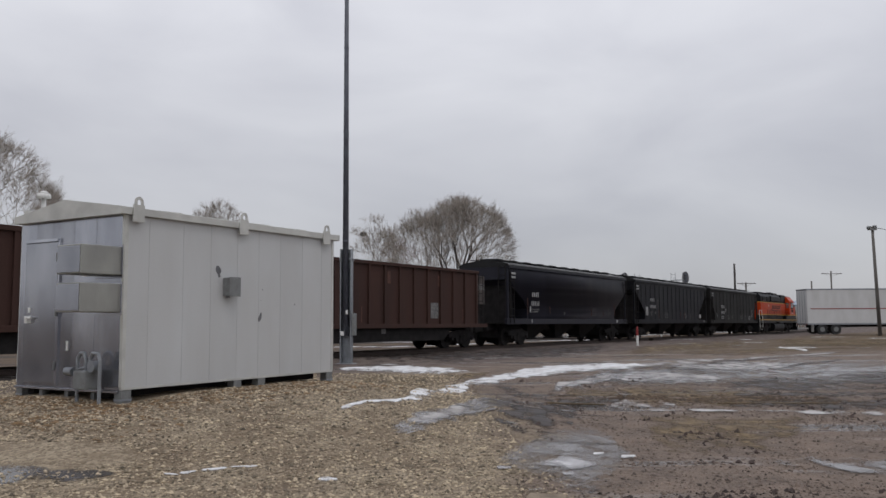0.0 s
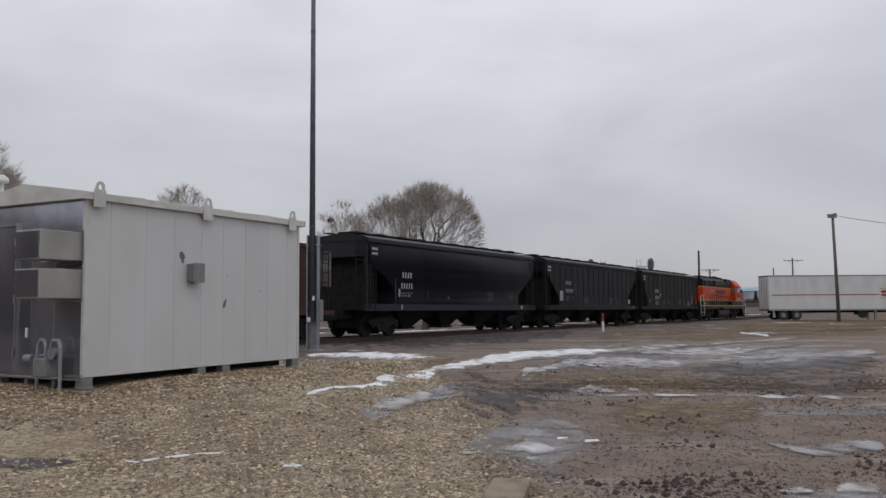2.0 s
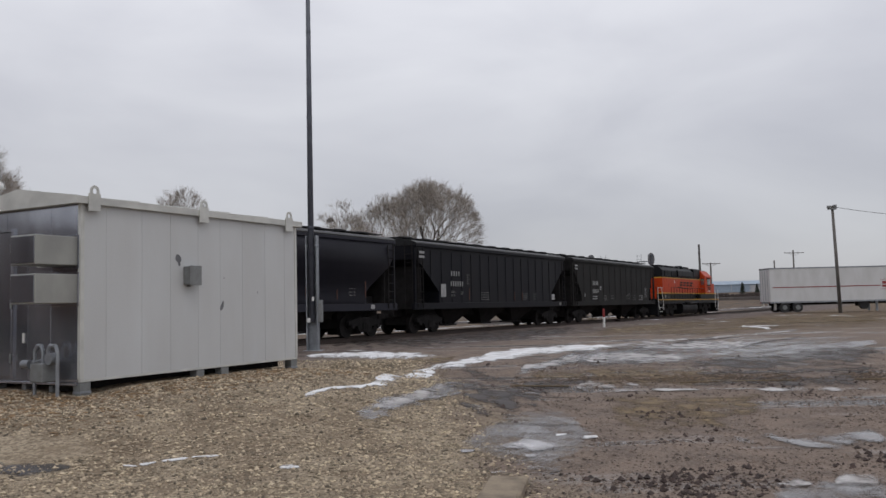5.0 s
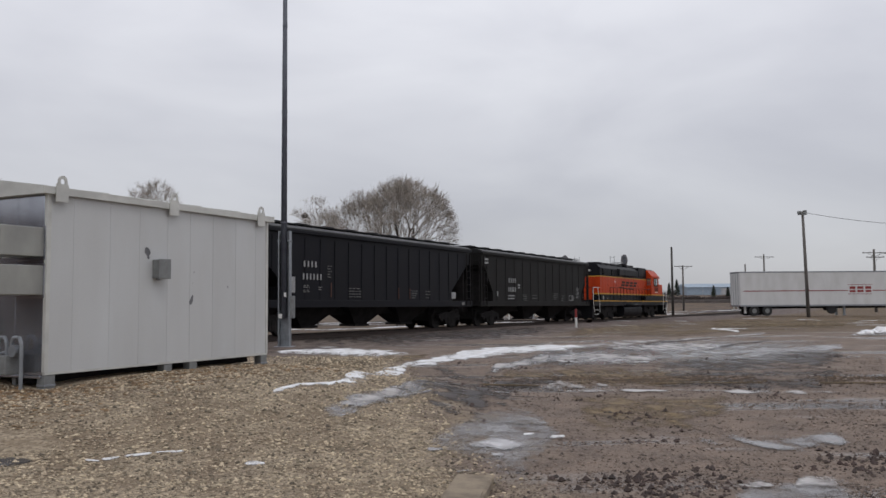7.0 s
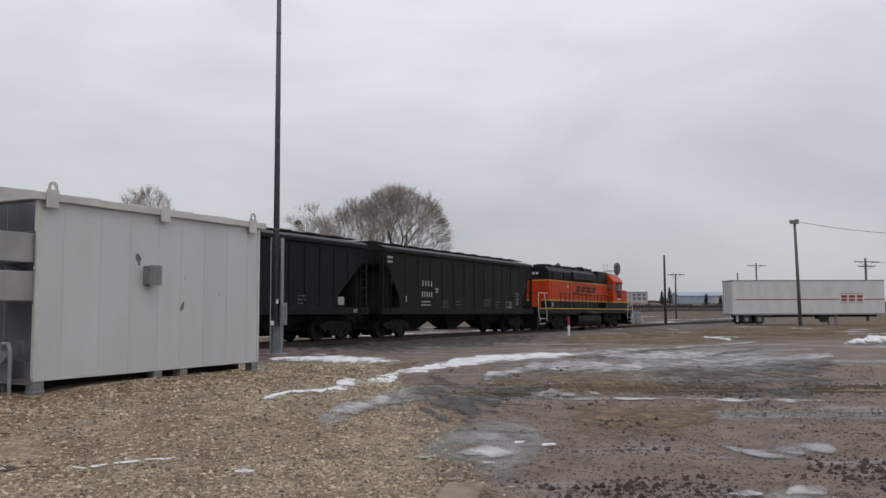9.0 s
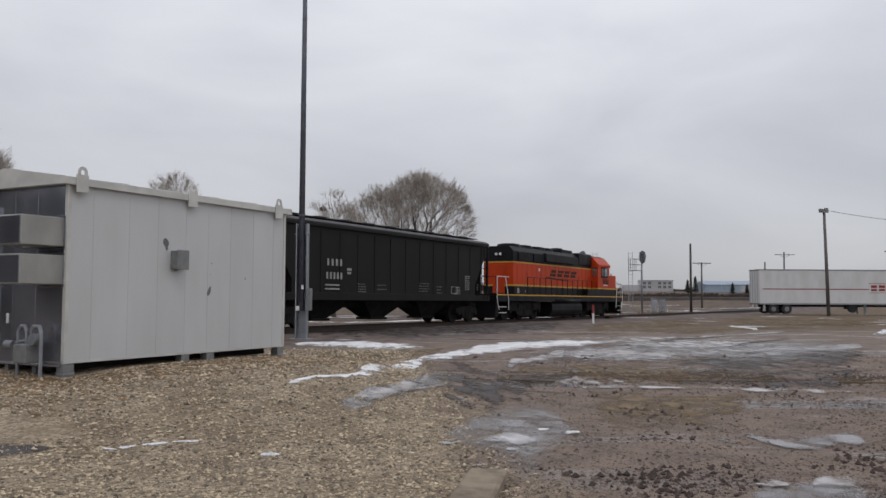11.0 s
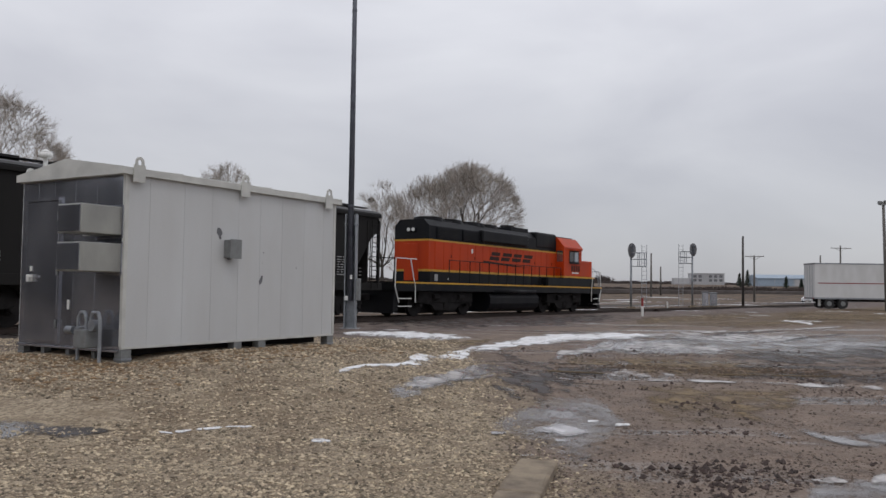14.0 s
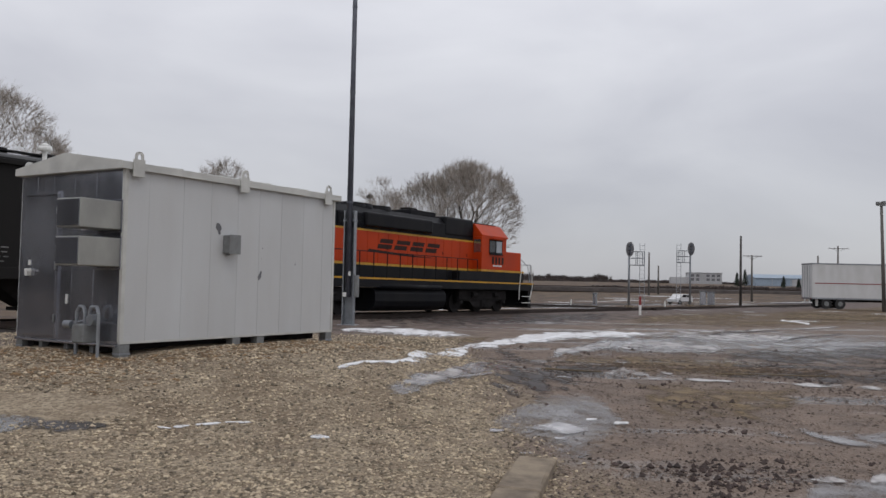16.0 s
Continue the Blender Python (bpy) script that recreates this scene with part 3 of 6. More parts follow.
    ribbon(slush, 0.012, 1.3, 26, (3.38, 15.04, 3.29, 14.65), (4.16, 14.94, 4.04, 14.47), (5.09, 14.72, 4.94, 14.28), (5.99, 14.49, 5.81, 14.06), (7.13, 14.45, 6.88, 13.94), (8.12, 14.14, 7.89, 13.73))
    ribbon(ice, 0.016, 0.9, 27, (11.56, 26.67, 10.19, 23.51), (13.22, 26.75, 11.89, 24.05), (16.99, 29.54, 14.47, 25.17))
    ribbon(ice, 0.016, 0.8, 28, (1.00, 9.30, 0.98, 9.04), (1.30, 9.62, 1.20, 8.86), (1.51, 9.52, 1.42, 8.98), (1.74, 9.41, 1.69, 9.14))
    ribbon(ice, 0.016, 0.7, 29, (1.18, 8.77, 1.16, 8.59), (1.32, 8.72, 1.30, 8.54))
    ribbon(ice, 0.016, 0.6, 30, (0.72, 7.87, 0.71, 7.72), (0.91, 7.93, 0.90, 7.78))
    ribbon(ice, 0.016, 0.7, 31, (0.52, 9.03, 0.51, 8.79), (0.70, 9.00, 0.69, 8.82))
    ribbon(ice, 0.016, 0.7, 32, (1.93, 14.07, 1.90, 13.79), (2.25, 14.24, 2.20, 13.96))
    ribbon(snow, 0.012, 0.4, 33, (-2.80, 8.29, -2.78, 8.25), (-2.72, 8.29, -2.70, 8.23), (-2.62, 8.24, -2.62, 8.24))
    ribbon(snow, 0.012, 0.4, 34, (-2.63, 8.27, -2.65, 8.32), (-2.54, 8.28, -2.57, 8.38), (-2.47, 8.35, -2.48, 8.40))
    ribbon(snow, 0.012, 0.4, 35, (-2.45, 8.36, -2.47, 8.43), (-2.32, 8.40, -2.35, 8.49), (-2.21, 8.51, -2.22, 8.54))
    ribbon(snow, 0.012, 0.4, 36, (-2.21, 8.54, -2.21, 8.53), (-2.07, 8.61, -2.06, 8.55), (-1.94, 8.66, -1.92, 8.60))
    ribbon(snow, 0.012, 0.4, 37, (-1.29, 8.32, -1.27, 8.17), (-1.19, 8.36, -1.15, 8.12), (-1.07, 8.29, -1.05, 8.14))
    ribbon(snow, 0.035, 0.45, 38, (-3.44, 26.20, -3.27, 24.91), (-2.55, 27.30, -2.36, 25.28), (-1.66, 27.94, -1.49, 25.15), (-0.72, 28.09, -0.63, 24.74), (0.23, 27.43, 0.21, 24.93), (0.89, 26.32, 0.86, 25.30))
    ribbon(snow, 0.035, 0.45, 39, (1.88, 24.71, 1.74, 22.85), (2.74, 27.52, 2.26, 22.67), (3.76, 28.93, 3.13, 24.09), (5.35, 30.21, 4.56, 25.72), (6.82, 30.38, 6.05, 26.96), (7.76, 30.46, 7.21, 28.29))
    ribbon(slush, 0.02, 0.8, 40, (7.03, 30.40, 6.38, 27.59), (8.83, 31.73, 7.89, 28.33), (11.87, 34.66, 10.77, 31.45))
    ribbon(slush, 0.02, 0.9, 41, (2.74, 20.55, 2.54, 19.03), (3.85, 22.55, 3.48, 20.41), (5.15, 25.22, 4.33, 21.18))
    ribbon(slush, 0.02, 1.0, 42, (5.21, 24.70, 4.39, 20.81), (6.53, 25.29, 5.48, 21.23), (7.79, 22.95, 7.16, 21.12))
    ribbon(slush, 0.02, 1.0, 43, (7.89, 28.33, 7.45, 26.74), (10.60, 30.64, 8.98, 25.96), (12.40, 30.00, 11.01, 26.64))
    ribbon(slush, 0.02, 0.8, 44, (-0.57, 11.01, -0.55, 10.62), (-0.21, 12.00, -0.19, 11.11), (0.23, 13.43, 0.21, 12.13), (0.64, 14.96, 0.59, 13.64))
    ribbon(snow, 0.014, 0.6, 45, (0.57, 21.91, 0.54, 20.73), (1.36, 24.41, 1.14, 20.43), (2.39, 25.80, 2.09, 22.45))
    ribbon(snow, 0.014, 0.6, 46, (-0.64, 13.28, -0.61, 12.84), (-0.34, 18.73, -0.24, 13.53), (0.18, 20.49, 0.14, 15.51), (0.74, 21.53, 0.67, 19.62))
    ribbon(snow, 0.014, 0.6, 47, (-1.45, 11.57, -1.39, 11.14), (-1.14, 12.41, -1.11, 12.17), (-0.75, 12.97, -0.73, 12.59), (-0.47, 13.72, -0.46, 13.20))
    ribbon(slush, 0.03, 0.7, 48, (3.06, 15.48, 2.92, 14.76), (3.58, 16.44, 3.23, 14.82), (3.84, 16.23, 3.51, 14.87), (3.80, 15.19, 3.68, 14.70))
    ribbon(slush, 0.02, 0.8, 49, (4.12, 15.93, 3.98, 15.40), (4.34, 15.63, 4.20, 15.13))
    ribbon(slush, 0.02, 0.7, 50, (3.06, 7.05, 3.00, 6.92), (3.33, 7.14, 3.20, 6.86), (3.39, 7.02, 3.34, 6.90))
    ribbon(slush, 0.02, 0.5, 51, (3.62, 7.11, 3.48, 6.83), (3.85, 7.30, 3.58, 6.79), (4.16, 7.33, 3.81, 6.72))
    ribbon(slush, 0.02, 0.7, 52, (11.10, 32.74, 10.66, 31.44), (15.06, 36.43, 14.19, 34.33), (18.93, 39.66, 17.75, 37.18))
    ribbon(snow, 0.03, 0.4, 53, (19.39, 48.08, 18.12, 44.93), (18.85, 42.48, 17.85, 40.22))
    ribbon(snow, 0.02, 0.4, 54, (1.99, 9.69, 1.96, 9.54), (2.19, 9.72, 2.16, 9.57))
    ribbon(snow, 0.02, 0.4, 55, (1.69, 9.84, 1.66, 9.69), (1.87, 9.90, 1.84, 9.75))
    ribbon(slush, 0.02, 0.8, 56, (4.91, 23.26, 4.72, 22.38), (5.93, 24.24, 5.70, 23.30))
    ribbon(slush, 0.02, 0.8, 57, (5.77, 21.24, 5.58, 20.51), (7.41, 22.30, 7.02, 21.11))
    ribbon(water, 0.004, 0.5, 58, (-5.06, 8.59, -4.51, 7.68), (-4.23, 8.44, -3.91, 7.82), (-3.67, 8.33, -3.51, 7.98), (-3.23, 8.29, -3.18, 8.16))
    patch(*snow, 23.6, 38.0, 7.5, 1.8, 46, 0.28, 13.9)
    for i, row in enumerate(((16.0, 42.0, 16.0, 3.6, 30, 0.02), (27.0, 52.0, 18.0, 5.0, 20, 0.02), (33.0, 66.0, 20.0, 7.0, 10, 0.02))):
        patch(*earth, *row, i * 2.7 + 316)
    # tyre tracks: broken dark and pale bars that curve from the gravel into the ice
    rng = random.Random(17)
    for i in range(46):
        f = rng.random()
        x, y = -0.2 + 2.2 * f + rng.gauss(0, 0.35), 17.2 - 4.4 * f + rng.gauss(0, 0.5)
        kind = (mud, mud, ice, wet)[i % 4]
        patch(*kind, x, y, rng.uniform(0.35, 0.9), rng.uniform(0.07, 0.16), rng.uniform(-12, 14) - 40 * (i % 3 == 0), 0.004, i + 400.3)
    for i in range(26):
        x, y = rng.uniform(3.5, 13.5), rng.uniform(20.5, 28.0)
        patch(*(mud, ice, mud, wet)[i % 4], x, y, rng.uniform(1.0, 2.6), rng.uniform(0.16, 0.34), rng.uniform(8, 34), 0.006, i + 500.3)
    # scraps of crust, wet mud and dead grass between the snow and the track
    for i in range(60):
        s, q = rng.uniform(22, 62), rng.uniform(6.0, 18.0)
        patch(*(slush, mud, earth, mud, slush)[i % 5], 0.555 * s - 0.832 * q, 0.832 * s + 0.555 * q, rng.uniform(1.2, 4.2), rng.uniform(0.25, 0.7), rng.uniform(5, 40), 0.006, i + 600.3)
    far = ("snow_patch", "thin snow left on the dry field", "snow", SNOW)
    rng = random.Random(5)
    for i in range(30):
        s, q = rng.uniform(48, 165), rng.uniform(28, 60)
        patch(*far, 0.555 * s - 0.832 * q, 0.832 * s + 0.555 * q, rng.uniform(4, 13), rng.uniform(0.8, 2.4), rng.uniform(-8, 14), 0.05, i + 70.5)
    for i in range(16):
        patch(*far, rng.uniform(12, 46), rng.uniform(44, 76), rng.uniform(1.5, 5), rng.uniform(0.3, 0.7), rng.uniform(-12, 30), 0.03, i + 120.5)


snow_and_ice()


# ---- the main track ----
THETA, P_TRACK, Z_RAIL, GRADE = 33.73, 22.52, 0.43, 0.0048
TRACK = Matrix.Translation((-math.cos(radians(THETA)) * P_TRACK, math.sin(radians(THETA)) * P_TRACK, Z_RAIL)) @ Matrix.Rotation(radians(90 - THETA), 4, "Z") @ Matrix.Rotation(math.atan(GRADE), 4, "Y")


def build_track(name, label, m, x0, x1, bed=2.5, fill=0.5):
    tr = thing(name, label, "railway track", m, kind="structure")
    bm = B()
    steps = int((x1 - x0) / 1.2)
    rows = []
    for i in range(steps + 1):
        x = x0 + (x1 - x0) * i / steps
        row = []
        for y, z in ((-bed, -fill), (-bed * 0.86, -0.40), (-bed * 0.62, -0.20), (0, -0.19), (bed * 0.62, -0.20), (bed, -fill)):
            row.append(bm.verts.new((x, y + 0.12 * noise.noise((x, y, 1)), z + 0.05 * noise.noise((x * 1.3, y * 2, 4)))))
        rows.append(row)
    for a, b in zip(rows, rows[1:]):
        for i in range(5):
            bm.faces.new((a[i], b[i], b[i + 1], a[i + 1]))
    part("ballast_bed", bm, BALLAST, tr, "dirty ballast shoulder, darkened for its shaded side", True)
    for y in (-0.7525, 0.7525):
        bm = profile(B(), [(y - 0.07, -0.17), (y + 0.07, -0.17), (y + 0.07, -0.15), (y + 0.012, -0.13), (y + 0.012, -0.045), (y + 0.036, -0.03), (y + 0.036, 0), (y - 0.036, 0), (y - 0.036, -0.03), (y - 0.012, -0.045), (y - 0.012, -0.13), (y - 0.07, -0.15)], x0, x1)
        part("rail", bm, RAIL_STEEL, tr)
    me = mesh_of("tie", box(B(), -0.11, 0.11, -1.3, 1.3, -0.34, -0.165), TIE)
    count = min(290, int((x1 - x0) / 0.56))
    for i in range(count):
        t = new("tie", me)
        t.parent = tr
        t.location.x = x0 + 0.3 + i * (x1 - x0) / count
    return tr


build_track("track_main", "straight main line on dirty ballast darkened for its shaded side", TRACK, -18, 235)
build_track("track_siding", "rusty siding that joins the main line", pose(15.2, 62.0, 0.16, 0, 0.9, 102), 0, 34, 2.2, 0.35)
build_track("track_far", "distant line on a low bank across the field", pose(-60, 182, 1.95, 0, 0, 3.0), 0, 260, 3.2, 1.2)


# ---- the equipment shed ----
SHED = pose(-4.50, 11.69, 0.67, 0, 0, 90 - 30.98)
L_SHED, W_SHED, H_SHED = 4.70, 2.44, 2.50


def equipment_shed():
    """x runs along the long wall, y into the shed, z up from the wall's foot; the end wall stands at x = 0."""
    shed = thing("equipment_shed", "off-white metal equipment shed on skids with an aluminium end wall", "shed", SHED)
    part("body", box(B(), 0.012, L_SHED - 0.012, 0.005, W_SHED - 0.005, 0.0, H_SHED), WHITE_PANEL, shed)
    # long wall: sheet panels with narrow joints
    edges = [0.0, 0.42, 1.06, 1.62, 2.20, 2.70, 3.24, 3.82, 4.36, L_SHED]
    for a, b in zip(edges, edges[1:]):
        part("panel", box(B(), a + 0.003, b - 0.003, 0.0, 0.026, 0.02, H_SHED - 0.02, 0.004), WHITE_PANEL, shed)
        part("panel", box(B(), a + 0.003, b - 0.003, W_SHED - 0.026, W_SHED, 0.02, H_SHED - 0.02, 0.004), WHITE_PANEL, shed)
    part("bottom_rail", box(B(), 0.0, L_SHED, -0.008, 0.05, -0.015, 0.02, 0.004), TRIM, shed)
    part("corner_post", box(B(), -0.012, 0.05, -0.012, 0.05, 0.02, H_SHED, 0.006), TRIM, shed)
    part("corner_post", box(B(), L_SHED - 0.05, L_SHED + 0.012, -0.012, 0.05, 0.02, H_SHED, 0.006), TRIM, shed)
    # end wall: bright aluminium sheets
    ed = [0.05, 0.62, 1.12, 1.62, 2.02, W_SHED - 0.02]
    for a, b in zip(ed, ed[1:]):
        part("end_sheet", box(B(), -0.004, 0.024, a + 0.004, b - 0.004, -0.02, H_SHED - 0.03, 0.003), STEEL, shed, "dull aluminium sheet")
    part("end_sheet", box(B(), L_SHED - 0.024, L_SHED + 0.004, 0.05, W_SHED - 0.05, -0.02, H_SHED - 0.03, 0.003), STEEL, shed, "dull aluminium sheet")
    part("end_rail", box(B(), -0.03, 0.05, 0.055, W_SHED, -0.06, -0.024, 0.005), STEEL, shed)
    # door
    door = part("door", box(B(), -0.034, -0.006, 1.46, 2.24, 0.03, 2.14, 0.008), STEEL, shed, "aluminium door with a lever handle")
    part("door_frame", box(box(box(B(), -0.03, -0.005, 1.42, 1.455, 0.0, 2.19), -0.03, -0.005, 2.245, 2.28, 0.0, 2.19), -0.05, -0.005, 1.456, 2.244, 2.145, 2.19), STEEL, shed)
    part("lock_plate", box(B(), -0.05, -0.034, 2.08, 2.13, 1.08, 1.16, 0.004), SIGN_WHITE, door, "white lock plate")
    bm = box(B(), -0.10, -0.03, 2.07, 2.14, 0.92, 1.03, 0.006)
    tube(bm, (-0.09, 2.11, 1.0), (-0.09, 1.99, 1.0), 0.016)
    part("handle", bm, SIGN_WHITE, door, "white lever handle and lock")
    for z in (0.3, 1.08, 1.9):
        part("hinge", tube(B(), (-0.05, 1.45, z - 0.06), (-0.05, 1.45, z + 0.06), 0.016), GREY_BOX, door)
    # two ventilation hoods
    for z0 in (1.95, 1.43):
        hood = part("ventilation_hood", box(B(), -0.66, -0.006, 0.05, 0.57, z0 - 0.36, z0 + 0.04, 0.012), BOX_STEEL, shed, "bare steel ventilation hood")
        part("flange", box(B(), -0.02, -0.005, 0.02, 0.61, z0 - 0.40, z0 + 0.07, 0.004), STEEL, hood)
        part("front_sheet", box(B(), -0.668, -0.661, 0.07, 0.55, z0 - 0.34, z0 + 0.02, 0.002), STEEL, hood)
    # warning label between the hoods
    sg = part("warning_label", box(B(), -0.016, -0.006, 0.66, 0.92, 1.60, 1.76, 0.003), SIGN_WHITE, shed, "white warning label")
    part("label_bar", box(B(), -0.02, -0.0165, 0.70, 0.88, 1.63, 1.645), SCUFF, sg)
    part("label_bar", box(B(), -0.02, -0.0165, 0.75, 0.83, 1.67, 1.73), SCUFF, sg)
    part("switch_plate", box(B(), -0.02, -0.006, 1.18, 1.23, 0.52, 0.66, 0.003), SIGN_WHITE, shed)
    # gas regulator set and pipes at the foot of the end wall
    reg = part("regulator_set", box(B(), -0.34, -0.12, 0.34, 0.60, 0.0, 0.26, 0.02), GREY_BOX, shed, "grey gas regulator and pipes")
    bm = pipe(B(), [(-0.22, 0.66, -0.2), (-0.22, 0.66, 0.42), (-0.22, 0.60, 0.50), (-0.22, 0.52, 0.50), (-0.22, 0.48, 0.42), (-0.22, 0.48, 0.2)], 0.026)
    pipe(bm, [(-0.22, 0.18, -0.22), (-0.22, 0.18, 0.40), (-0.22, 0.22, 0.50), (-0.22, 0.34, 0.50), (-0.22, 0.38, 0.42), (-0.22, 0.38, 0.22)], 0.026)
    pipe(bm, [(-0.22, 0.50, 0.30), (-0.22, 0.95, 0.22), (-0.06, 0.98, 0.22)], 0.02)
    part("pipe", bm, GALV, reg)
    part("regulator", tube(B(), (-0.24, 0.72, 0.24), (-0.24, 0.88, 0.24), 0.06, n=14), GALV, reg)
    part("regulator", tube(B(), (-0.28, 0.3, 0.32), (-0.16, 0.3, 0.32), 0.08, n=16), GALV, reg)
    # junction box on the long wall, with its conduit
    jb = part("junction_box", box(B(), 1.88, 2.11, -0.15, -0.002, 1.34, 1.63, 0.012), GREY_BOX, shed, "grey junction box")
    part("lid", box(B(), 1.87, 2.12, -0.162, -0.152, 1.33, 1.64, 0.004), GREY_BOX, jb)
    part("conduit", tube(B(), (1.93, -0.07, 1.339), (1.93, -0.07, 1.31), 0.03), SCUFF, jb)
    # scuffs where the paint has been knocked off
    for px, pz, w, h, t in ((1.78, 1.75, 0.10, 0.16, 20), (2.74, 1.00, 0.07, 0.17, -28), (2.79, 1.46, 0.03, 0.02, 0), (2.76, 1.28, 0.012, 0.012, 0), (3.62, 1.22, 0.02, 0.05, 8), (1.80, 1.66, 0.05, 0.05, 0)):
        bm = B()
        ring = [bm.verts.new((px + (math.cos(a) * w / 2 * math.cos(radians(t)) - math.sin(a) * h / 2 * math.sin(radians(t))) * (1 + 0.4 * noise.noise((a * 3, px, pz))), -0.004, pz + (math.cos(a) * w / 2 * math.sin(radians(t)) + math.sin(a) * h / 2 * math.cos(radians(t))) * (1 + 0.4 * noise.noise((a * 2, pz, px))))) for a in (k * math.tau / 12 for k in range(12))]
        bm.faces.new(ring)
        part("scuff", bm, SCUFF, shed, "bare patch in the paint")
    # low gable roof with fascias
    ridge, eave = H_SHED + 0.235, H_SHED + 0.05
    roof = part("roof", profile(B(), [(-0.05, eave), (W_SHED / 2, ridge), (W_SHED - 0.01, eave), (W_SHED - 0.01, eave - 0.03), (W_SHED / 2, ridge - 0.03), (-0.05, eave - 0.03)], -0.10, L_SHED + 0.10), TRIM, shed, "low gable roof of painted sheet")
    for y in (-0.065, W_SHED - 0.02):
        part("fascia", box(B(), -0.10, L_SHED + 0.10, y, y + 0.03, eave - 0.10, eave + 0.005, 0.004), TRIM, roof)
    for x in (-0.12, L_SHED + 0.102):
        part("gable_panel", profile(B(), [(-0.066, eave - 0.10), (W_SHED + 0.0, eave - 0.10), (W_SHED + 0.0, eave + 0.006), (W_SHED / 2, ridge + 0.006), (-0.066, eave + 0.006)], x, x + 0.018), TRIM, roof)
    part("soffit", box(B(), -0.10, 0.0, -0.03, W_SHED + 0.03, eave - 0.095, eave - 0.075), TRIM, roof)
    for a in range(1, 5):
        part("seam", profile(B(), [(-0.05, eave + 0.002), (W_SHED / 2, ridge + 0.002), (W_SHED / 2, ridge + 0.02), (-0.05, eave + 0.02)], a * 0.96 - 0.02, a * 0.96 + 0.02), TRIM, roof)
    # lifting lugs
    for px in (0.16, 2.26, 4.42):
        for y0, y1 in ((-0.085, -0.067), (W_SHED + 0.067, W_SHED + 0.085)):
            lug = part("lifting_lug", box(B(), px - 0.10, px + 0.10, y0, y1, eave - 0.20, eave + 0.05, 0.004), TRIM, shed, "welded lifting lug with an eye")
            bm = B()
            n = 10
            for r in (0.075, 0.034):
                pts = [(px - r, eave + 0.05)] + [(px + r * math.cos(math.pi - k * math.pi / n), eave + 0.09 + r * math.sin(k * math.pi / n)) for k in range(n + 1)] + [(px + r, eave + 0.05)]
                if r == 0.075:
                    outer = pts
            inner = pts
            vf = [[bm.verts.new((x, y, z)) for x, z in ring] for y in (y0, y1) for ring in (outer, inner)]
            for i in range(len(outer) - 1):
                bm.faces.new((vf[0][i], vf[0][i + 1], vf[1][i + 1], vf[1][i]))
                bm.faces.new((vf[2][i], vf[3][i], vf[3][i + 1], vf[2][i + 1]))
                bm.faces.new((vf[0][i], vf[2][i], vf[2][i + 1], vf[0][i + 1]))
                bm.faces.new((vf[1][i], vf[1][i + 1], vf[3][i + 1], vf[3][i]))
            part("eye", bm, TRIM, lug)
    # vent cap on the far corner of the roof
    bm = tube(B(), (0.25, W_SHED - 0.16, eave - 0.02), (0.25, W_SHED - 0.16, eave + 0.34), 0.035, n=10)
    tube(bm, (0.25, W_SHED - 0.16, eave + 0.34), (0.25, W_SHED - 0.16, eave + 0.41), 0.11, 0.10, n=14)
    tube(bm, (0.25, W_SHED - 0.16, eave + 0.41), (0.25, W_SHED - 0.16, eave + 0.46), 0.10, 0.03, n=14)
    part("vent_cap", bm, SIGN_WHITE, shed, "white vent cap on a short pipe", True)
    # skids and feet
    for y in (0.12, W_SHED - 0.32):
        part("skid", box(B(), 0.1, L_SHED - 0.1, y + 0.25 * (y < 1), y + 0.2 + 0.25 * (y < 1), -0.15, -0.016), UNDER, shed)
    for px in (0.0, 2.16, 2.72, L_SHED - 0.17):
        for y in (0.0, W_SHED - 0.16):
            ft = part("foot", box(B(), px, px + 0.17, y, y + 0.15, -0.3, -0.017, 0.006), GREY_BOX, shed, "steel foot with ribs")
            part("rib", box(B(), px - 0.006, px + 0.176, y - 0.008, y + 0.15, -0.17, -0.14), GALV, ft)
    for y in (0.6, 1.2, 1.8):
        part("foot", box(B(), 0.02, 0.14, y, y + 0.08, -0.34, -0.061), GREY_BOX, shed)
    return shed


equipment_shed()


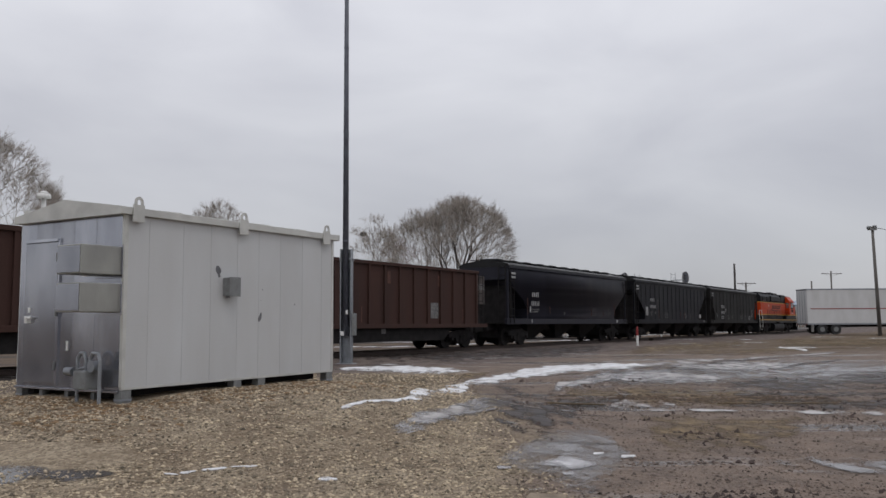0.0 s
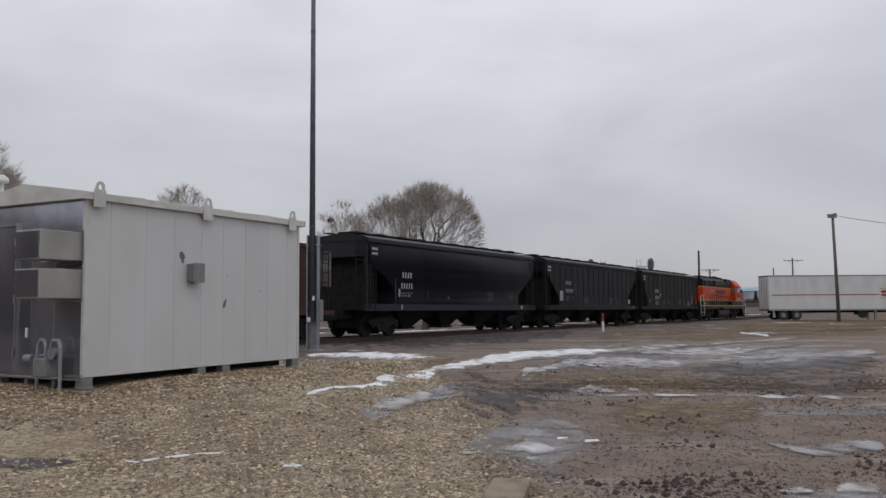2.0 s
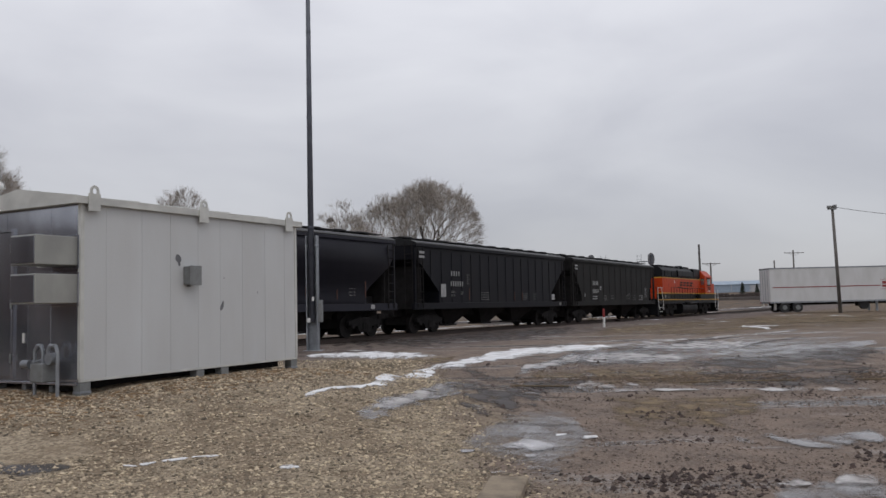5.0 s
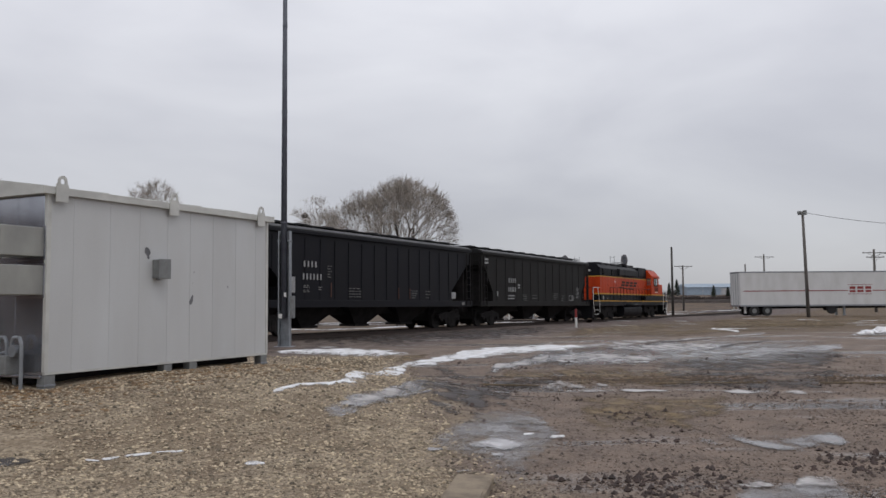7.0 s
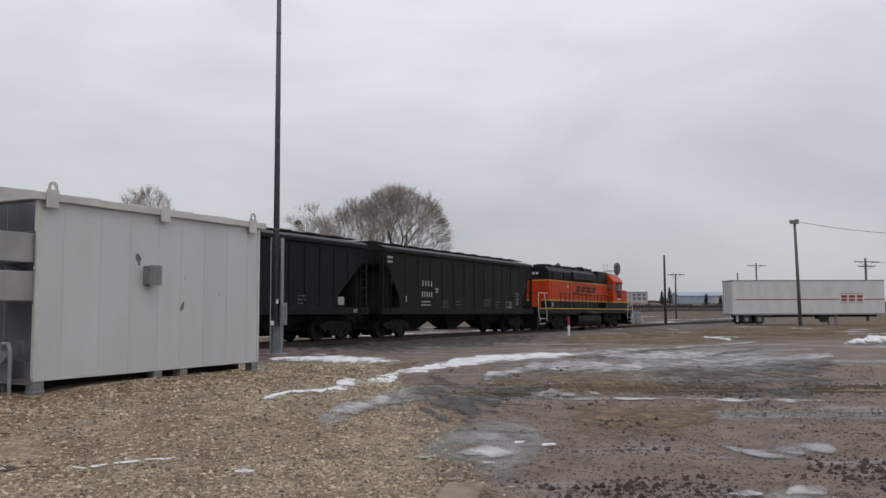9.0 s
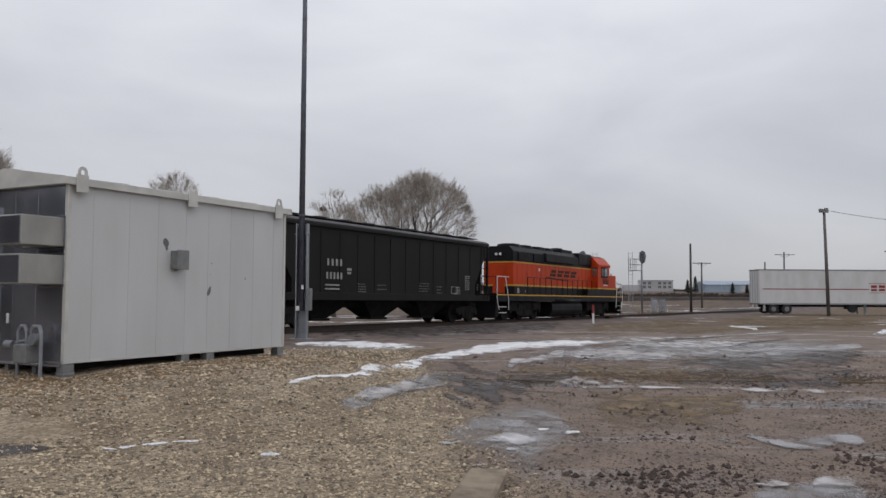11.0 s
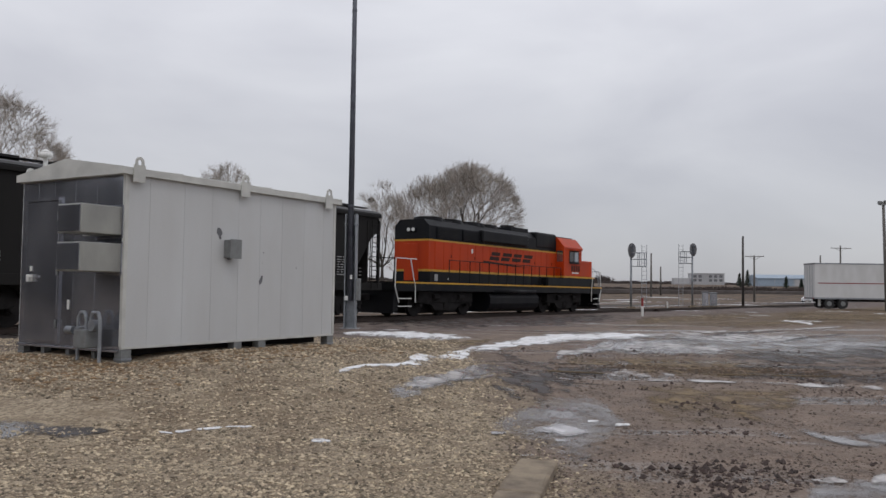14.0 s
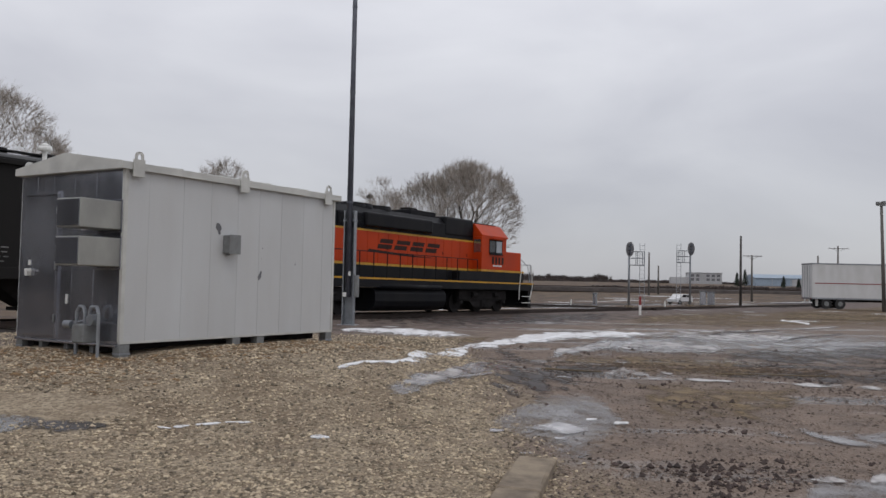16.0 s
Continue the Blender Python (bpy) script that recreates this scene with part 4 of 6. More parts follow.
# ---- the tall pole on its hinged base ----
def tall_pole():
    x, y = -3.22, 28.5
    po = thing("floodlight_pole", "tall slim grey pole hinged on a galvanised base post", "pole", pose(x, y, height(x, y) - 0.05, 0, 0, -8))
    bm = B()
    for a, b in ((-0.20, -0.16), (0.16, 0.20)):
        box(bm, a, b, -0.13, 0.15, 0, 3.95, 0.01)
    box(bm, -0.16, 0.16, 0.11, 0.15, 0, 3.95)
    part("base_post", bm, GALV, po, "galvanised channel post")
    part("base_plate", box(B(), -0.32, 0.32, -0.3, 0.3, -0.05, 0.06, 0.01), GALV, po)
    part("mast", tube(B(), (-0.02, -0.05, 1.0), (-0.02, -0.05, 17.0), 0.115, 0.06, 14), MAST, po, "dark grey tapered mast", True)
    part("pivot", tube(B(), (-0.24, 0.0, 3.6), (0.24, 0.0, 3.6), 0.05), GALV, po)
    part("winch_box", box(B(), 0.21, 0.34, -0.12, 0.10, 1.0, 1.75, 0.015), GREY_BOX, po, "grey winch box")
    for z in (1.0, 1.72):
        part("tag", box(B(), -0.16 if z < 1.5 else 0.02, -0.04 if z < 1.5 else 0.1, -0.18, -0.168, z, z + 0.15, 0.004), SIGN_WHITE, po, "small white tag")
    for z in (4.2, 8.0, 11.0):
        part("joint_ring", tube(B(), (-0.02, -0.05, z), (-0.02, -0.05, z + 0.07), 0.125 - 0.0033 * z, n=14), MAST, po)


tall_pole()


# ---- kerb and loose bits on the lot ----
def kerb():
    k = thing("kerb", "worn tan concrete kerb sunk in the mud", "kerb", pose(0.86, 7.45, 0, 0, 0, -103), kind="structure")
    for i in range(5):
        bm = box(B(), i * 1.2 + 0.006, i * 1.2 + 1.194, -0.17, 0.17, -0.10, 0.085, 0.025)
        bmesh.ops.subdivide_edges(bm, edges=bm.edges[:], cuts=2)
        for v in bm.verts:
            v.co += 0.014 * noise.noise_vector(v.co * 6)
        part("kerb_stone", bm, CONCRETE, k)


kerb()


def scatter(name, label, category, material, count, spot, size, seed, flat=0.6, spread=0.38):
    """Many loose pieces as one mesh: squashed, turned, uneven little solids of eight faces."""
    rng = np.random.default_rng(seed)
    base = np.array([(1, 0, 0), (0, 1, 0), (-1, 0, 0), (0, -1, 0), (0, 0, 1), (0, 0, -1)], float)
    faces = np.array([(0, 1, 4), (1, 2, 4), (2, 3, 4), (3, 0, 4), (1, 0, 5), (2, 1, 5), (3, 2, 5), (0, 3, 5)])
    spots = []
    while len(spots) < count:
        x, y = spot(rng)
        if x is not None:
            spots.append((x, y, height(x, y)))
    at = np.array(spots)
    s = size * np.minimum(2.3, rng.lognormal(0, spread, count)) * (0.75 + at[:, 1] / 24)
    shape = base[None] + 0.45 * (rng.random((count, 6, 3)) - 0.5)
    shape *= np.stack([np.ones(count), rng.uniform(0.5, 1.0, count), flat * rng.uniform(0.6, 1.2, count)], 1)[:, None] * s[:, None, None] * 1.25
    a = rng.uniform(0, math.tau, count)
    c, d = np.cos(a)[:, None], np.sin(a)[:, None]
    px, py = shape[:, :, 0] * c - shape[:, :, 1] * d, shape[:, :, 0] * d + shape[:, :, 1] * c
    pz = shape[:, :, 2] + (s * flat * 0.35)[:, None]
    pts = np.stack([px, py, pz], 2) + at[:, None]
    tris = faces[None] + 6 * np.arange(count)[:, None, None]
    me = bpy.data.meshes.new(name)
    me.from_pydata(pts.reshape(-1, 3).tolist(), [], tris.reshape(-1, 3).tolist())
    me.materials.append(material)
    tagged(new(name, me), label, category, kind="stuff")


def edge_of_mud(y):
    return 1.1 - 0.03 * y


def on_gravel(rng):
    y = 5.4 + 19.0 * rng.random() ** 1.5
    x = rng.uniform(-0.62 * y - 0.4, edge_of_mud(y) + rng.normal(0, 0.25))
    sx, sy = x + 4.50, y - 11.69
    u, v = 0.515 * sx + 0.857 * sy, -0.857 * sx + 0.515 * sy
    if ((x + 4.5) / 1.3) ** 2 + ((y - 8.75) / 0.5) ** 2 < 1:
        return None, None
    return (None, None) if -0.05 < u < 4.75 and -0.02 < v < 2.5 else (x, y)


def near_pad(rng):
    u, v = rng.uniform(-1.8, 5.2), -abs(rng.normal(0, 0.9)) - 0.05
    if rng.random() < 0.35:
        u, v = -abs(rng.normal(0, 0.7)) - 0.1, rng.uniform(-0.3, 2.6)
    return -4.50 + 0.515 * u - 0.857 * v, 11.69 + 0.857 * u + 0.515 * v


def on_mud(rng):
    y = 5.6 + 17 * rng.random() ** 1.7
    x = rng.uniform(edge_of_mud(y) + 0.5, 0.6 * y + 0.4)
    k = noise.noise((x * 0.7, y * 0.7, 11)) + 0.8 * math.exp(-((x - 2.75) / 0.95) ** 2 - ((y - 7.15) / 0.75) ** 2)
    return (x, y) if k > rng.uniform(0.12, 0.9) else (None, None)


scatter("gravel", "loose tan gravel in front of the shed", "gravel", STONE, 62000, on_gravel, 0.0106, 3, 0.6, 0.45)
scatter("leaf_litter", "brown dead leaves blown against the shed", "leaves", LEAF, 2600, near_pad, 0.022, 4, 0.25)
scatter("mud_clods", "dark clods of thawing mud", "mud", CLOD, 950, on_mud, 0.0135, 6, 0.8, 0.7)


def all_mud(rng):
    y = 5.5 + 17 * rng.random() ** 1.7
    x = rng.uniform(edge_of_mud(y) - 0.2, 0.6 * y + 0.5)
    return (x, y) if noise.noise((x * 0.5, y * 1.1, 31)) > rng.uniform(-0.7, 0.35) else (None, None)


scatter("mud_pebbles", "small brown stones pressed into the mud", "pebbles", PEBBLE, 22000, all_mud, 0.0085, 15, 0.6, 0.45)


def in_band(rng):
    x = rng.uniform(2.2, 15)
    y = 16.4 + 0.5 * math.sin(x * 0.5) + rng.normal(0, 0.42)
    return (x, y) if noise.noise((x * 0.8, y * 1.5, 21)) > -0.15 else (None, None)


scatter("dead_weeds", "flattened brown weeds along the edge of the ruts", "weeds", WEED, 4200, in_band, 0.019, 9, 0.35)


def sticks():
    rng = random.Random(8)
    for x, y, ln, tn in ((2.4, 15.4, 1.1, 4), (6.2, 15.6, 2.2, 0), (9.6, 15.2, 2.6, -5), (12.4, 15.6, 1.8, 3), (27.0, 52.0, 5.0, -24)):
        c, s = math.cos(radians(tn)) * ln / 2, math.sin(radians(tn)) * ln / 2
        r = 0.02 if y < 40 else 0.04
        bm = tube(B(), (x - c, y - s, height(x - c, y - s) + r * 0.8), (x + c, y + s, height(x + c, y + s) + r * 0.8), r, r * 0.7, 6)
        solid("branch", bm, GRASS, "broken dry branch lying on the mud", "branch", group="branches on the lot")


sticks()


# ---- the train: x along the track, -y the near side, z up from the rail ----
WHEEL_R = 0.46
MOVERS, WHEELSETS = [], []


def wheel_mesh(r):
    bm = B()
    for s in (-1, 1):
        y = 0.7525 * s
        tube(bm, (0, y - 0.065, 0), (0, y + 0.065, 0), r, n=28)
        tube(bm, (0, y - s * 0.095, 0), (0, y - s * 0.066, 0), r + 0.028, n=28)
        tube(bm, (0, y + s * 0.066, 0), (0, y + s * 0.10, 0), 0.16, 0.12, n=12)
        for k in range(6):
            a = k * math.tau / 6
            box(bm, math.cos(a) * r * 0.6 - 0.03, math.cos(a) * r * 0.6 + 0.03, y + s * 0.066, y + s * 0.078, math.sin(a) * r * 0.6 - 0.03, math.sin(a) * r * 0.6 + 0.03)
    tube(bm, (0, -0.98, 0), (0, 0.98, 0), 0.08, n=10)
    return mesh_of("wheelset", bm, UNDER)


CAR_WHEELS, LOCO_WHEELS = wheel_mesh(WHEEL_R), wheel_mesh(0.508)


def truck(parent, x, axles, r, wheels):
    """A bogie: two side frames with springs and bearing caps, a bolster, dark filler blocks and its wheelsets."""
    span = max(axles) - min(axles)
    tk = part("truck", box(B(), x - 0.25, x + 0.25, -1.0, 1.0, r - 0.02, r + 0.28, 0.03), UNDER, parent, "grimy cast bogie")
    for s in (-1, 1):
        y0, y1 = sorted((s * 0.98, s * 1.14))
        e = span / 2 + 0.24
        out = [(x - e, r + 0.10), (x - e, r + 0.24), (x - span * 0.22, r + 0.40), (x + span * 0.22, r + 0.40), (x + e, r + 0.24), (x + e, r + 0.10), (x + span * 0.30, r + 0.02), (x + span * 0.2, r - 0.26), (x - span * 0.2, r - 0.26), (x - span * 0.30, r + 0.02)]
        part("side_frame", prism(B(), out[::-1], y0, y1), UNDER, tk)
        bm = B()
        for k in (-0.14, 0, 0.14):
            tube(bm, (x + k, s * 1.17, r - 0.2), (x + k, s * 1.17, r + 0.16), 0.06, n=10)
        part("spring", bm, UNDER, tk)
        for a in axles:
            part("bearing_cap", tube(B(), (x + a, s * 1.14, r), (x + a, s * 1.22, r), 0.11, 0.09, 12), UNDER, tk)
    # solid dark blocks close the gaps, standing in for shade around the gear
    inner = span / 2 - 0.1 if len(axles) > 2 else 0.42
    part("rigging_shade_fill", box(B(), x - inner, x + inner, -0.62, 0.62, 0.11, r + 0.3, 0.04), UNDER, tk)
    if len(axles) > 2:
        part("gear_shade_fill", box(B(), x - inner - 0.3, x + inner + 0.3, -1.2, 1.2, r + 0.1, 1.11, 0.03), UNDER, tk)
    for a in axles:
        w = new("wheelset", wheels)
        w.parent = tk
        WHEELSETS.append((w, x + a, r))
    return tk


def coupler(parent, x, d):
    bm = box(B(), min(x, x + d * 0.75), max(x, x + d * 0.75), -0.09, 0.09, 0.74, 0.94, 0.02)
    box(bm, min(x + d * 0.7, x + d * 1.0), max(x + d * 0.7, x + d * 1.0), -0.16, 0.16, 0.70, 0.98, 0.04)
    part("coupler", bm, UNDER, parent)


def bars(parent, rows, y, material, name="lettering"):
    """Painted lettering kept as plain bars: x, z, width, height."""
    for x, z, w, h in rows:
        part(name, box(B(), x - w / 2, x + w / 2, y - 0.006, y + 0.001, z - h / 2, z + h / 2), material, parent)


def stencil(parent, rows, y, material):
    """Small unreadable writing: each block becomes short broken lines."""
    rng = random.Random(len(rows) * 7 + int(rows[0][1] * 100))
    for x, z, w, h in rows:
        n = max(2, int(h / 0.09))
        for k in range(n):
            a = x - w / 2
            while a < x + w / 2 - 0.05:
                ln = min(rng.uniform(0.08, 0.26), x + w / 2 - a)
                bars(parent, [(a + ln / 2, z + (k / (n - 1) - 0.5) * h * 0.9, ln, 0.035)], y, material)
                a += ln + rng.uniform(0.04, 0.12)


def ladder(parent, x, y, z0, z1, w, along="x", material=None):
    bm = B()
    for k in (-w / 2, w / 2):
        a = (x + k, y, z0) if along == "x" else (x, y + k, z0)
        b = (x + k, y, z1) if along == "x" else (x, y + k, z1)
        tube(bm, a, b, 0.022, n=6)
    n = int((z1 - z0) / 0.38)
    for i in range(1, n + 1):
        z = z0 + i * (z1 - z0) / (n + 0.5)
        tube(bm, (x - w / 2, y, z) if along == "x" else (x, y - w / 2, z), (x + w / 2, y, z) if along == "x" else (x, y + w / 2, z), 0.018, n=6)
    part("ladder", bm, material or UNDER, parent)


def covered_hopper(label, length, ribs, paint, marks, outlets, slope=2.1):
    """A covered hopper car: sloped ends over open platforms, arched roof with hatches, outlets below."""
    car = thing("covered_hopper_car", label, "freight car", group="covered hopper cars")
    e = length / 2 - 0.75
    W = 1.50
    side = [(-e + slope + 0.55, 1.55), (e - slope - 0.55, 1.55), (e - slope, 1.95), (e - 0.5, 3.25), (e - 0.12, 3.45), (e - 0.12, 4.18), (-e + 0.12, 4.18), (-e + 0.12, 3.45), (-e + 0.5, 3.25), (-e + slope, 1.95)]
    body = part("body", prism(B(), side, -W + (0.0 if not ribs else 0.03), W - (0.0 if not ribs else 0.03)), paint, car)
    if not ribs:
        # bowed smooth side sheets
        bm = B()
        rows = []
        for k in range(9):
            f = k / 8
            z = 1.25 + 2.92 * f
            inset = 0.0 if z < 1.95 else (z - 1.95) / 1.3
            a = e - slope * (1 - min(1, max(0, inset))) - 0.16
            rows.append((bm.verts.new((-a, -W - 0.075 * math.sin(math.pi * min(1, f * 1.1)) - 0.004, z)), bm.verts.new((a, -W - 0.075 * math.sin(math.pi * min(1, f * 1.1)) - 0.004, z)), bm.verts.new((-a, -W + 0.02, z)), bm.verts.new((a, -W + 0.02, z))))
        for p, q in zip(rows, rows[1:]):
            bm.faces.new((p[0], p[1], q[1], q[0]))
            bm.faces.new((p[2], q[2], q[3], p[3]))
            bm.faces.new((p[0], q[0], q[2], p[2]))
            bm.faces.new((p[1], p[3], q[3], q[1]))
        bm.faces.new((rows[0][0], rows[0][2], rows[0][3], rows[0][1]))
        bm.faces.new((rows[-1][0], rows[-1][1], rows[-1][3], rows[-1][2]))
        part("side_sheet", bm, paint, car, "", True)
    roof = part("roof", profile(B(), [(-W - 0.06, 4.13), (-W - 0.06, 4.22)] + [(-W * math.cos(k * math.pi / 10), 4.22 + 0.24 * math.sin(k * math.pi / 10)) for k in range(1, 10)] + [(W + 0.06, 4.22), (W + 0.06, 4.13)], -e, e), ROOF_BLACK, car, "arched roof")
    for y in (-0.62, 0.62):
        part("running_board", box(B(), -e - 0.1, e + 0.1, y - 0.16, y + 0.16, 4.50, 4.535), ROOF_BLACK, roof)
    n = 10
    for i in range(n):
        x = -e + 0.9 + i * (2 * e - 1.8) / (n - 1)
        part("hatch", box(B(), x - 0.36, x + 0.36, -0.52, 0.52, 4.44, 4.62, 0.03), ROOF_BLACK, roof)
    part("eave_rail", box(B(), -e, e, -W - 0.075, -W + 0.01, 4.05, 4.17, 0.01), paint, car)
    part("side_sill", box(B(), -e - 0.15, e + 0.15, -W - 0.02, -W + 0.14, 1.12, 1.42, 0.012), paint, car)
    part("side_sill", box(B(), -e - 0.15, e + 0.15, W - 0.14, W + 0.02, 1.12, 1.42, 0.012), paint, car)
    part("lower_side", prism(B(), [(-e + slope, 1.3), (e - slope, 1.3), (e - slope, 1.98), (-e + slope, 1.98)], -W + 0.02, W - 0.02), paint, car)
    part("centre_sill", box(B(), -e - 0.2, e + 0.2, -0.35, 0.35, 0.80, 1.2), UNDER, car)
    for s in (-1, 1):
        part("end_platform", box(B(), min(s * (e - slope + 0.1), s * (e + 0.15)), max(s * (e - slope + 0.1), s * (e + 0.15)), -W + 0.145, W - 0.145, 1.16, 1.24), UNDER, car)
        for y in (-W + 0.06, W - 0.06):
            part("corner_post", box(B(), s * (e - 0.02) - 0.06, s * (e - 0.02) + 0.06, y - 0.05, y + 0.05, 1.425, 3.95), paint, car)
        part("end_panel", box(B(), s * (e - 0.05) - 0.03, s * (e - 0.05) + 0.03, -W + 0.03, W - 0.03, 3.46, 4.14), paint, car)
        part("bulkhead", box(B(), s * (e - 0.62) - 0.03, s * (e - 0.62) + 0.03, -W + 0.12, W - 0.12, 1.245, 3.4), UNDER, car)
        ladder(car, s * (e - 0.35), -W - 0.05, 1.2, 3.95, 0.42)
        ladder(car, s * (e + 0.07), -W + 0.34, 1.3, 4.3, 0.42, "y")
        coupler(car, s * (e + 0.1), s)
        truck(car, s * (e - 1.75), (-0.89, 0.89), WHEEL_R, CAR_WHEELS)
        # dark block added over the truck to stand in for the deep shade there
        part("bogie_shade_block", box(B(), s * (e - 1.75) - 1.25, s * (e - 1.75) + 1.25, -0.62, 0.62, 0.40, 1.14, 0.03), UNDER, car)
        part("brake_gear", box(B(), min(s * (e - 1.4), s * (e - 0.7)), max(s * (e - 1.4), s * (e - 0.7)), -0.8, 0.5, 1.25, 1.75, 0.03), UNDER, car)
    if ribs:
        m = int((2 * (e - slope) + 1.6) / ribs)
        for sy in (-1, 1):
            for i in range(m + 1):
                x = -(e - slope + 0.7) + i * (2 * (e - slope) + 1.4) / m
                lo = 1.43 if abs(x) < e - slope else 1.95 + (abs(x) - e + slope) * 0.82
                y = sy * (W - 0.005)
                part("side_post", box(B(), x - 0.05, x + 0.05, min(y, y - sy * 0.09) - 0.0, max(y, y - sy * 0.09), lo, 3.9), paint, car)
    # outlets under the bins, between the trucks
    m = outlets
    gap = 2 * (e - slope - 0.9) / m
    for i in range(m):
        x = -(e - slope - 0.9) + gap * (i + 0.5)
        bm = B()
        w0, w1 = gap * 0.43, gap * 0.12
        lo = [bm.verts.new((x + a * w1, b * 0.35, 0.36)) for a, b in ((-1, -1), (1, -1), (1, 1), (-1, 1))]
        hi = [bm.verts.new((x + a * w0, b * 0.85, 1.16)) for a, b in ((-1, -1), (1, -1), (1, 1), (-1, 1))]
        bm.faces.new(lo[::-1])
        bm.faces.new(hi)
        for k in range(4):
            bm.faces.new((lo[k], lo[(k + 1) % 4], hi[(k + 1) % 4], hi[k]))
        part("outlet", bm, UNDER, car, "pyramid discharge outlet")
        part("gate", box(B(), x - w1 - 0.1, x + w1 + 0.1, -0.45, 0.45, 0.26, 0.355, 0.01), UNDER, car)
    y = -W - (0.085 if not ribs else 0.01)
    marks(car, e, y)
    return car


def marks_smooth(car, e, y):
    bars(car, [(-e + 2.60, 2.72, 0.10, 0.26), (-e + 2.81, 2.72, 0.10, 0.26), (-e + 3.02, 2.72, 0.10, 0.26), (-e + 3.23, 2.72, 0.10, 0.26)], y, LETTER)
    bars(car, [(-e + 2.5 + 0.2 * k, 2.24, 0.09, 0.25) for k in range(5)], y, LETTER)
    stencil(car, [(-e + 2.9, 1.92, 0.9, 0.05), (-e + 2.9, 1.8, 0.85, 0.05)], y, LETTER_DULL)
    bars(car, [(-e + 2.3, 1.92, 0.14, 0.34)], y, LETTER)
    bars(car, [(-e + 2.0, 2.1, 0.05, 0.9), (-e + 4.7, 1.9, 0.04, 0.4), (e - 6.1, 1.85, 0.04, 0.45), (e - 4.2, 1.8, 0.04, 0.4), (e - 2.3, 2.0, 0.06, 0.7)], y, RUST, "rust_streak")
    stencil(car, [(e - 5.6, 1.85, 0.55, 0.42), (-e + 6.6, 1.72, 0.2, 0.1), (e - 3.2, 1.9, 0.4, 0.3)], y, LETTER_DULL)
    bars(car, [(e - 1.7, 1.28, 0.26, 0.18), (-e + 2.6, 1.28, 0.10, 0.2)], -1.525, LETTER)
    bars(car, [(-e + 0.42, 3.78, 0.44, 0.11), (-e + 0.42, 3.58, 0.44, 0.11)], -1.59, LETTER)


def marks_ribbed(car, e, y):
    bars(car, [(-e + 2.45, 2.02, 0.46, 0.62)], y, LETTER, "placard")
    bars(car, [(-e + 3.25 + 0.24 * k, 2.86, 0.09, 0.24) for k in range(4)], y, LETTER)
    bars(car, [(-e + 3.2 + 0.22 * k, 2.36, 0.09, 0.24) for k in range(6)], y, LETTER)
    stencil(car, [(-e + 3.4, 1.96, 0.4, 0.07), (-e + 3.4, 1.78, 0.4, 0.07), (-e + 4.3, 1.9, 0.3, 0.1)], y, LETTER_DULL)
    stencil(car, [(-e + 4.9, 2.6, 0.3, 0.5), (-e + 6.7, 1.75, 0.9, 0.4), (e - 5.9, 1.72, 0.5, 0.36), (e - 4.6, 1.72, 0.45, 0.34)], y, LETTER_DULL)
    bars(car, [(-e + 5.0, 1.85, 0.06, 0.6), (e - 7.3, 1.75, 0.05, 0.5), (e - 6.3, 1.75, 0.06, 0.5)], y, RUST, "rust_streak")
    bars(car, [(e - 1.95, 1.70, 0.44, 0.34)], y, LETTER, "placard")
    bars(car, [(e - 0.9, 1.28, 0.3, 0.16)], -1.525, LETTER_DULL)
    bars(car, [(-e + 0.42, 3.78, 0.44, 0.11), (-e + 0.42, 3.58, 0.44, 0.11)], -1.59, LETTER)


def marks_grey(car, e, y):
    bars(car, [(-e + 3.6 + 0.28 * k, 2.66, 0.12, 0.28) for k in range(4)], y, LETTER)
    bars(car, [(-e + 3.55 + 0.23 * k, 2.12, 0.11, 0.27) for k in range(5)], y, LETTER)
    bars(car, [(-e + 3.9, 1.74, 0.95, 0.06), (-e + 3.9, 1.58, 0.95, 0.06), (-e + 5.0, 2.4, 0.3, 0.1), (-e + 5.0, 2.25, 0.25, 0.1)], y, LETTER)
    bars(car, [(-e + 2.0, 1.85, 0.1, 0.28)], y, LETTER)
    stencil(car, [(-e + 5.9, 1.65, 0.6, 0.36), (-e + 7.4, 1.7, 0.7, 0.2), (e - 6.6, 1.75, 0.9, 0.4), (e - 5.2, 1.65, 0.5, 0.34), (e - 3.4, 1.65, 0.55, 0.4)], y, LETTER_DULL)
    stencil(car, [(e - 2.35, 2.05, 0.5, 0.75), (e - 3.3, 1.66, 0.5, 0.3)], y, LETTER)
    for a, b, w, h in ((e - 3.7, 1.82, 0.62, 0.03), (e - 3.7, 1.50, 0.62, 0.03), (e - 4.0, 1.66, 0.03, 0.3), (e - 3.4, 1.66, 0.03, 0.3)):
        bars(car, [(a, b, w, h)], y, LETTER)
    stencil(car, [(e - 1.2, 1.85, 0.22, 0.3)], y, LETTER_DULL)
    bars(car, [(-e + 0.42, 3.78, 0.44, 0.11), (-e + 0.42, 3.58, 0.44, 0.11)], -1.59, LETTER)


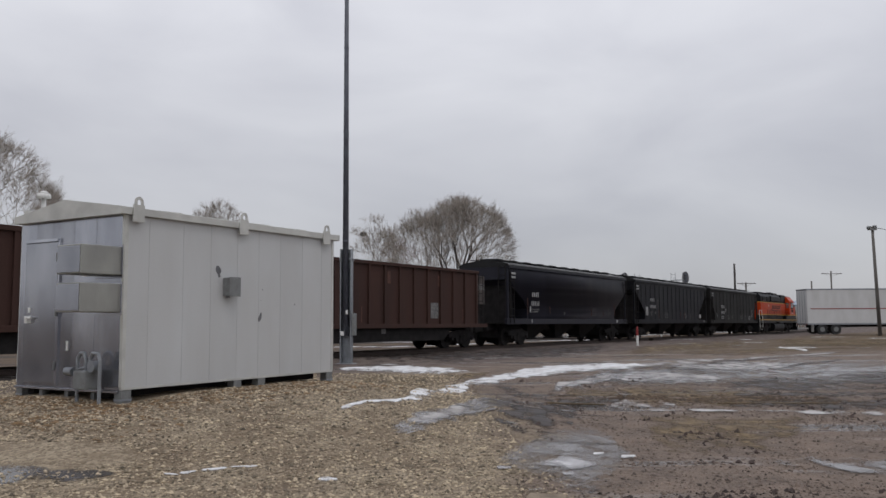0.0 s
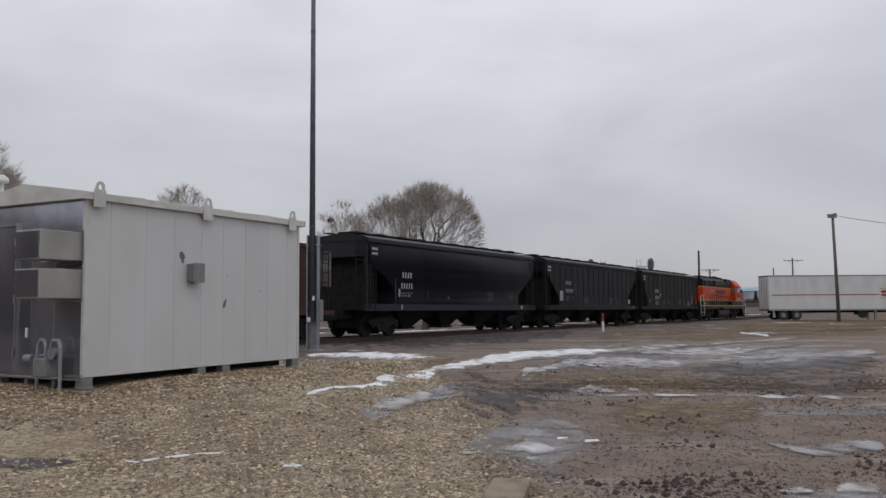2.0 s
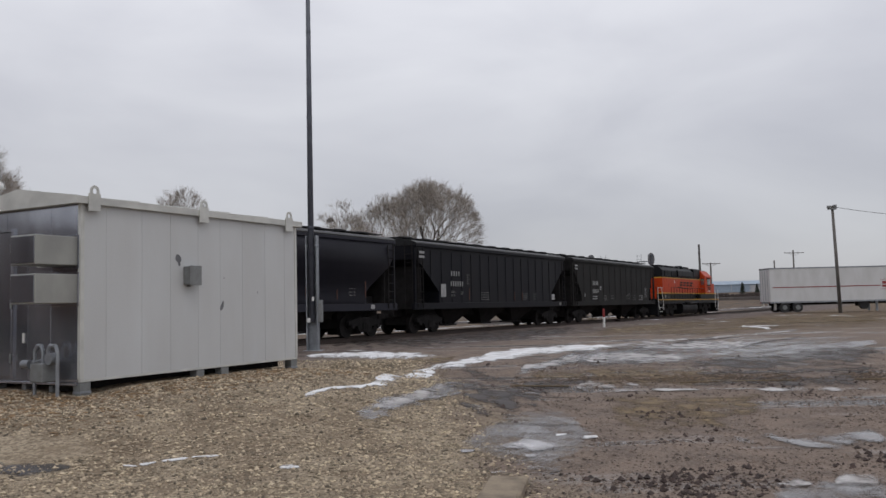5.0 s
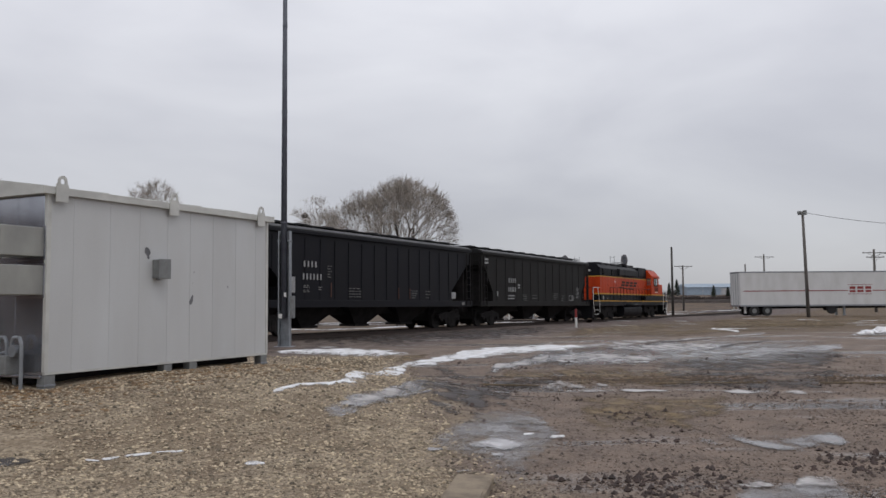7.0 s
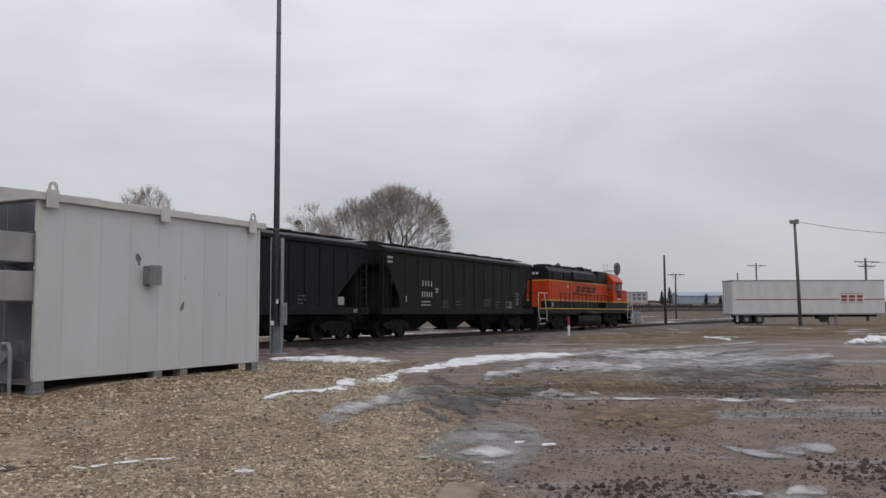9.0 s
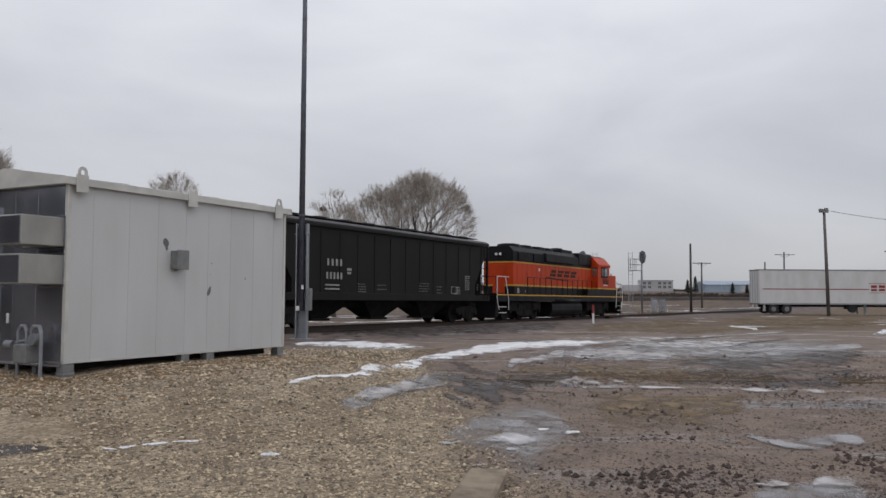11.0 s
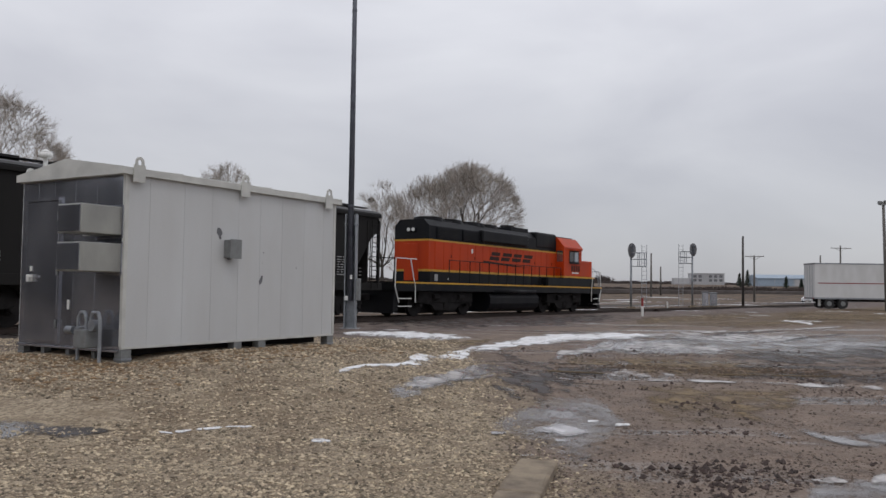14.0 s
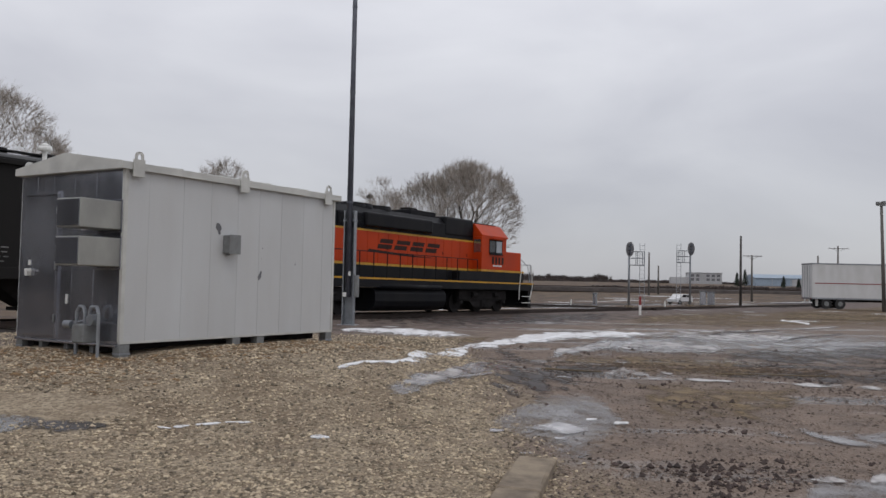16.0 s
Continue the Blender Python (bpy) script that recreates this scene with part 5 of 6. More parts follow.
def coal_gondola(label):
    """A high-sided coal gondola with outside posts and a tub hanging between the trucks."""
    car = thing("coal_gondola_car", label, "freight car", group="brown gondola cars")
    e, W = 7.75, 1.46
    body = part("body", box(B(), -e + 0.9, e - 0.9, -W, W, 1.12, 3.60), BROWN_CAR, car)
    part("end_wall", box(B(), e - 0.9, e - 0.82, -W + 0.02, W - 0.02, 1.5, 3.6), BROWN_CAR, car)
    part("end_wall", box(B(), -e + 0.82, -e + 0.9, -W + 0.02, W - 0.02, 1.5, 3.6), BROWN_CAR, car)
    for s in (-1, 1):
        y0, y1 = sorted((s * (W - 0.04), s * (W + 0.10)))
        part("top_chord", box(B(), -e + 0.78, e - 0.78, y0, y1, 3.58, 3.72, 0.012), BROWN_CAR, car)
        part("side_sill", box(B(), -e, e, y0, y1, 0.98, 1.16, 0.01), BROWN_CAR, car)
        for i in range(14):
            x = -e + 0.95 + i * (2 * e - 1.9) / 13
            y2, y3 = sorted((s * W, s * (W + 0.085)))
            part("side_post", box(B(), x - 0.06, x + 0.06, y2, y3, 1.165, 3.575), BROWN_CAR, car)
    bars(car, [(x, 1.55, 0.05, 0.6) for x in (-4.6, -2.0, 0.6, 2.7, 5.6)], -W - 0.002, RUST, "rust_streak")
    bars(car, [(x, 3.1, 0.22, 0.5) for x in (-0.2, 3.6)], -W - 0.002, RUST, "repair_patch")
    bars(car, [(3.2, 1.75, 0.6, 0.7)], -W - 0.002, LETTER_DULL)
    bars(car, [(-0.4, 0.86, 0.3, 0.2)], -1.345, LETTER_DULL)
    part("tub", prism(B(), [(-e + 3.6, 0.42), (e - 3.6, 0.42), (e - 2.9, 0.97), (-e + 2.9, 0.97)], -1.34, 1.34), UNDER, car, "black tub between the trucks")
    part("centre_sill", box(B(), -e - 0.1, e + 0.1, -0.3, 0.3, 0.8, 1.1), UNDER, car)
    for s in (-1, 1):
        part("end_platform", box(B(), min(s * (e - 0.9), s * e), max(s * (e - 0.9), s * e), -W + 0.045, W - 0.045, 1.02, 1.1), UNDER, car)
        part("end_panel", box(B(), s * (e - 0.48) - 0.40, s * (e - 0.48) + 0.40, -W + 0.02, -W + 0.06, 2.1, 3.5, 0.01), FADED, car, "faded grey end panel")
        bars(car, [(s * (e - 0.48), 2.95, 0.7, 0.3)], -W + 0.018, LETTER_DULL, "end_plate")
        part("end_box", box(B(), min(s * (e - 0.8), s * (e - 0.1)), max(s * (e - 0.8), s * (e - 0.1)), -1.2, 1.2, 1.12, 3.2), UNDER, car)
        ladder(car, s * (e - 0.55), -W - 0.06, 1.1, 3.6, 0.4)
        coupler(car, s * (e - 0.05), s)
        truck(car, s * (e - 1.75), (-0.89, 0.89), WHEEL_R, CAR_WHEELS)
    return car


def locomotive():
    """Six-axle road locomotive; x = 0 at the front pilot, the long hood behind the cab."""
    lo = thing("diesel_locomotive", "orange and black six-axle diesel locomotive with yellow stripes", "locomotive")
    X0, XC, XF, XN = -18.4, -5.45, -3.0, -1.1
    hw = 0.97
    # underframe, walkway and black skirt
    part("frame", box(B(), -21.6, 0.0, -1.50, 1.50, 1.12, 1.44, 0.02), LOCO_BLACK, lo)
    part("sill_stripe", box(B(), -21.6, 0.0, -1.512, -1.503, 1.445, 1.515), YELLOW, lo, "yellow sill stripe")
    part("walkway", box(B(), -21.6, 0.0, -1.502, 1.502, 1.44, 1.52), LOCO_BLACK, lo)
    part("hood_base", box(B(), X0, XF, -hw - 0.08, hw + 0.08, 1.52, 2.02, 0.015), LOCO_BLACK, lo)
    # long hood: orange lower part, yellow stripe, black top with bevelled shoulders
    hood = part("long_hood", box(B(), X0, XC, -hw, hw, 2.02, 3.46), ORANGE, lo, "orange long hood")
    part("hood_top", profile(B(), [(-hw, 3.46), (hw, 3.46), (hw, 4.12), (hw - 0.30, 4.42), (-hw + 0.30, 4.42), (-hw, 4.12)], X0, XC), LOCO_BLACK, lo, "black upper hood")
    part("stripe", box(B(), X0 - 0.006, XC, -hw - 0.012, hw + 0.012, 3.42, 3.50), YELLOW, lo)
    part("stripe", box(B(), X0 - 0.006, XC, -hw - 0.012, hw + 0.012, 2.02, 2.12), YELLOW, lo)
    # hood doors with latches
    n = 17
    for i in range(n):
        a = X0 + 0.5 + i * (XC - X0 - 1.0) / n
        b = a + (XC - X0 - 1.0) / n - 0.02
        dr = part("hood_door", box(B(), a, b, -hw - 0.016, -hw + 0.01, 2.14, 3.38, 0.006), ORANGE, lo)
        if i % 3 == 1:
            part("latch", box(B(), b - 0.08, b - 0.04, -hw - 0.03, -hw - 0.015, 2.7, 2.84), LOCO_BLACK, dr)
    # radiator grilles, dynamic brake bulge, fans and stack
    for a, b in ((X0 + 0.6, X0 + 2.6), (X0 + 2.8, X0 + 4.8)):
        g = part("radiator_grille", box(B(), a, b, -hw - 0.05, -hw + 0.02, 3.56, 4.08, 0.01), LOCO_BLACK, lo)
        for k in range(7):
            part("slat", box(B(), a + 0.05, b - 0.05, -hw - 0.075, -hw - 0.045, 3.60 + 0.065 * k, 3.63 + 0.065 * k), LOCO_BLACK, g)
    part("brake_bulge", box(B(), -14.0, -9.2, -hw - 0.20, hw + 0.20, 3.60, 4.20, 0.08), LOCO_BLACK, lo, "bulged dynamic brake housing")
    for x in (X0 + 1.3, X0 + 3.0, X0 + 4.7, -13.3, -12.0):
        f = part("fan", tube(B(), (x, 0, 4.42), (x, 0, 4.60), 0.72, 0.68, 24), LOCO_BLACK, lo, "roof fan")
        part("fan_guard", tube(B(), (x, 0, 4.60), (x, 0, 4.63), 0.5, n=20), UNDER, f)
    part("roof_box", box(B(), -10.2, -8.2, -0.6, 0.6, 4.42, 4.66, 0.03), LOCO_BLACK, lo)
    part("exhaust_stack", box(B(), -9.9, -9.2, -0.25, 0.25, 4.66, 4.78, 0.02), UNDER, lo)
    part("air_filter_box", box(B(), -8.0, XC - 0.01, -hw - 0.03, hw + 0.03, 3.62, 4.52, 0.10), LOCO_BLACK, lo)
    part("roof_hatch", box(B(), -16.6, -14.4, -0.55, 0.55, 4.42, 4.50, 0.02), LOCO_BLACK, lo)
    # rear end: headlights, number boards, handrails
    part("headlight_housing", box(B(), X0 - 0.07, X0 + 0.02, -0.26, 0.26, 3.84, 4.04, 0.02), LOCO_BLACK, lo)
    for y in (-0.13, 0.13):
        part("headlight", tube(B(), (X0 - 0.10, y, 3.94), (X0 - 0.071, y, 3.94), 0.085, n=16), LAMP_GLASS, lo, "twin rear headlight")
    part("rear_door", box(B(), X0 - 0.02, X0 + 0.01, -0.4, 0.4, 1.6, 3.3, 0.01), ORANGE, lo)
    # cab: sloping roof, side windows, windscreen
    part("cab", box(B(), XC + 0.005, XF, -1.48, 1.48, 2.12, 3.72, 0.015), ORANGE, lo, "orange cab")
    part("cab_base", box(B(), XC + 0.005, XN, -1.46, 1.46, 1.525, 2.02, 0.015), LOCO_BLACK, lo)
    part("stripe", box(B(), XC + 0.005, XN + 0.004, -1.49, 1.49, 2.02, 2.12), YELLOW, lo)
    roof = [(-1.50, 3.72), (1.50, 3.72), (1.50, 3.80), (1.02, 4.36), (-1.02, 4.36), (-1.50, 3.80)]
    part("cab_roof", profile(B(), roof, XC + 0.005, XF + 0.12), ORANGE, lo, "orange faceted cab roof")
    part("roof_cap", box(B(), XC + 0.05, XF - 0.1, -0.9, 0.9, 4.362, 4.43, 0.03), LOCO_BLACK, lo)
    for a, b, g in ((XC + 0.75, XC + 1.30, GLASS), (XC + 1.40, XC + 1.95, PALE_GLASS)):
        w = part("window", box(B(), a, b, -1.496, -1.478, 2.98, 3.56, 0.01), g, lo, "cab side window")
        bm = box(B(), a - 0.05, b + 0.05, -1.505, -1.482, 3.565, 3.61)
        box(bm, a - 0.05, b + 0.05, -1.505, -1.482, 2.93, 2.975)
        box(bm, a - 0.05, a - 0.005, -1.505, -1.482, 2.98, 3.56)
        box(bm, b + 0.005, b + 0.05, -1.505, -1.482, 2.98, 3.56)
        part("window_frame", bm, LOCO_BLACK, w)
    part("sunshade", box(B(), XC + 0.7, XC + 2.0, -1.74, -1.50, 3.62, 3.66), ORANGE, lo)
    part("armrest", box(B(), XC + 0.7, XC + 2.0, -1.56, -1.50, 2.86, 2.92, 0.01), LOCO_BLACK, lo)
    part("cab_rear_window", box(B(), XC - 0.012, XC + 0.004, -1.42, -1.03, 2.95, 3.58), PALE_GLASS, lo, "window in the cab's rear wall")
    part("cab_step", box(B(), XC - 0.9, XC - 0.002, -1.46, -1.06, 1.525, 1.9), LOCO_BLACK, lo)
    for y in (-1.0, -0.35, 0.35, 1.0):
        part("windscreen", box(B(), XF + 0.002, XF + 0.014, y - 0.28, y + 0.28, 3.02, 3.6, 0.004), GLASS, lo)
    part("horn", tube(B(), (XC + 1.0, 0.3, 4.52), (XC + 1.7, 0.3, 4.54), 0.04, 0.09, 10), UNDER, lo)
    part("antenna", box(B(), XC + 0.3, XC + 0.7, -0.3, 0.3, 4.43, 4.52, 0.02), LOCO_BLACK, lo)
    # short nose
    part("nose", box(B(), XF + 0.001, XN, -1.32, 1.32, 2.12, 3.10, 0.05), ORANGE, lo, "orange short nose")
    part("nose_light", tube(B(), (XN, 0, 2.75), (XN + 0.05, 0, 2.75), 0.10, n=14), LAMP_GLASS, lo)
    part("bell_box", box(B(), XN - 0.5, XN - 0.1, -0.2, 0.2, 3.10, 3.2, 0.02), LOCO_BLACK, lo)
    # owner's name in slanted dark shapes with a swoosh below, and the number as bars
    for k in range(4):
        x = -13.05 + 1.16 * k
        for z0, z1 in ((2.74, 2.93), (2.98, 3.16)):
            w = 0.96 if (z0 < 2.9) == (k % 2 == 0) else 0.88
            sl = (z0 - 2.74) * 0.7
            part("name_shape", prism(B(), [(x + sl, z0), (x + sl + w, z0), (x + sl + w + 0.07, z1), (x + sl + 0.07, z1)], -hw - 0.024, -hw - 0.017), NAME_PAINT, lo)
    part("swoosh", prism(B(), [(-13.7, 2.58), (-10.6, 2.48), (-8.7, 2.50), (-10.6, 2.56), (-13.6, 2.70)], -hw - 0.024, -hw - 0.017), NAME_PAINT, lo)
    bars(lo, [(XF - 1.35 + 0.32 * k, 2.58, 0.2, 0.36) for k in range(4)], -1.484, NAME_PAINT, "number_bar")
    bars(lo, [(XF - 0.9, 2.32, 0.9, 0.08)], -1.484, RAIL_WHITE, "data_bar")
    bars(lo, [(-14.7, 3.1, 0.16, 0.2)], -hw - 0.018, SIGN_WHITE, "placard")
    bars(lo, [(-17.9, 1.75, 0.26, 0.3), (-16.9, 1.7, 0.1, 0.1)], -hw - 0.085, LETTER, "placard")
    # handrails
    n = 13
    rail_y = -1.44
    for i in range(n + 1):
        x = X0 + 1.0 + i * (XC - 0.3 - X0 - 1.0) / n
        part("stanchion", tube(B(), (x, rail_y, 1.52), (x, rail_y, 2.56), 0.021, n=6), LOCO_BLACK, lo)
    part("handrail", tube(B(), (X0 + 1.0, rail_y, 2.56), (XC - 0.3, rail_y, 2.56), 0.021, n=6), LOCO_BLACK, lo)
    for x0, d in ((-21.5, 1), (-0.2, -1)):
        for k, off in enumerate((0.0, 1.05)):
            x = x0 + d * off
            bm = pipe(B(), [(x + d * (0.34 if k else 0.22), -1.50, 0.62), (x + d * 0.2 * (k * 2 - 0.4), -1.50, 1.3), (x, -1.47, 2.48)], 0.026)
            part("step_rail", bm, RAIL_WHITE, lo, "white step handrail")
        for z in (0.45, 0.78, 1.10):
            st = part("step", box(B(), min(x0 + d * 0.15, x0 + d * 1.1), max(x0 + d * 0.15, x0 + d * 1.1), -1.5, -1.1, z, z + 0.03), LOCO_BLACK, lo)
            part("step_edge", box(B(), min(x0 + d * 0.15, x0 + d * 1.1), max(x0 + d * 0.15, x0 + d * 1.1), -1.515, -1.5, z, z + 0.04), RAIL_WHITE if z < 1 else LOCO_BLACK, st)
        for w in (-1, 1):
            part("end_rail", pipe(B(), [(x0, w * 1.4, 1.5), (x0, w * 1.4, 2.5), (x0, w * 0.5, 2.5), (x0, w * 0.5, 1.5)], 0.022), LOCO_BLACK if d > 0 else GALV, lo)
        part("pilot", prism(B(), [(x0 - d * 0.1, 0.18), (x0 + d * 0.25, 0.3), (x0 + d * 0.25, 1.12), (x0 - d * 0.02, 1.12)], -1.42, 1.42), LOCO_BLACK, lo)
        coupler(lo, x0, -d)
        bm = pipe(B(), [(x0 - d * 0.05, 0.6, 0.9), (x0 - d * 0.3, 0.6, 0.5), (x0 - d * 0.45, 0.5, 0.55)], 0.03)
        part("brake_hose", bm, DARK_RUBBER, lo)
    part("rear_rail", pipe(B(), [(-21.5, -1.47, 2.5), (-20.0, -1.47, 2.5)], 0.024), RAIL_WHITE, lo)
    part("grab_rail", pipe(B(), [(XN + 0.06, -0.95, 2.2), (XN + 0.2, -0.95, 3.0), (XN + 0.7, -1.35, 2.4), (XN + 0.85, -1.4, 1.55)], 0.018), GALV, lo)
    # fuel tank, reservoirs and trucks
    tank = part("fuel_tank", profile(B(), [(-1.40, 0.55), (-1.32, 0.33), (-1.14, 0.18), (-0.9, 0.13), (0.9, 0.13), (1.14, 0.18), (1.32, 0.33), (1.40, 0.55), (1.40, 0.86), (1.3, 1.04), (1.1, 1.1), (-1.1, 1.1), (-1.3, 1.04), (-1.40, 0.86)], -13.6, -8.4), LOCO_BLACK, lo, "black fuel tank")
    part("air_tank", tube(B(), (-13.4, -1.40, 1.18), (-8.9, -1.40, 1.18), 0.13, n=14), LOCO_BLACK, tank, "", True)
    part("battery_box", box(B(), -7.4, -5.4, -1.47, -1.0, 1.525, 1.98, 0.02), LOCO_BLACK, lo)
    for x in (-17.2, -4.7):
        truck(lo, x, (-2.05, 0.0, 2.05), 0.508, LOCO_WHEELS)
        for a in (-1.0, 1.05):
            part("brake_cylinder", tube(B(), (x + a - 0.2, -1.24, 0.86), (x + a + 0.2, -1.24, 0.86), 0.13, n=12), UNDER, lo)
    return lo


def build_train():
    lo = locomotive()
    MOVERS.append((lo, -0.1))
    h3 = covered_hopper("dark grey ribbed covered hopper with white stencils, coupled to the locomotive", 19.0, 1.18, GREY_CAR, marks_grey, 3, 1.45)
    MOVERS.append((h3, -31.5))
    h2 = covered_hopper("black ribbed covered hopper with a white placard", 19.0, 0.96, BLACK_CAR, marks_ribbed, 3)
    MOVERS.append((h2, -50.35))
    h1 = covered_hopper("black smooth-sided covered hopper with white stencils", 18.1, 0, NAVY_CAR, marks_smooth, 3)
    MOVERS.append((h1, -69.1))
    for x in (-87.4, -104.1):
        MOVERS.append((coal_gondola("brown coal gondola with outside posts and rust marks"), x))


build_train()


# ---- trees ----
def bare_tree(name, label, x, y, top, spread, seed, twig=None, tips=900, lean=0.0, fork=0.30, thick=0.30, nest=None):
    """A leafless tree: limbs reach out from the fork to fill a rounded crown, and each ends in a spray of fine twigs."""
    rng = np.random.default_rng(seed)
    tree = thing(name, label, "tree", pose(x, y, height(x, y) - 0.1))
    base_h = top * fork * 0.8
    centre = np.array([lean, 0.0, base_h + (top - base_h) * 0.46])
    rad = np.array([spread, spread * 0.9, (top - base_h) * 0.54])
    verts, faces = [[], []], [[], []]

    def seg(a, b, r0, r1, n, which):
        q = (Vector(b) - Vector(a)).to_track_quat("Z", "Y")
        vs, fs = verts[which], faces[which]
        i0 = len(vs)
        for p, r in ((Vector(a), r0), (Vector(b), r1)):
            for k in range(n):
                vs.append(tuple(p + q @ Vector((r * math.cos(k * math.tau / n), r * math.sin(k * math.tau / n), 0))))
        for k in range(n):
            fs.append((i0 + k, i0 + (k + 1) % n, i0 + n + (k + 1) % n, i0 + n + k))

    def unit(v):
        return v / (np.linalg.norm(v) + 1e-9)

    def room(p, d):
        """How far a shoot may run before it leaves the rounded, uneven crown."""
        e = 1 + 0.14 * noise.noise((d[0] * 2.0 + seed, d[1] * 2.4, d[2] * 2.4)) + 0.12 * noise.noise((d[0] * 6, d[1] * 7 + seed, d[2] * 7))
        o, w = (p - centre) / (rad * e), d / (rad * e)
        a, b, c = w @ w, o @ w, o @ o - 1
        k = b * b - a * c
        return (-b + math.sqrt(k)) / a if k > 0 else 0.0

    def limb(p, d, r, depth):
        left = room(p, d)
        if left < 0.35 or depth > 7:
            for k in range(3):
                t = unit(d + rng.normal(0, 0.26, 3))
                seg(p, p + t * rng.uniform(0.3, 0.85), 0.010, 0.004, 3, 1)
            return
        ln = min(left, max(0.62, left * rng.uniform(0.22, 0.34)))
        n = 3 if ln > 0.9 else 2
        sag = rng.normal(0, 0.07, 3) + np.array([0, 0, 0.02])
        r1 = max(0.011, r * 0.82)
        q = p
        for k in range(n):
            d = unit(d + sag * 0.8 + rng.normal(0, 0.03, 3))
            t = q + d * ln / n
            ra, rb = r + (r1 - r) * k / n, r + (r1 - r) * (k + 1) / n
            seg(q, t, ra, rb, 8 if ra > 0.08 else 5 if ra > 0.03 else 3, 0 if ra > 0.04 else 1)
            if ra < 0.06 and rng.random() < 0.3:
                limb_d = unit(d + unit(rng.normal(0, 1, 3)) * 0.75 + np.array([0, 0, 0.15]))
                side = min(room(t, limb_d), rng.uniform(0.4, 1.1))
                if side > 0.15:
                    m = t + limb_d * side
                    seg(t, m, 0.012, 0.008, 3, 1)
                    for _ in range(2):
                        seg(m, m + unit(limb_d + rng.normal(0, 0.35, 3)) * rng.uniform(0.2, 0.5), 0.008, 0.004, 3, 1)
            q = t
        split = unit(np.cross(d, unit(rng.normal(0, 1, 3))))
        many = 3 if rng.random() < 0.22 and depth > 1 else 2
        for k in range(many):
            a = (0.42 if k else -0.34) * rng.uniform(0.7, 1.25)
            w = split if k < 2 else unit(np.cross(d, split))
            limb(q, unit(d + w * a + 0.07 * unit(q - np.array([0, 0, base_h]))), r1 * (0.80 if many == 2 else 0.72), depth + 1)

    foot = np.zeros(3)
    for k in range(1, 6):
        t = np.array([lean * 0.05 * k + rng.normal(0, 0.03), rng.normal(0, 0.03), base_h * k / 5])
        seg(foot, t, thick * (1.25 - 0.12 * k), thick * (1.13 - 0.12 * k), 10, 0)
        foot = t
    arms = max(7, tips // 150)
    for k in range(arms):
        a = k * 2.399 + rng.uniform(-0.3, 0.3)
        tilt = 0.10 + 1.42 * (k + 0.3) / arms
        d = unit(np.array([math.cos(a) * math.sin(tilt) * 1.1, math.sin(a) * math.sin(tilt), math.cos(tilt)]))
        limb(foot + np.array([0, 0, -0.35 * rng.random() * (k > 1)]), d, thick * rng.uniform(0.30, 0.46), 0)
    for which, (nm, m) in enumerate((("trunk", BARK), ("crown", twig or TWIG))):
        me = bpy.data.meshes.new(nm)
        me.from_pydata(verts[which], [], faces[which])
        me.materials.append(m)
        ob = new(nm, me)
        ob.parent = tree
    if nest:
        bm = B()
        bmesh.ops.create_icosphere(bm, subdivisions=2, radius=0.3)
        for v in bm.verts:
            v.co += 0.1 * noise.noise_vector(v.co * 6)
            v.co = Vector((v.co.x * 1.2 + nest[0], v.co.y + nest[1], v.co.z * 0.8 + nest[2]))
        part("nest", bm, DARK_WOOD, tree, "dark bird's nest high in the crown")
    return tree


bare_tree("bare_tree", "broad bare tree with a bird's nest, beyond the track", 1.7, 75.0, 13.2, 4.1, 11, tips=1650, lean=0.7, fork=0.40, thick=0.34, nest=(0.6, 0, 12.3))
bare_tree("bare_tree", "slender bare tree beside the broad one", -1.6, 77.0, 12.5, 2.6, 23, tips=1050, fork=0.40, thick=0.25)
bare_tree("bare_tree", "compact bare tree behind the track", -6.4, 84.0, 13.0, 2.5, 31, tips=1050, fork=0.42, thick=0.24, nest=(-1.2, 0, 11.0))
bare_tree("bare_tree", "small reddish bare tree behind the track", -4.2, 88.0, 11.4, 2.2, 37, TWIG_RED, 1050, fork=0.36, thick=0.16)
bare_tree("bare_tree", "bare tree top showing over the shed", -20.1, 75.0, 12.9, 2.6, 41, tips=1050, fork=0.44, thick=0.22)
bare_tree("bare_tree", "tall bare tree on the far side of the track", -28.4, 52.0, 13.8, 4.4, 53, tips=1500, fork=0.38, thick=0.28)


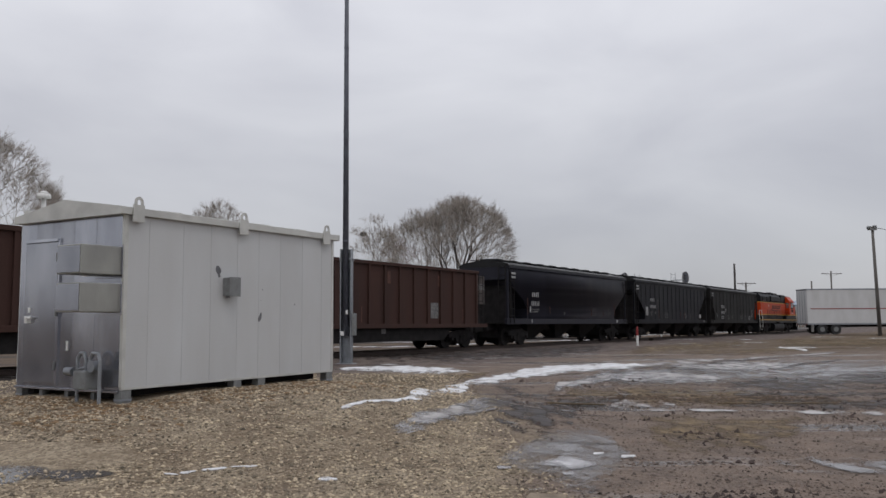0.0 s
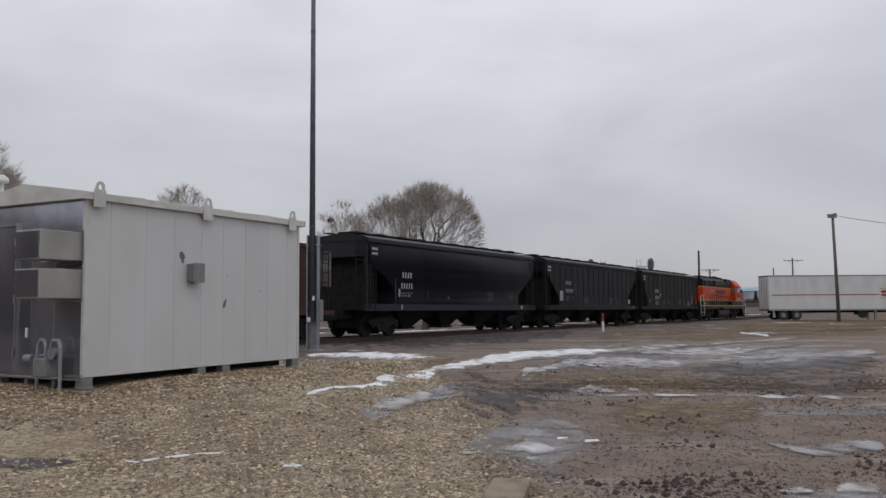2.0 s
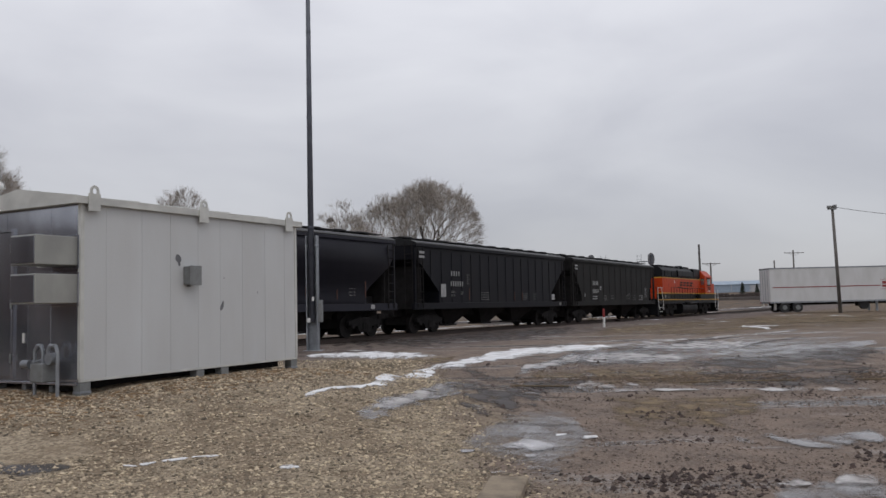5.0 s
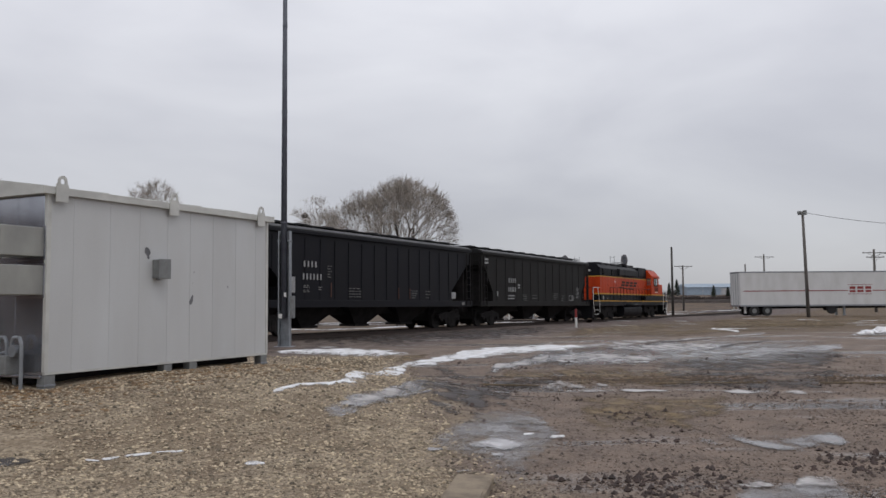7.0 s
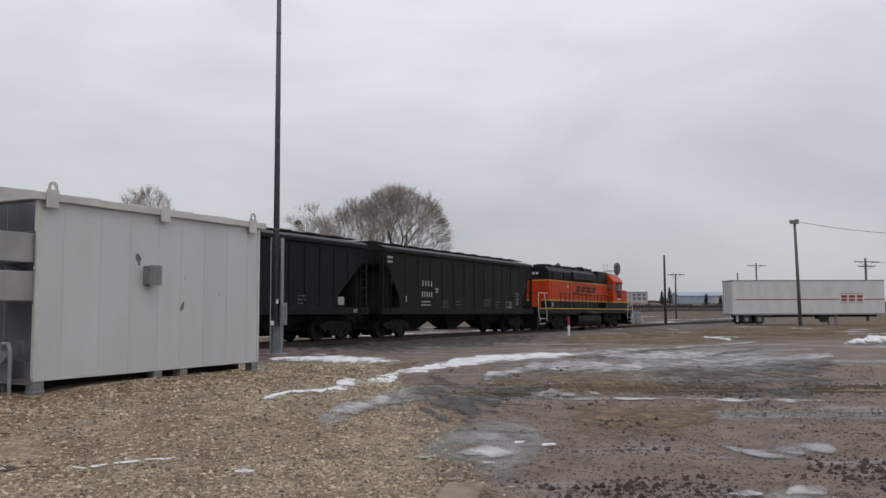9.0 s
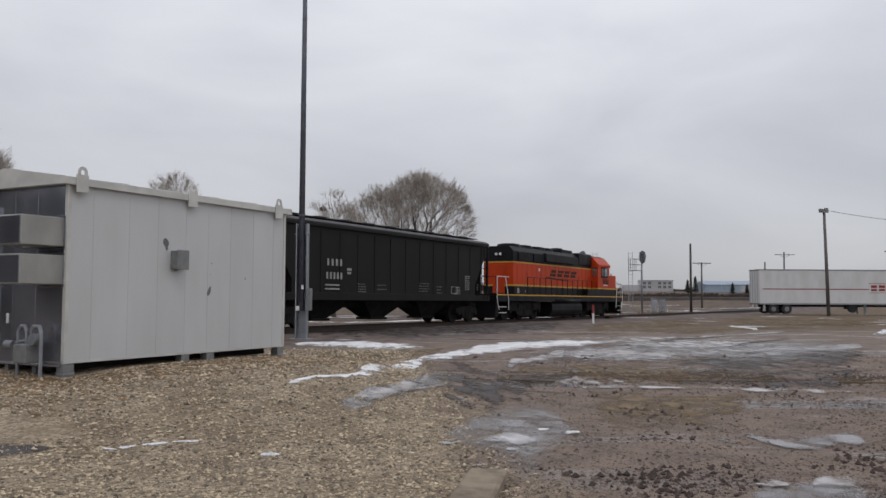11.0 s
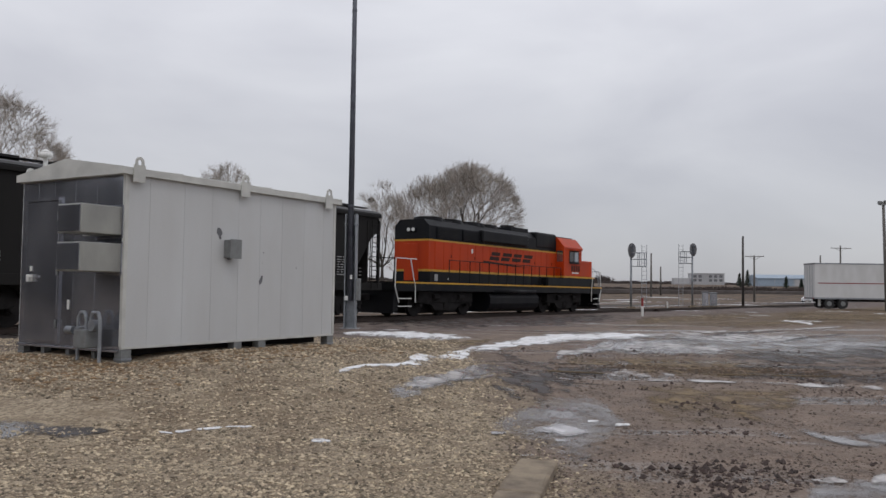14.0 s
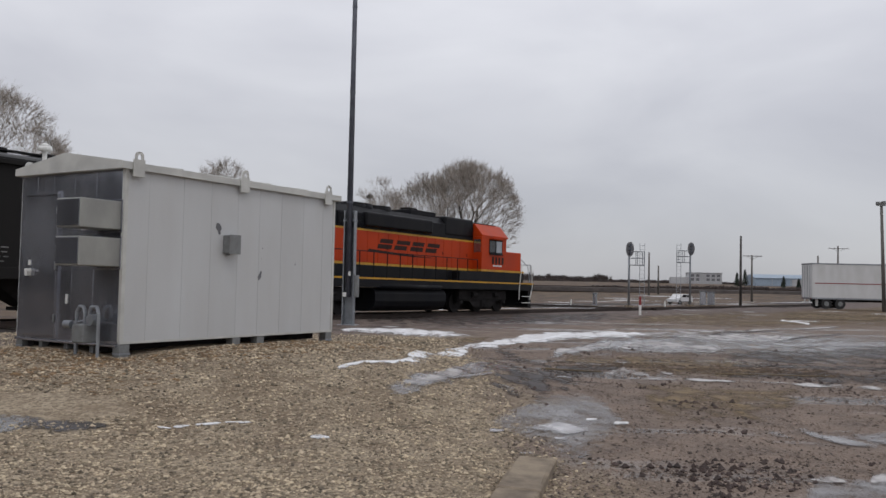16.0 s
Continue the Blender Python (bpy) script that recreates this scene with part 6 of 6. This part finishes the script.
# ---- the parked trailer ----
def box_trailer():
    """x along the trailer from its rear doors, -y the near side, z up from the ground."""
    x, y = 36.7, 84.0
    tr = thing("box_trailer", "white box trailer with a thin red stripe, parked on the grass", "trailer", pose(x, y, height(x, y) + 0.06, 0, 0, -2.0))
    L, W, z0, z1 = 16.0, 1.3, 1.04, 4.50
    part("body", box(B(), 0, L, -W, W, z0, z1, 0.02), TRAILER_WHITE, tr)
    part("roof_rail", box(B(), -0.01, L + 0.01, -W - 0.02, W + 0.02, z1 - 0.10, z1 + 0.03, 0.01), GALV, tr)
    part("bottom_rail", box(B(), -0.01, L + 0.01, -W - 0.02, W + 0.02, z0 - 0.10, z0 + 0.06, 0.01), GALV, tr)
    for i in range(9):
        px = 0.35 + i * (L - 0.5) / 8
        part("panel_joint", box(B(), px - 0.012, px + 0.012, -W - 0.007, -W + 0.002, z0 + 0.07, z1 - 0.11), TRAILER_WHITE, tr)
    part("stripe", box(B(), 0.3, L, -W - 0.012, -W - 0.008, 2.48, 2.57), RED, tr, "thin red stripe")
    logo = part("name_panel", box(B(), 11.2, 13.8, -W - 0.018, -W - 0.0135, 2.15, 3.15), TRAILER_WHITE, tr, "red-lined name panel")
    for a, b, c, d in ((11.2, 13.8, 3.11, 3.15), (11.2, 13.8, 2.15, 2.19), (11.4, 12.0, 2.68, 2.95), (11.4, 12.0, 2.35, 2.58), (12.2, 12.85, 2.68, 2.95), (12.2, 12.85, 2.35, 2.58), (13.05, 13.65, 2.68, 2.95), (13.05, 13.65, 2.35, 2.58)):
        part("name_shape", box(B(), a, b, -W - 0.024, -W - 0.019, c, d), RED, logo)
    # rear doors and frame
    for y0, y1 in ((-W + 0.06, -0.02), (0.02, W - 0.06)):
        d = part("rear_door", box(B(), -0.05, -0.005, y0, y1, z0 + 0.05, z1 - 0.14, 0.01), TRAILER_WHITE, tr, "scuffed white rear door")
        for k in (0.3, 0.8):
            part("lock_rod", tube(B(), (-0.075, y0 + k * (y1 - y0), z0 + 0.1), (-0.075, y0 + k * (y1 - y0), z1 - 0.2), 0.02, n=6), GALV, d)
    bm = box(B(), -0.06, 0.0, -W, W, z1 - 0.13, z1 + 0.02)
    part("door_header", bm, SCUFF, tr)
    bm = box(B(), -0.06, 0.0, -W, W, z0 - 0.1, z0 + 0.04)
    part("rear_frame", bm, SCUFF, tr)
    for yy in (-1.1, 1.1):
        part("tail_lamp", box(B(), -0.08, -0.06, yy - 0.12, yy + 0.12, z0 - 0.07, z0 + 0.0), RED, tr)
    bm = box(B(), -0.02, 0.06, -1.2, 1.2, 0.55, 0.65)
    box(bm, -0.02, 0.06, -0.6, -0.5, 0.65, z0)
    box(bm, -0.02, 0.06, 0.5, 0.6, 0.65, z0)
    part("bumper", bm, SIGN_WHITE, tr)
    part("mud_flap", box(B(), 0.55, 0.57, -1.25, -0.65, 0.25, z0 - 0.1), SIGN_WHITE, tr)
    # axles, landing gear, chassis
    part("chassis", box(B(), 0.5, L - 0.4, -0.5, 0.5, z0 - 0.32, z0 - 0.10), UNDER, tr)
    for ax in (1.4, 2.75):
        for yy in (-1.02, 1.02):
            w = part("wheel", tube(B(), (ax, yy - 0.28, 0.5), (ax, yy + 0.28, 0.5), 0.5, n=24), DARK_RUBBER, tr)
            part("rim", tube(B(), (ax, yy - 0.295, 0.5), (ax, yy - 0.28, 0.5), 0.24, n=18), GREY_BOX, w)
        part("axle", tube(B(), (ax, -1.0, 0.5), (ax, 1.0, 0.5), 0.07), UNDER, tr)
    for yy in (-0.8, 0.8):
        part("landing_leg", box(B(), 10.9, 11.1, yy - 0.08, yy + 0.08, 0.05, z0 - 0.1), GALV, tr)
        part("landing_foot", box(B(), 10.85, 11.15, yy - 0.14, yy + 0.14, 0.0, 0.045), GALV, tr)
    part("spare_wheel", tube(B(), (9.6, -1.1, 0.62), (9.6, -0.8, 0.62), 0.46, n=24), DARK_RUBBER, tr)
    part("tool_box", box(B(), 8.9, 9.1, -1.2, -0.6, 0.5, z0 - 0.1), UNDER, tr)


box_trailer()


# ---- poles and wires ----
def utility_pole(label, x, y, h, r, arms=(), lean=(0.0, 0.0), wood=None, cap=False):
    po = thing("utility_pole", label, "utility pole", pose(x, y, height(x, y) - 0.1), group="utility poles")
    wood = wood or POLE_WOOD
    part("shaft", tube(B(), (0, 0, 0), (lean[0], lean[1], h), r, r * 0.68, 14), wood, po, "", True)
    for z, w in arms:
        f = z / h
        arm = part("crossarm", box(B(), lean[0] * f - w / 2, lean[0] * f + w / 2, -r - 0.12, -r, z - 0.06, z + 0.06, 0.01), wood, po)
        for k in (-0.45, -0.2, 0.2, 0.45):
            part("insulator", tube(B(), (lean[0] * f + k * w, -r - 0.06, z + 0.06), (lean[0] * f + k * w, -r - 0.06, z + 0.22), 0.05, 0.03, 8), GREY_BOX, arm)
        for s in (-1, 1):
            part("brace", tube(B(), (lean[0] * f, -r - 0.02, z - 0.6), (lean[0] * f + s * w * 0.3, -r - 0.06, z - 0.06), 0.03, n=6), wood, arm)
    if cap:
        part("lamp_arm", box(B(), lean[0] - 0.5, lean[0] + 0.35, -0.2, 0.0, h - 0.35, h - 0.22), GREY_BOX, po)
        part("lamp", box(B(), lean[0] - 0.55, lean[0] - 0.25, -0.28, 0.02, h - 0.22, h + 0.02, 0.03), GREY_BOX, po)
        part("pole_cap", box(B(), lean[0] + 0.05, lean[0] + 0.35, -0.2, 0.1, h - 0.2, h + 0.1, 0.02), GREY_BOX, po)
    return po


utility_pole("weathered leaning wooden pole with a lamp bracket, beside the trailer", 41.3, 78.0, 10.4, 0.18, lean=(-0.25, 0.0), cap=True)
utility_pole("dark creosoted bare pole beside the track", 35.9, 100.5, 8.6, 0.17, wood=DARK_WOOD)
utility_pole("far wooden pole with one crossarm", 55.6, 150.0, 8.5, 0.20, arms=((8.3, 3.4),))
utility_pole("far wooden pole with crossarms behind the trailer", 84.4, 178.0, 11.2, 0.22, arms=((10.6, 4.4),))
utility_pole("short far wooden pole behind the trailer", 67.5, 150.0, 8.5, 0.18)
utility_pole("far wooden pole with two crossarms behind the trailer", 79.0, 128.0, 10.2, 0.24, arms=((9.6, 4.2), (8.9, 3.0)))
utility_pole("slim far pole in the field", 42.0, 170.0, 9.0, 0.22)
utility_pole("slim far pole in the field", 46.0, 178.0, 6.2, 0.22)


def wires():
    for a, b, sag in (((41.05, 77.9, 10.1), (70.0, 82.0, 10.4), 1.2), ((79.0, 127.8, 9.0), (150.0, 120.0, 13.0), 2.2)):
        a, b = Vector(a), Vector(b)
        pts = [a.lerp(b, k / 16) - Vector((0, 0, sag * 4 * (k / 16) * (1 - k / 16))) for k in range(17)]
        solid("overhead_wire", pipe(B(), pts, 0.022, 4), WIRE, "thin sagging overhead wire", "wire", group="overhead wires")


wires()


# ---- railway signals, cabinets and markers beyond the track ----
def signal(x, y, h, side):
    sg = thing("railway_signal", "silver mast signal with a round dark head and a platform", "railway signal", pose(x, y, height(x, y) - 0.05), group="railway signals")
    part("mast", tube(B(), (0, 0, 0), (0, 0, h), 0.11, 0.09, 12), GALV, sg, "", True)
    part("foundation", box(B(), -0.35, 0.35, -0.35, 0.35, -0.1, 0.25, 0.02), CONCRETE, sg)
    bm = B()
    n = 24
    out = []
    for yy in (-0.34, -0.28):
        out.append([bm.verts.new((0.36 * math.cos(k * math.tau / n), yy, h - 0.1 + (0.62 if math.sin(k * math.tau / n) > 0 else 0.75) * math.sin(k * math.tau / n))) for k in range(n)])
    bm.faces.new(out[0])
    bm.faces.new(out[1][::-1])
    for k in range(n):
        bm.faces.new((out[0][k], out[1][k], out[1][(k + 1) % n], out[0][(k + 1) % n]))
    head = part("signal_head", bm, SCUFF, sg, "dark oval signal background")
    for z in (0.3, -0.05, -0.4):
        part("hood", tube(B(), (0, -0.52, h - 0.1 + z), (0, -0.345, h - 0.1 + z), 0.12, n=14), MAST, head)
    part("lamp_case", box(B(), -0.22, 0.22, -0.27, 0.10, h - 0.6, h + 0.4, 0.03), GALV, sg)
    bm = box(B(), min(0, side * 1.3), max(0, side * 1.3), -0.35, 0.35, h - 1.62, h - 1.56)
    part("platform", bm, GALV, sg)
    for yy in (-0.34, 0.34):
        bm = B()
        for z in (h - 0.95, h - 0.35):
            pipe(bm, [(side * 0.1, yy, z), (side * 1.3, yy, z)], 0.035)
        for xx in (0.7, 1.3):
            pipe(bm, [(side * xx, yy, h - 1.56), (side * xx, yy, h - 0.35)], 0.035)
        part("guard_rail", bm, GALV, sg)
    ladder(sg, side * 1.2, 0.0, 0.1, h + 0.4, 0.45, "x", GALV)
    return sg


signal(16.95, 76.0, 5.5, 1)
signal(25.8, 87.0, 6.2, -1)


def cabinet(x, y, w, h):
    cb = thing("relay_cabinet", "silver trackside relay cabinet on a concrete pad", "cabinet", pose(x, y, height(x, y), 0, 0, -15), group="relay cabinets")
    part("pad", box(B(), -w / 2 - 0.1, w / 2 + 0.1, -0.5, 0.5, -0.1, 0.15), CONCRETE, cb)
    part("body", box(B(), -w / 2, w / 2, -0.4, 0.4, 0.15, h, 0.02), GALV, cb)
    part("roof", box(B(), -w / 2 - 0.06, w / 2 + 0.06, -0.46, 0.46, h, h + 0.07, 0.02), GALV, cb)
    d = part("door", box(B(), -w / 2 + 0.05, w / 2 - 0.05, -0.42, -0.4, 0.25, h - 0.08, 0.01), STEEL, cb)
    part("handle", box(B(), 0.1, 0.16, -0.46, -0.42, h * 0.5, h * 0.5 + 0.14), SCUFF, d)


cabinet(27.6, 88.5, 0.6, 1.6)
cabinet(28.8, 89.5, 0.7, 1.5)
cabinet(14.6, 80.0, 0.35, 1.3)


def marker(x, y, h, red):
    mk = thing("marker_post", "white marker post with a red top" if red else "short white marker post", "marker post", pose(x, y, height(x, y) - 0.05), group="marker posts")
    part("post", tube(B(), (0, 0, 0), (0, 0, h * (0.58 if red else 1)), 0.075, 0.07, 12), SIGN_WHITE, mk)
    if red:
        part("top", tube(B(), (0, 0, h * 0.58), (0, 0, h), 0.07, 0.065, 12), RED, mk, "red upper part")
        part("cap", tube(B(), (0, 0, h), (0, 0, h + 0.03), 0.07, 0.02, 12), RED, mk)


marker(11.2, 47.3, 1.08, True)
marker(20.8, 78.0, 0.7, False)
marker(14.8, 96.0, 0.8, False)


def car_at(t):
    """The white car comes down the far road at an even speed."""
    a = 14.5 - t
    return 56.5 + a * (15.6 if a > 0 else 14.8), 140.0 + a * 13.0


def far_road():
    bm = B()
    rows = []
    for k in range(90):
        x, y = car_at(20 - k * 0.25)
        d = Vector((-13.0, 15.4, 0)).normalized() * 3.4
        rows.append([bm.verts.new((x + d.x * f, y + d.y * f, height(x + d.x * f, y + d.y * f) + 0.03)) for f in (-1, 0, 1)])
    for a, b in zip(rows, rows[1:]):
        for i in range(2):
            bm.faces.new((a[i], a[i + 1], b[i + 1], b[i]))
    solid("road_far", bm, BALLAST, "narrow dark road across the field", "road", kind="structure")


far_road()


def white_car():
    """x forward, z up from the road."""
    car = thing("white_car", "small white hatchback driving on the far road", "car")
    body = [(-1.95, 0.32), (2.0, 0.32), (2.05, 0.72), (1.15, 0.92), (0.55, 1.44), (-1.3, 1.48), (-1.85, 1.0), (-2.0, 0.9)]
    part("body", prism(B(), body, -0.85, 0.85), CAR_WHITE, car)
    for y0, y1 in ((-0.857, -0.851), (0.851, 0.857)):
        for a, b in ((-1.25, -0.45), (-0.35, 0.5)):
            part("window", prism(B(), [(a - 0.25 * (a < -1), 1.0), (b + 0.35 * (b > 0.4), 1.0), (b, 1.38), (a, 1.38)], y0, y1), GLASS, car)
        part("sill_trim", box(B(), -1.2, 1.2, y0, y1, 0.34, 0.42), DARK_RUBBER, car)
    for yy in (-0.6, 0.6):
        part("headlight", box(B(), 2.0, 2.06, yy - 0.17, yy + 0.17, 0.62, 0.74), LAMP_GLASS, car)
    for ax in (-1.25, 1.3):
        for yy in (-0.78, 0.78):
            w = part("wheel", tube(B(), (ax, yy - 0.1, 0.32), (ax, yy + 0.1, 0.32), 0.32, n=20), DARK_RUBBER, car)
            for e in (-0.11, 0.1):
                part("rim", tube(B(), (ax, yy + e, 0.32), (ax, yy + e + 0.01, 0.32), 0.2, n=14), GALV, w)
    return car


CAR = white_car()


# ---- far buildings, conifers and scrub on the skyline ----
def far_buildings():
    x, y = 118.0, 262.0
    z = height(x, y) - 0.3
    hall = thing("industrial_hall", "long pale blue metal hall far off", "building", pose(x, y, z, 0, 0, -6))
    part("wall", box(B(), -19, 36, 0, 14, 0, 2.7), BLUE_WALL, hall)
    part("roof", profile(B(), [(-0.3, 2.7), (14.3, 2.7), (7, 4.0)], -19.3, 36.3), BLUE_WALL, hall)
    for i in range(9):
        part("wall_rib", box(B(), -14 + i * 5.6, -13.9 + i * 5.6, -0.06, -0.005, 0, 2.7), PALE_WALL, hall)
    part("hall_door", box(B(), -8, -4.4, -0.08, -0.01, 0, 2.4), PALE_WALL, hall)
    x, y = 98.2, 300.0
    pl = thing("grain_plant", "pale industrial block with rows of dark openings", "building", pose(x, y, height(x, y) - 0.3, 0, 0, -10))
    part("wall", box(B(), -9.5, 2.2, 0, 9, 0, 4.2), PALE_WALL, pl)
    part("annex", box(B(), -15.5, -9.55, 0.5, 8, 0, 2.6), PALE_WALL, pl)
    part("roof", box(B(), -9.7, 2.4, -0.2, 9.2, 4.2, 4.4), PALE_WALL, pl)
    for r in range(2):
        for k in range(6):
            if k != 2:
                part("opening", box(B(), -8.6 + k * 1.8, -7.5 + k * 1.8, -0.05, -0.005, 1.4 + r * 1.4, 2.3 + r * 1.4), SCUFF, pl)


far_buildings()


def conifer(x, y, h, seed):
    rng = random.Random(seed)
    tree = thing("conifer", "small dark conifer in front of the far hall", "tree", pose(x, y, height(x, y) - 0.1), group="far conifers")
    part("trunk", tube(B(), (0, 0, 0), (0, 0, h * 0.9), 0.12, 0.03, 8), BARK, tree)
    bm = B()
    for i in range(420):
        f = rng.random() ** 0.8
        z = h * (0.08 + 0.92 * f)
        r = h * 0.24 * (1 - f) * rng.uniform(0.5, 1.1) + 0.05
        a = rng.uniform(0, math.tau)
        c = Vector((r * math.cos(a), r * math.sin(a), z))
        d = Vector((math.cos(a), math.sin(a), -0.35)) * rng.uniform(0.25, 0.5)
        s = Vector((-math.sin(a), math.cos(a), 0)) * rng.uniform(0.08, 0.2)
        bm.faces.new([bm.verts.new(v) for v in (c - s, c + d, c + s, c - d * 0.6 + Vector((0, 0, 0.15)))])
    part("needles", bm, CONIFER, tree)


for i, (x, y, h) in enumerate(((92.0, 225.0, 3.4), (96.5, 226.0, 2.8), (101.0, 224.0, 3.6), (87.0, 240.0, 5.2), (84.0, 238.0, 4.2), (107.0, 226.0, 2.6))):
    conifer(x, y, h, i)


def scrub(name, label, seed, x0, x1, y0, h, count):
    """A far hedge line of bare bushes: crossed sprays of thin stems, uneven along its top."""
    rng = random.Random(seed)
    vs, fs = [], []
    for i in range(count):
        f = rng.random()
        x = x0 + (x1 - x0) * f
        y = y0 + rng.uniform(-6, 6)
        k = max(0.45, 0.75 + 0.4 * noise.noise((x * 0.05, seed, 0)) + 0.5 * noise.noise((x * 0.3, seed, 4)))
        z = height(x, y) - 0.2
        for j in range(7):
            a, ln = rng.gauss(0, 0.5), h * k * rng.uniform(0.5, 1.1)
            w = rng.uniform(0.10, 0.3)
            dx, dz = math.sin(a) * ln, math.cos(a) * ln
            o = rng.uniform(-0.8, 0.8)
            n0 = len(vs)
            vs += [(x + o - w, y, z), (x + o + w, y, z), (x + o + dx + w * 0.3, y + rng.uniform(-0.5, 0.5), z + dz), (x + o + dx - w * 0.3, y, z + dz)]
            fs.append((n0, n0 + 1, n0 + 2, n0 + 3))
    me = bpy.data.meshes.new(name)
    me.from_pydata(vs, [], fs)
    me.materials.append(SCRUB)
    tagged(new(name, me), label, "bushes", kind="stuff")


scrub("far_scrub", "bare scrub along the far field edge", 3, -60, 330, 330, 1.5, 5200)
scrub("far_woods", "thin bare woodland on the skyline", 9, 20, 110, 560, 5.5, 900)
scrub("far_scrub", "dark bushes by the far line", 14, 40, 105, 215, 1.1, 420)


def dry_grass():
    """Tufts of dead grass along the track verge and round the trailer."""
    rng = np.random.default_rng(12)
    vs, fs = [], []
    for i in range(6000):
        if i % 3:
            x, y = rng.uniform(14, 60), rng.uniform(50, 86)
        else:
            s, q = rng.uniform(10, 130), rng.uniform(26.5, 40)
            x, y = 0.555 * s - 0.832 * q, 0.832 * s + 0.555 * q
        q = -0.832 * x + 0.555 * y
        if 18.5 < q < 26 or noise.noise((x * 0.25, y * 0.25, 2)) < 0.02:
            continue
        z = height(x, y) - 0.02
        for k in range(3):
            a, h, w = rng.uniform(0, math.tau), rng.uniform(0.02, 0.07), rng.uniform(0.02, 0.05)
            n0 = len(vs)
            vs += [(x - w, y, z), (x + w, y, z), (x + 0.5 * h * math.cos(a), y + 0.5 * h * math.sin(a), z + h)]
            fs.append((n0, n0 + 1, n0 + 2))
    me = bpy.data.meshes.new("dry_grass")
    me.from_pydata(vs, [], fs)
    me.materials.append(GRASS)
    tagged(new("dry_grass", me), "tufts of dead tan grass on the verges", "grass", kind="stuff")


dry_grass()


# ---- motion: the locomotive pushes its cars away to the far end of the yard ----
TRAVEL = [(0, 115.29), (0.5, 113.02), (1, 110.65), (1.5, 108.23), (2, 105.82), (2.5, 103.35), (3, 100.88), (3.5, 98.42), (6, 86.58), (6.5, 84.21), (7, 81.9), (7.5, 79.53), (8, 77.22), (8.5, 74.9), (9, 72.57), (11.5, 60.76), (12, 58.45), (12.5, 56.15), (13, 53.88), (13.5, 51.63), (14, 49.41), (14.5, 47.11), (15, 44.86), (15.5, 42.61), (16, 40.39)]


def travel(t):
    return float(np.interp(t, [a for a, b in TRAVEL], [b for a, b in TRAVEL]))


def motions():
    for ob, off in MOVERS:
        walk(ob, [(t, TRACK @ Matrix.Translation((s + off, 0, 0))) for t, s in TRAVEL])
    rows = []
    for k in range(33):
        x, y = car_at(k * 0.5)
        rows.append((k * 0.5, pose(x, y, height(x, y) + 0.03, 0, 0, 220)))
    walk(CAR, rows)
    times = [k * 4 / FPS for k in range(int(16 * FPS / 4) + 1)]
    for ob, x, r in WHEELSETS:
        walk(ob, [(t, Matrix.Translation((x, 0, r)) @ Matrix.Rotation(((travel(t) - 40.39) / r) % math.tau, 4, "Y")) for t in times])


motions()
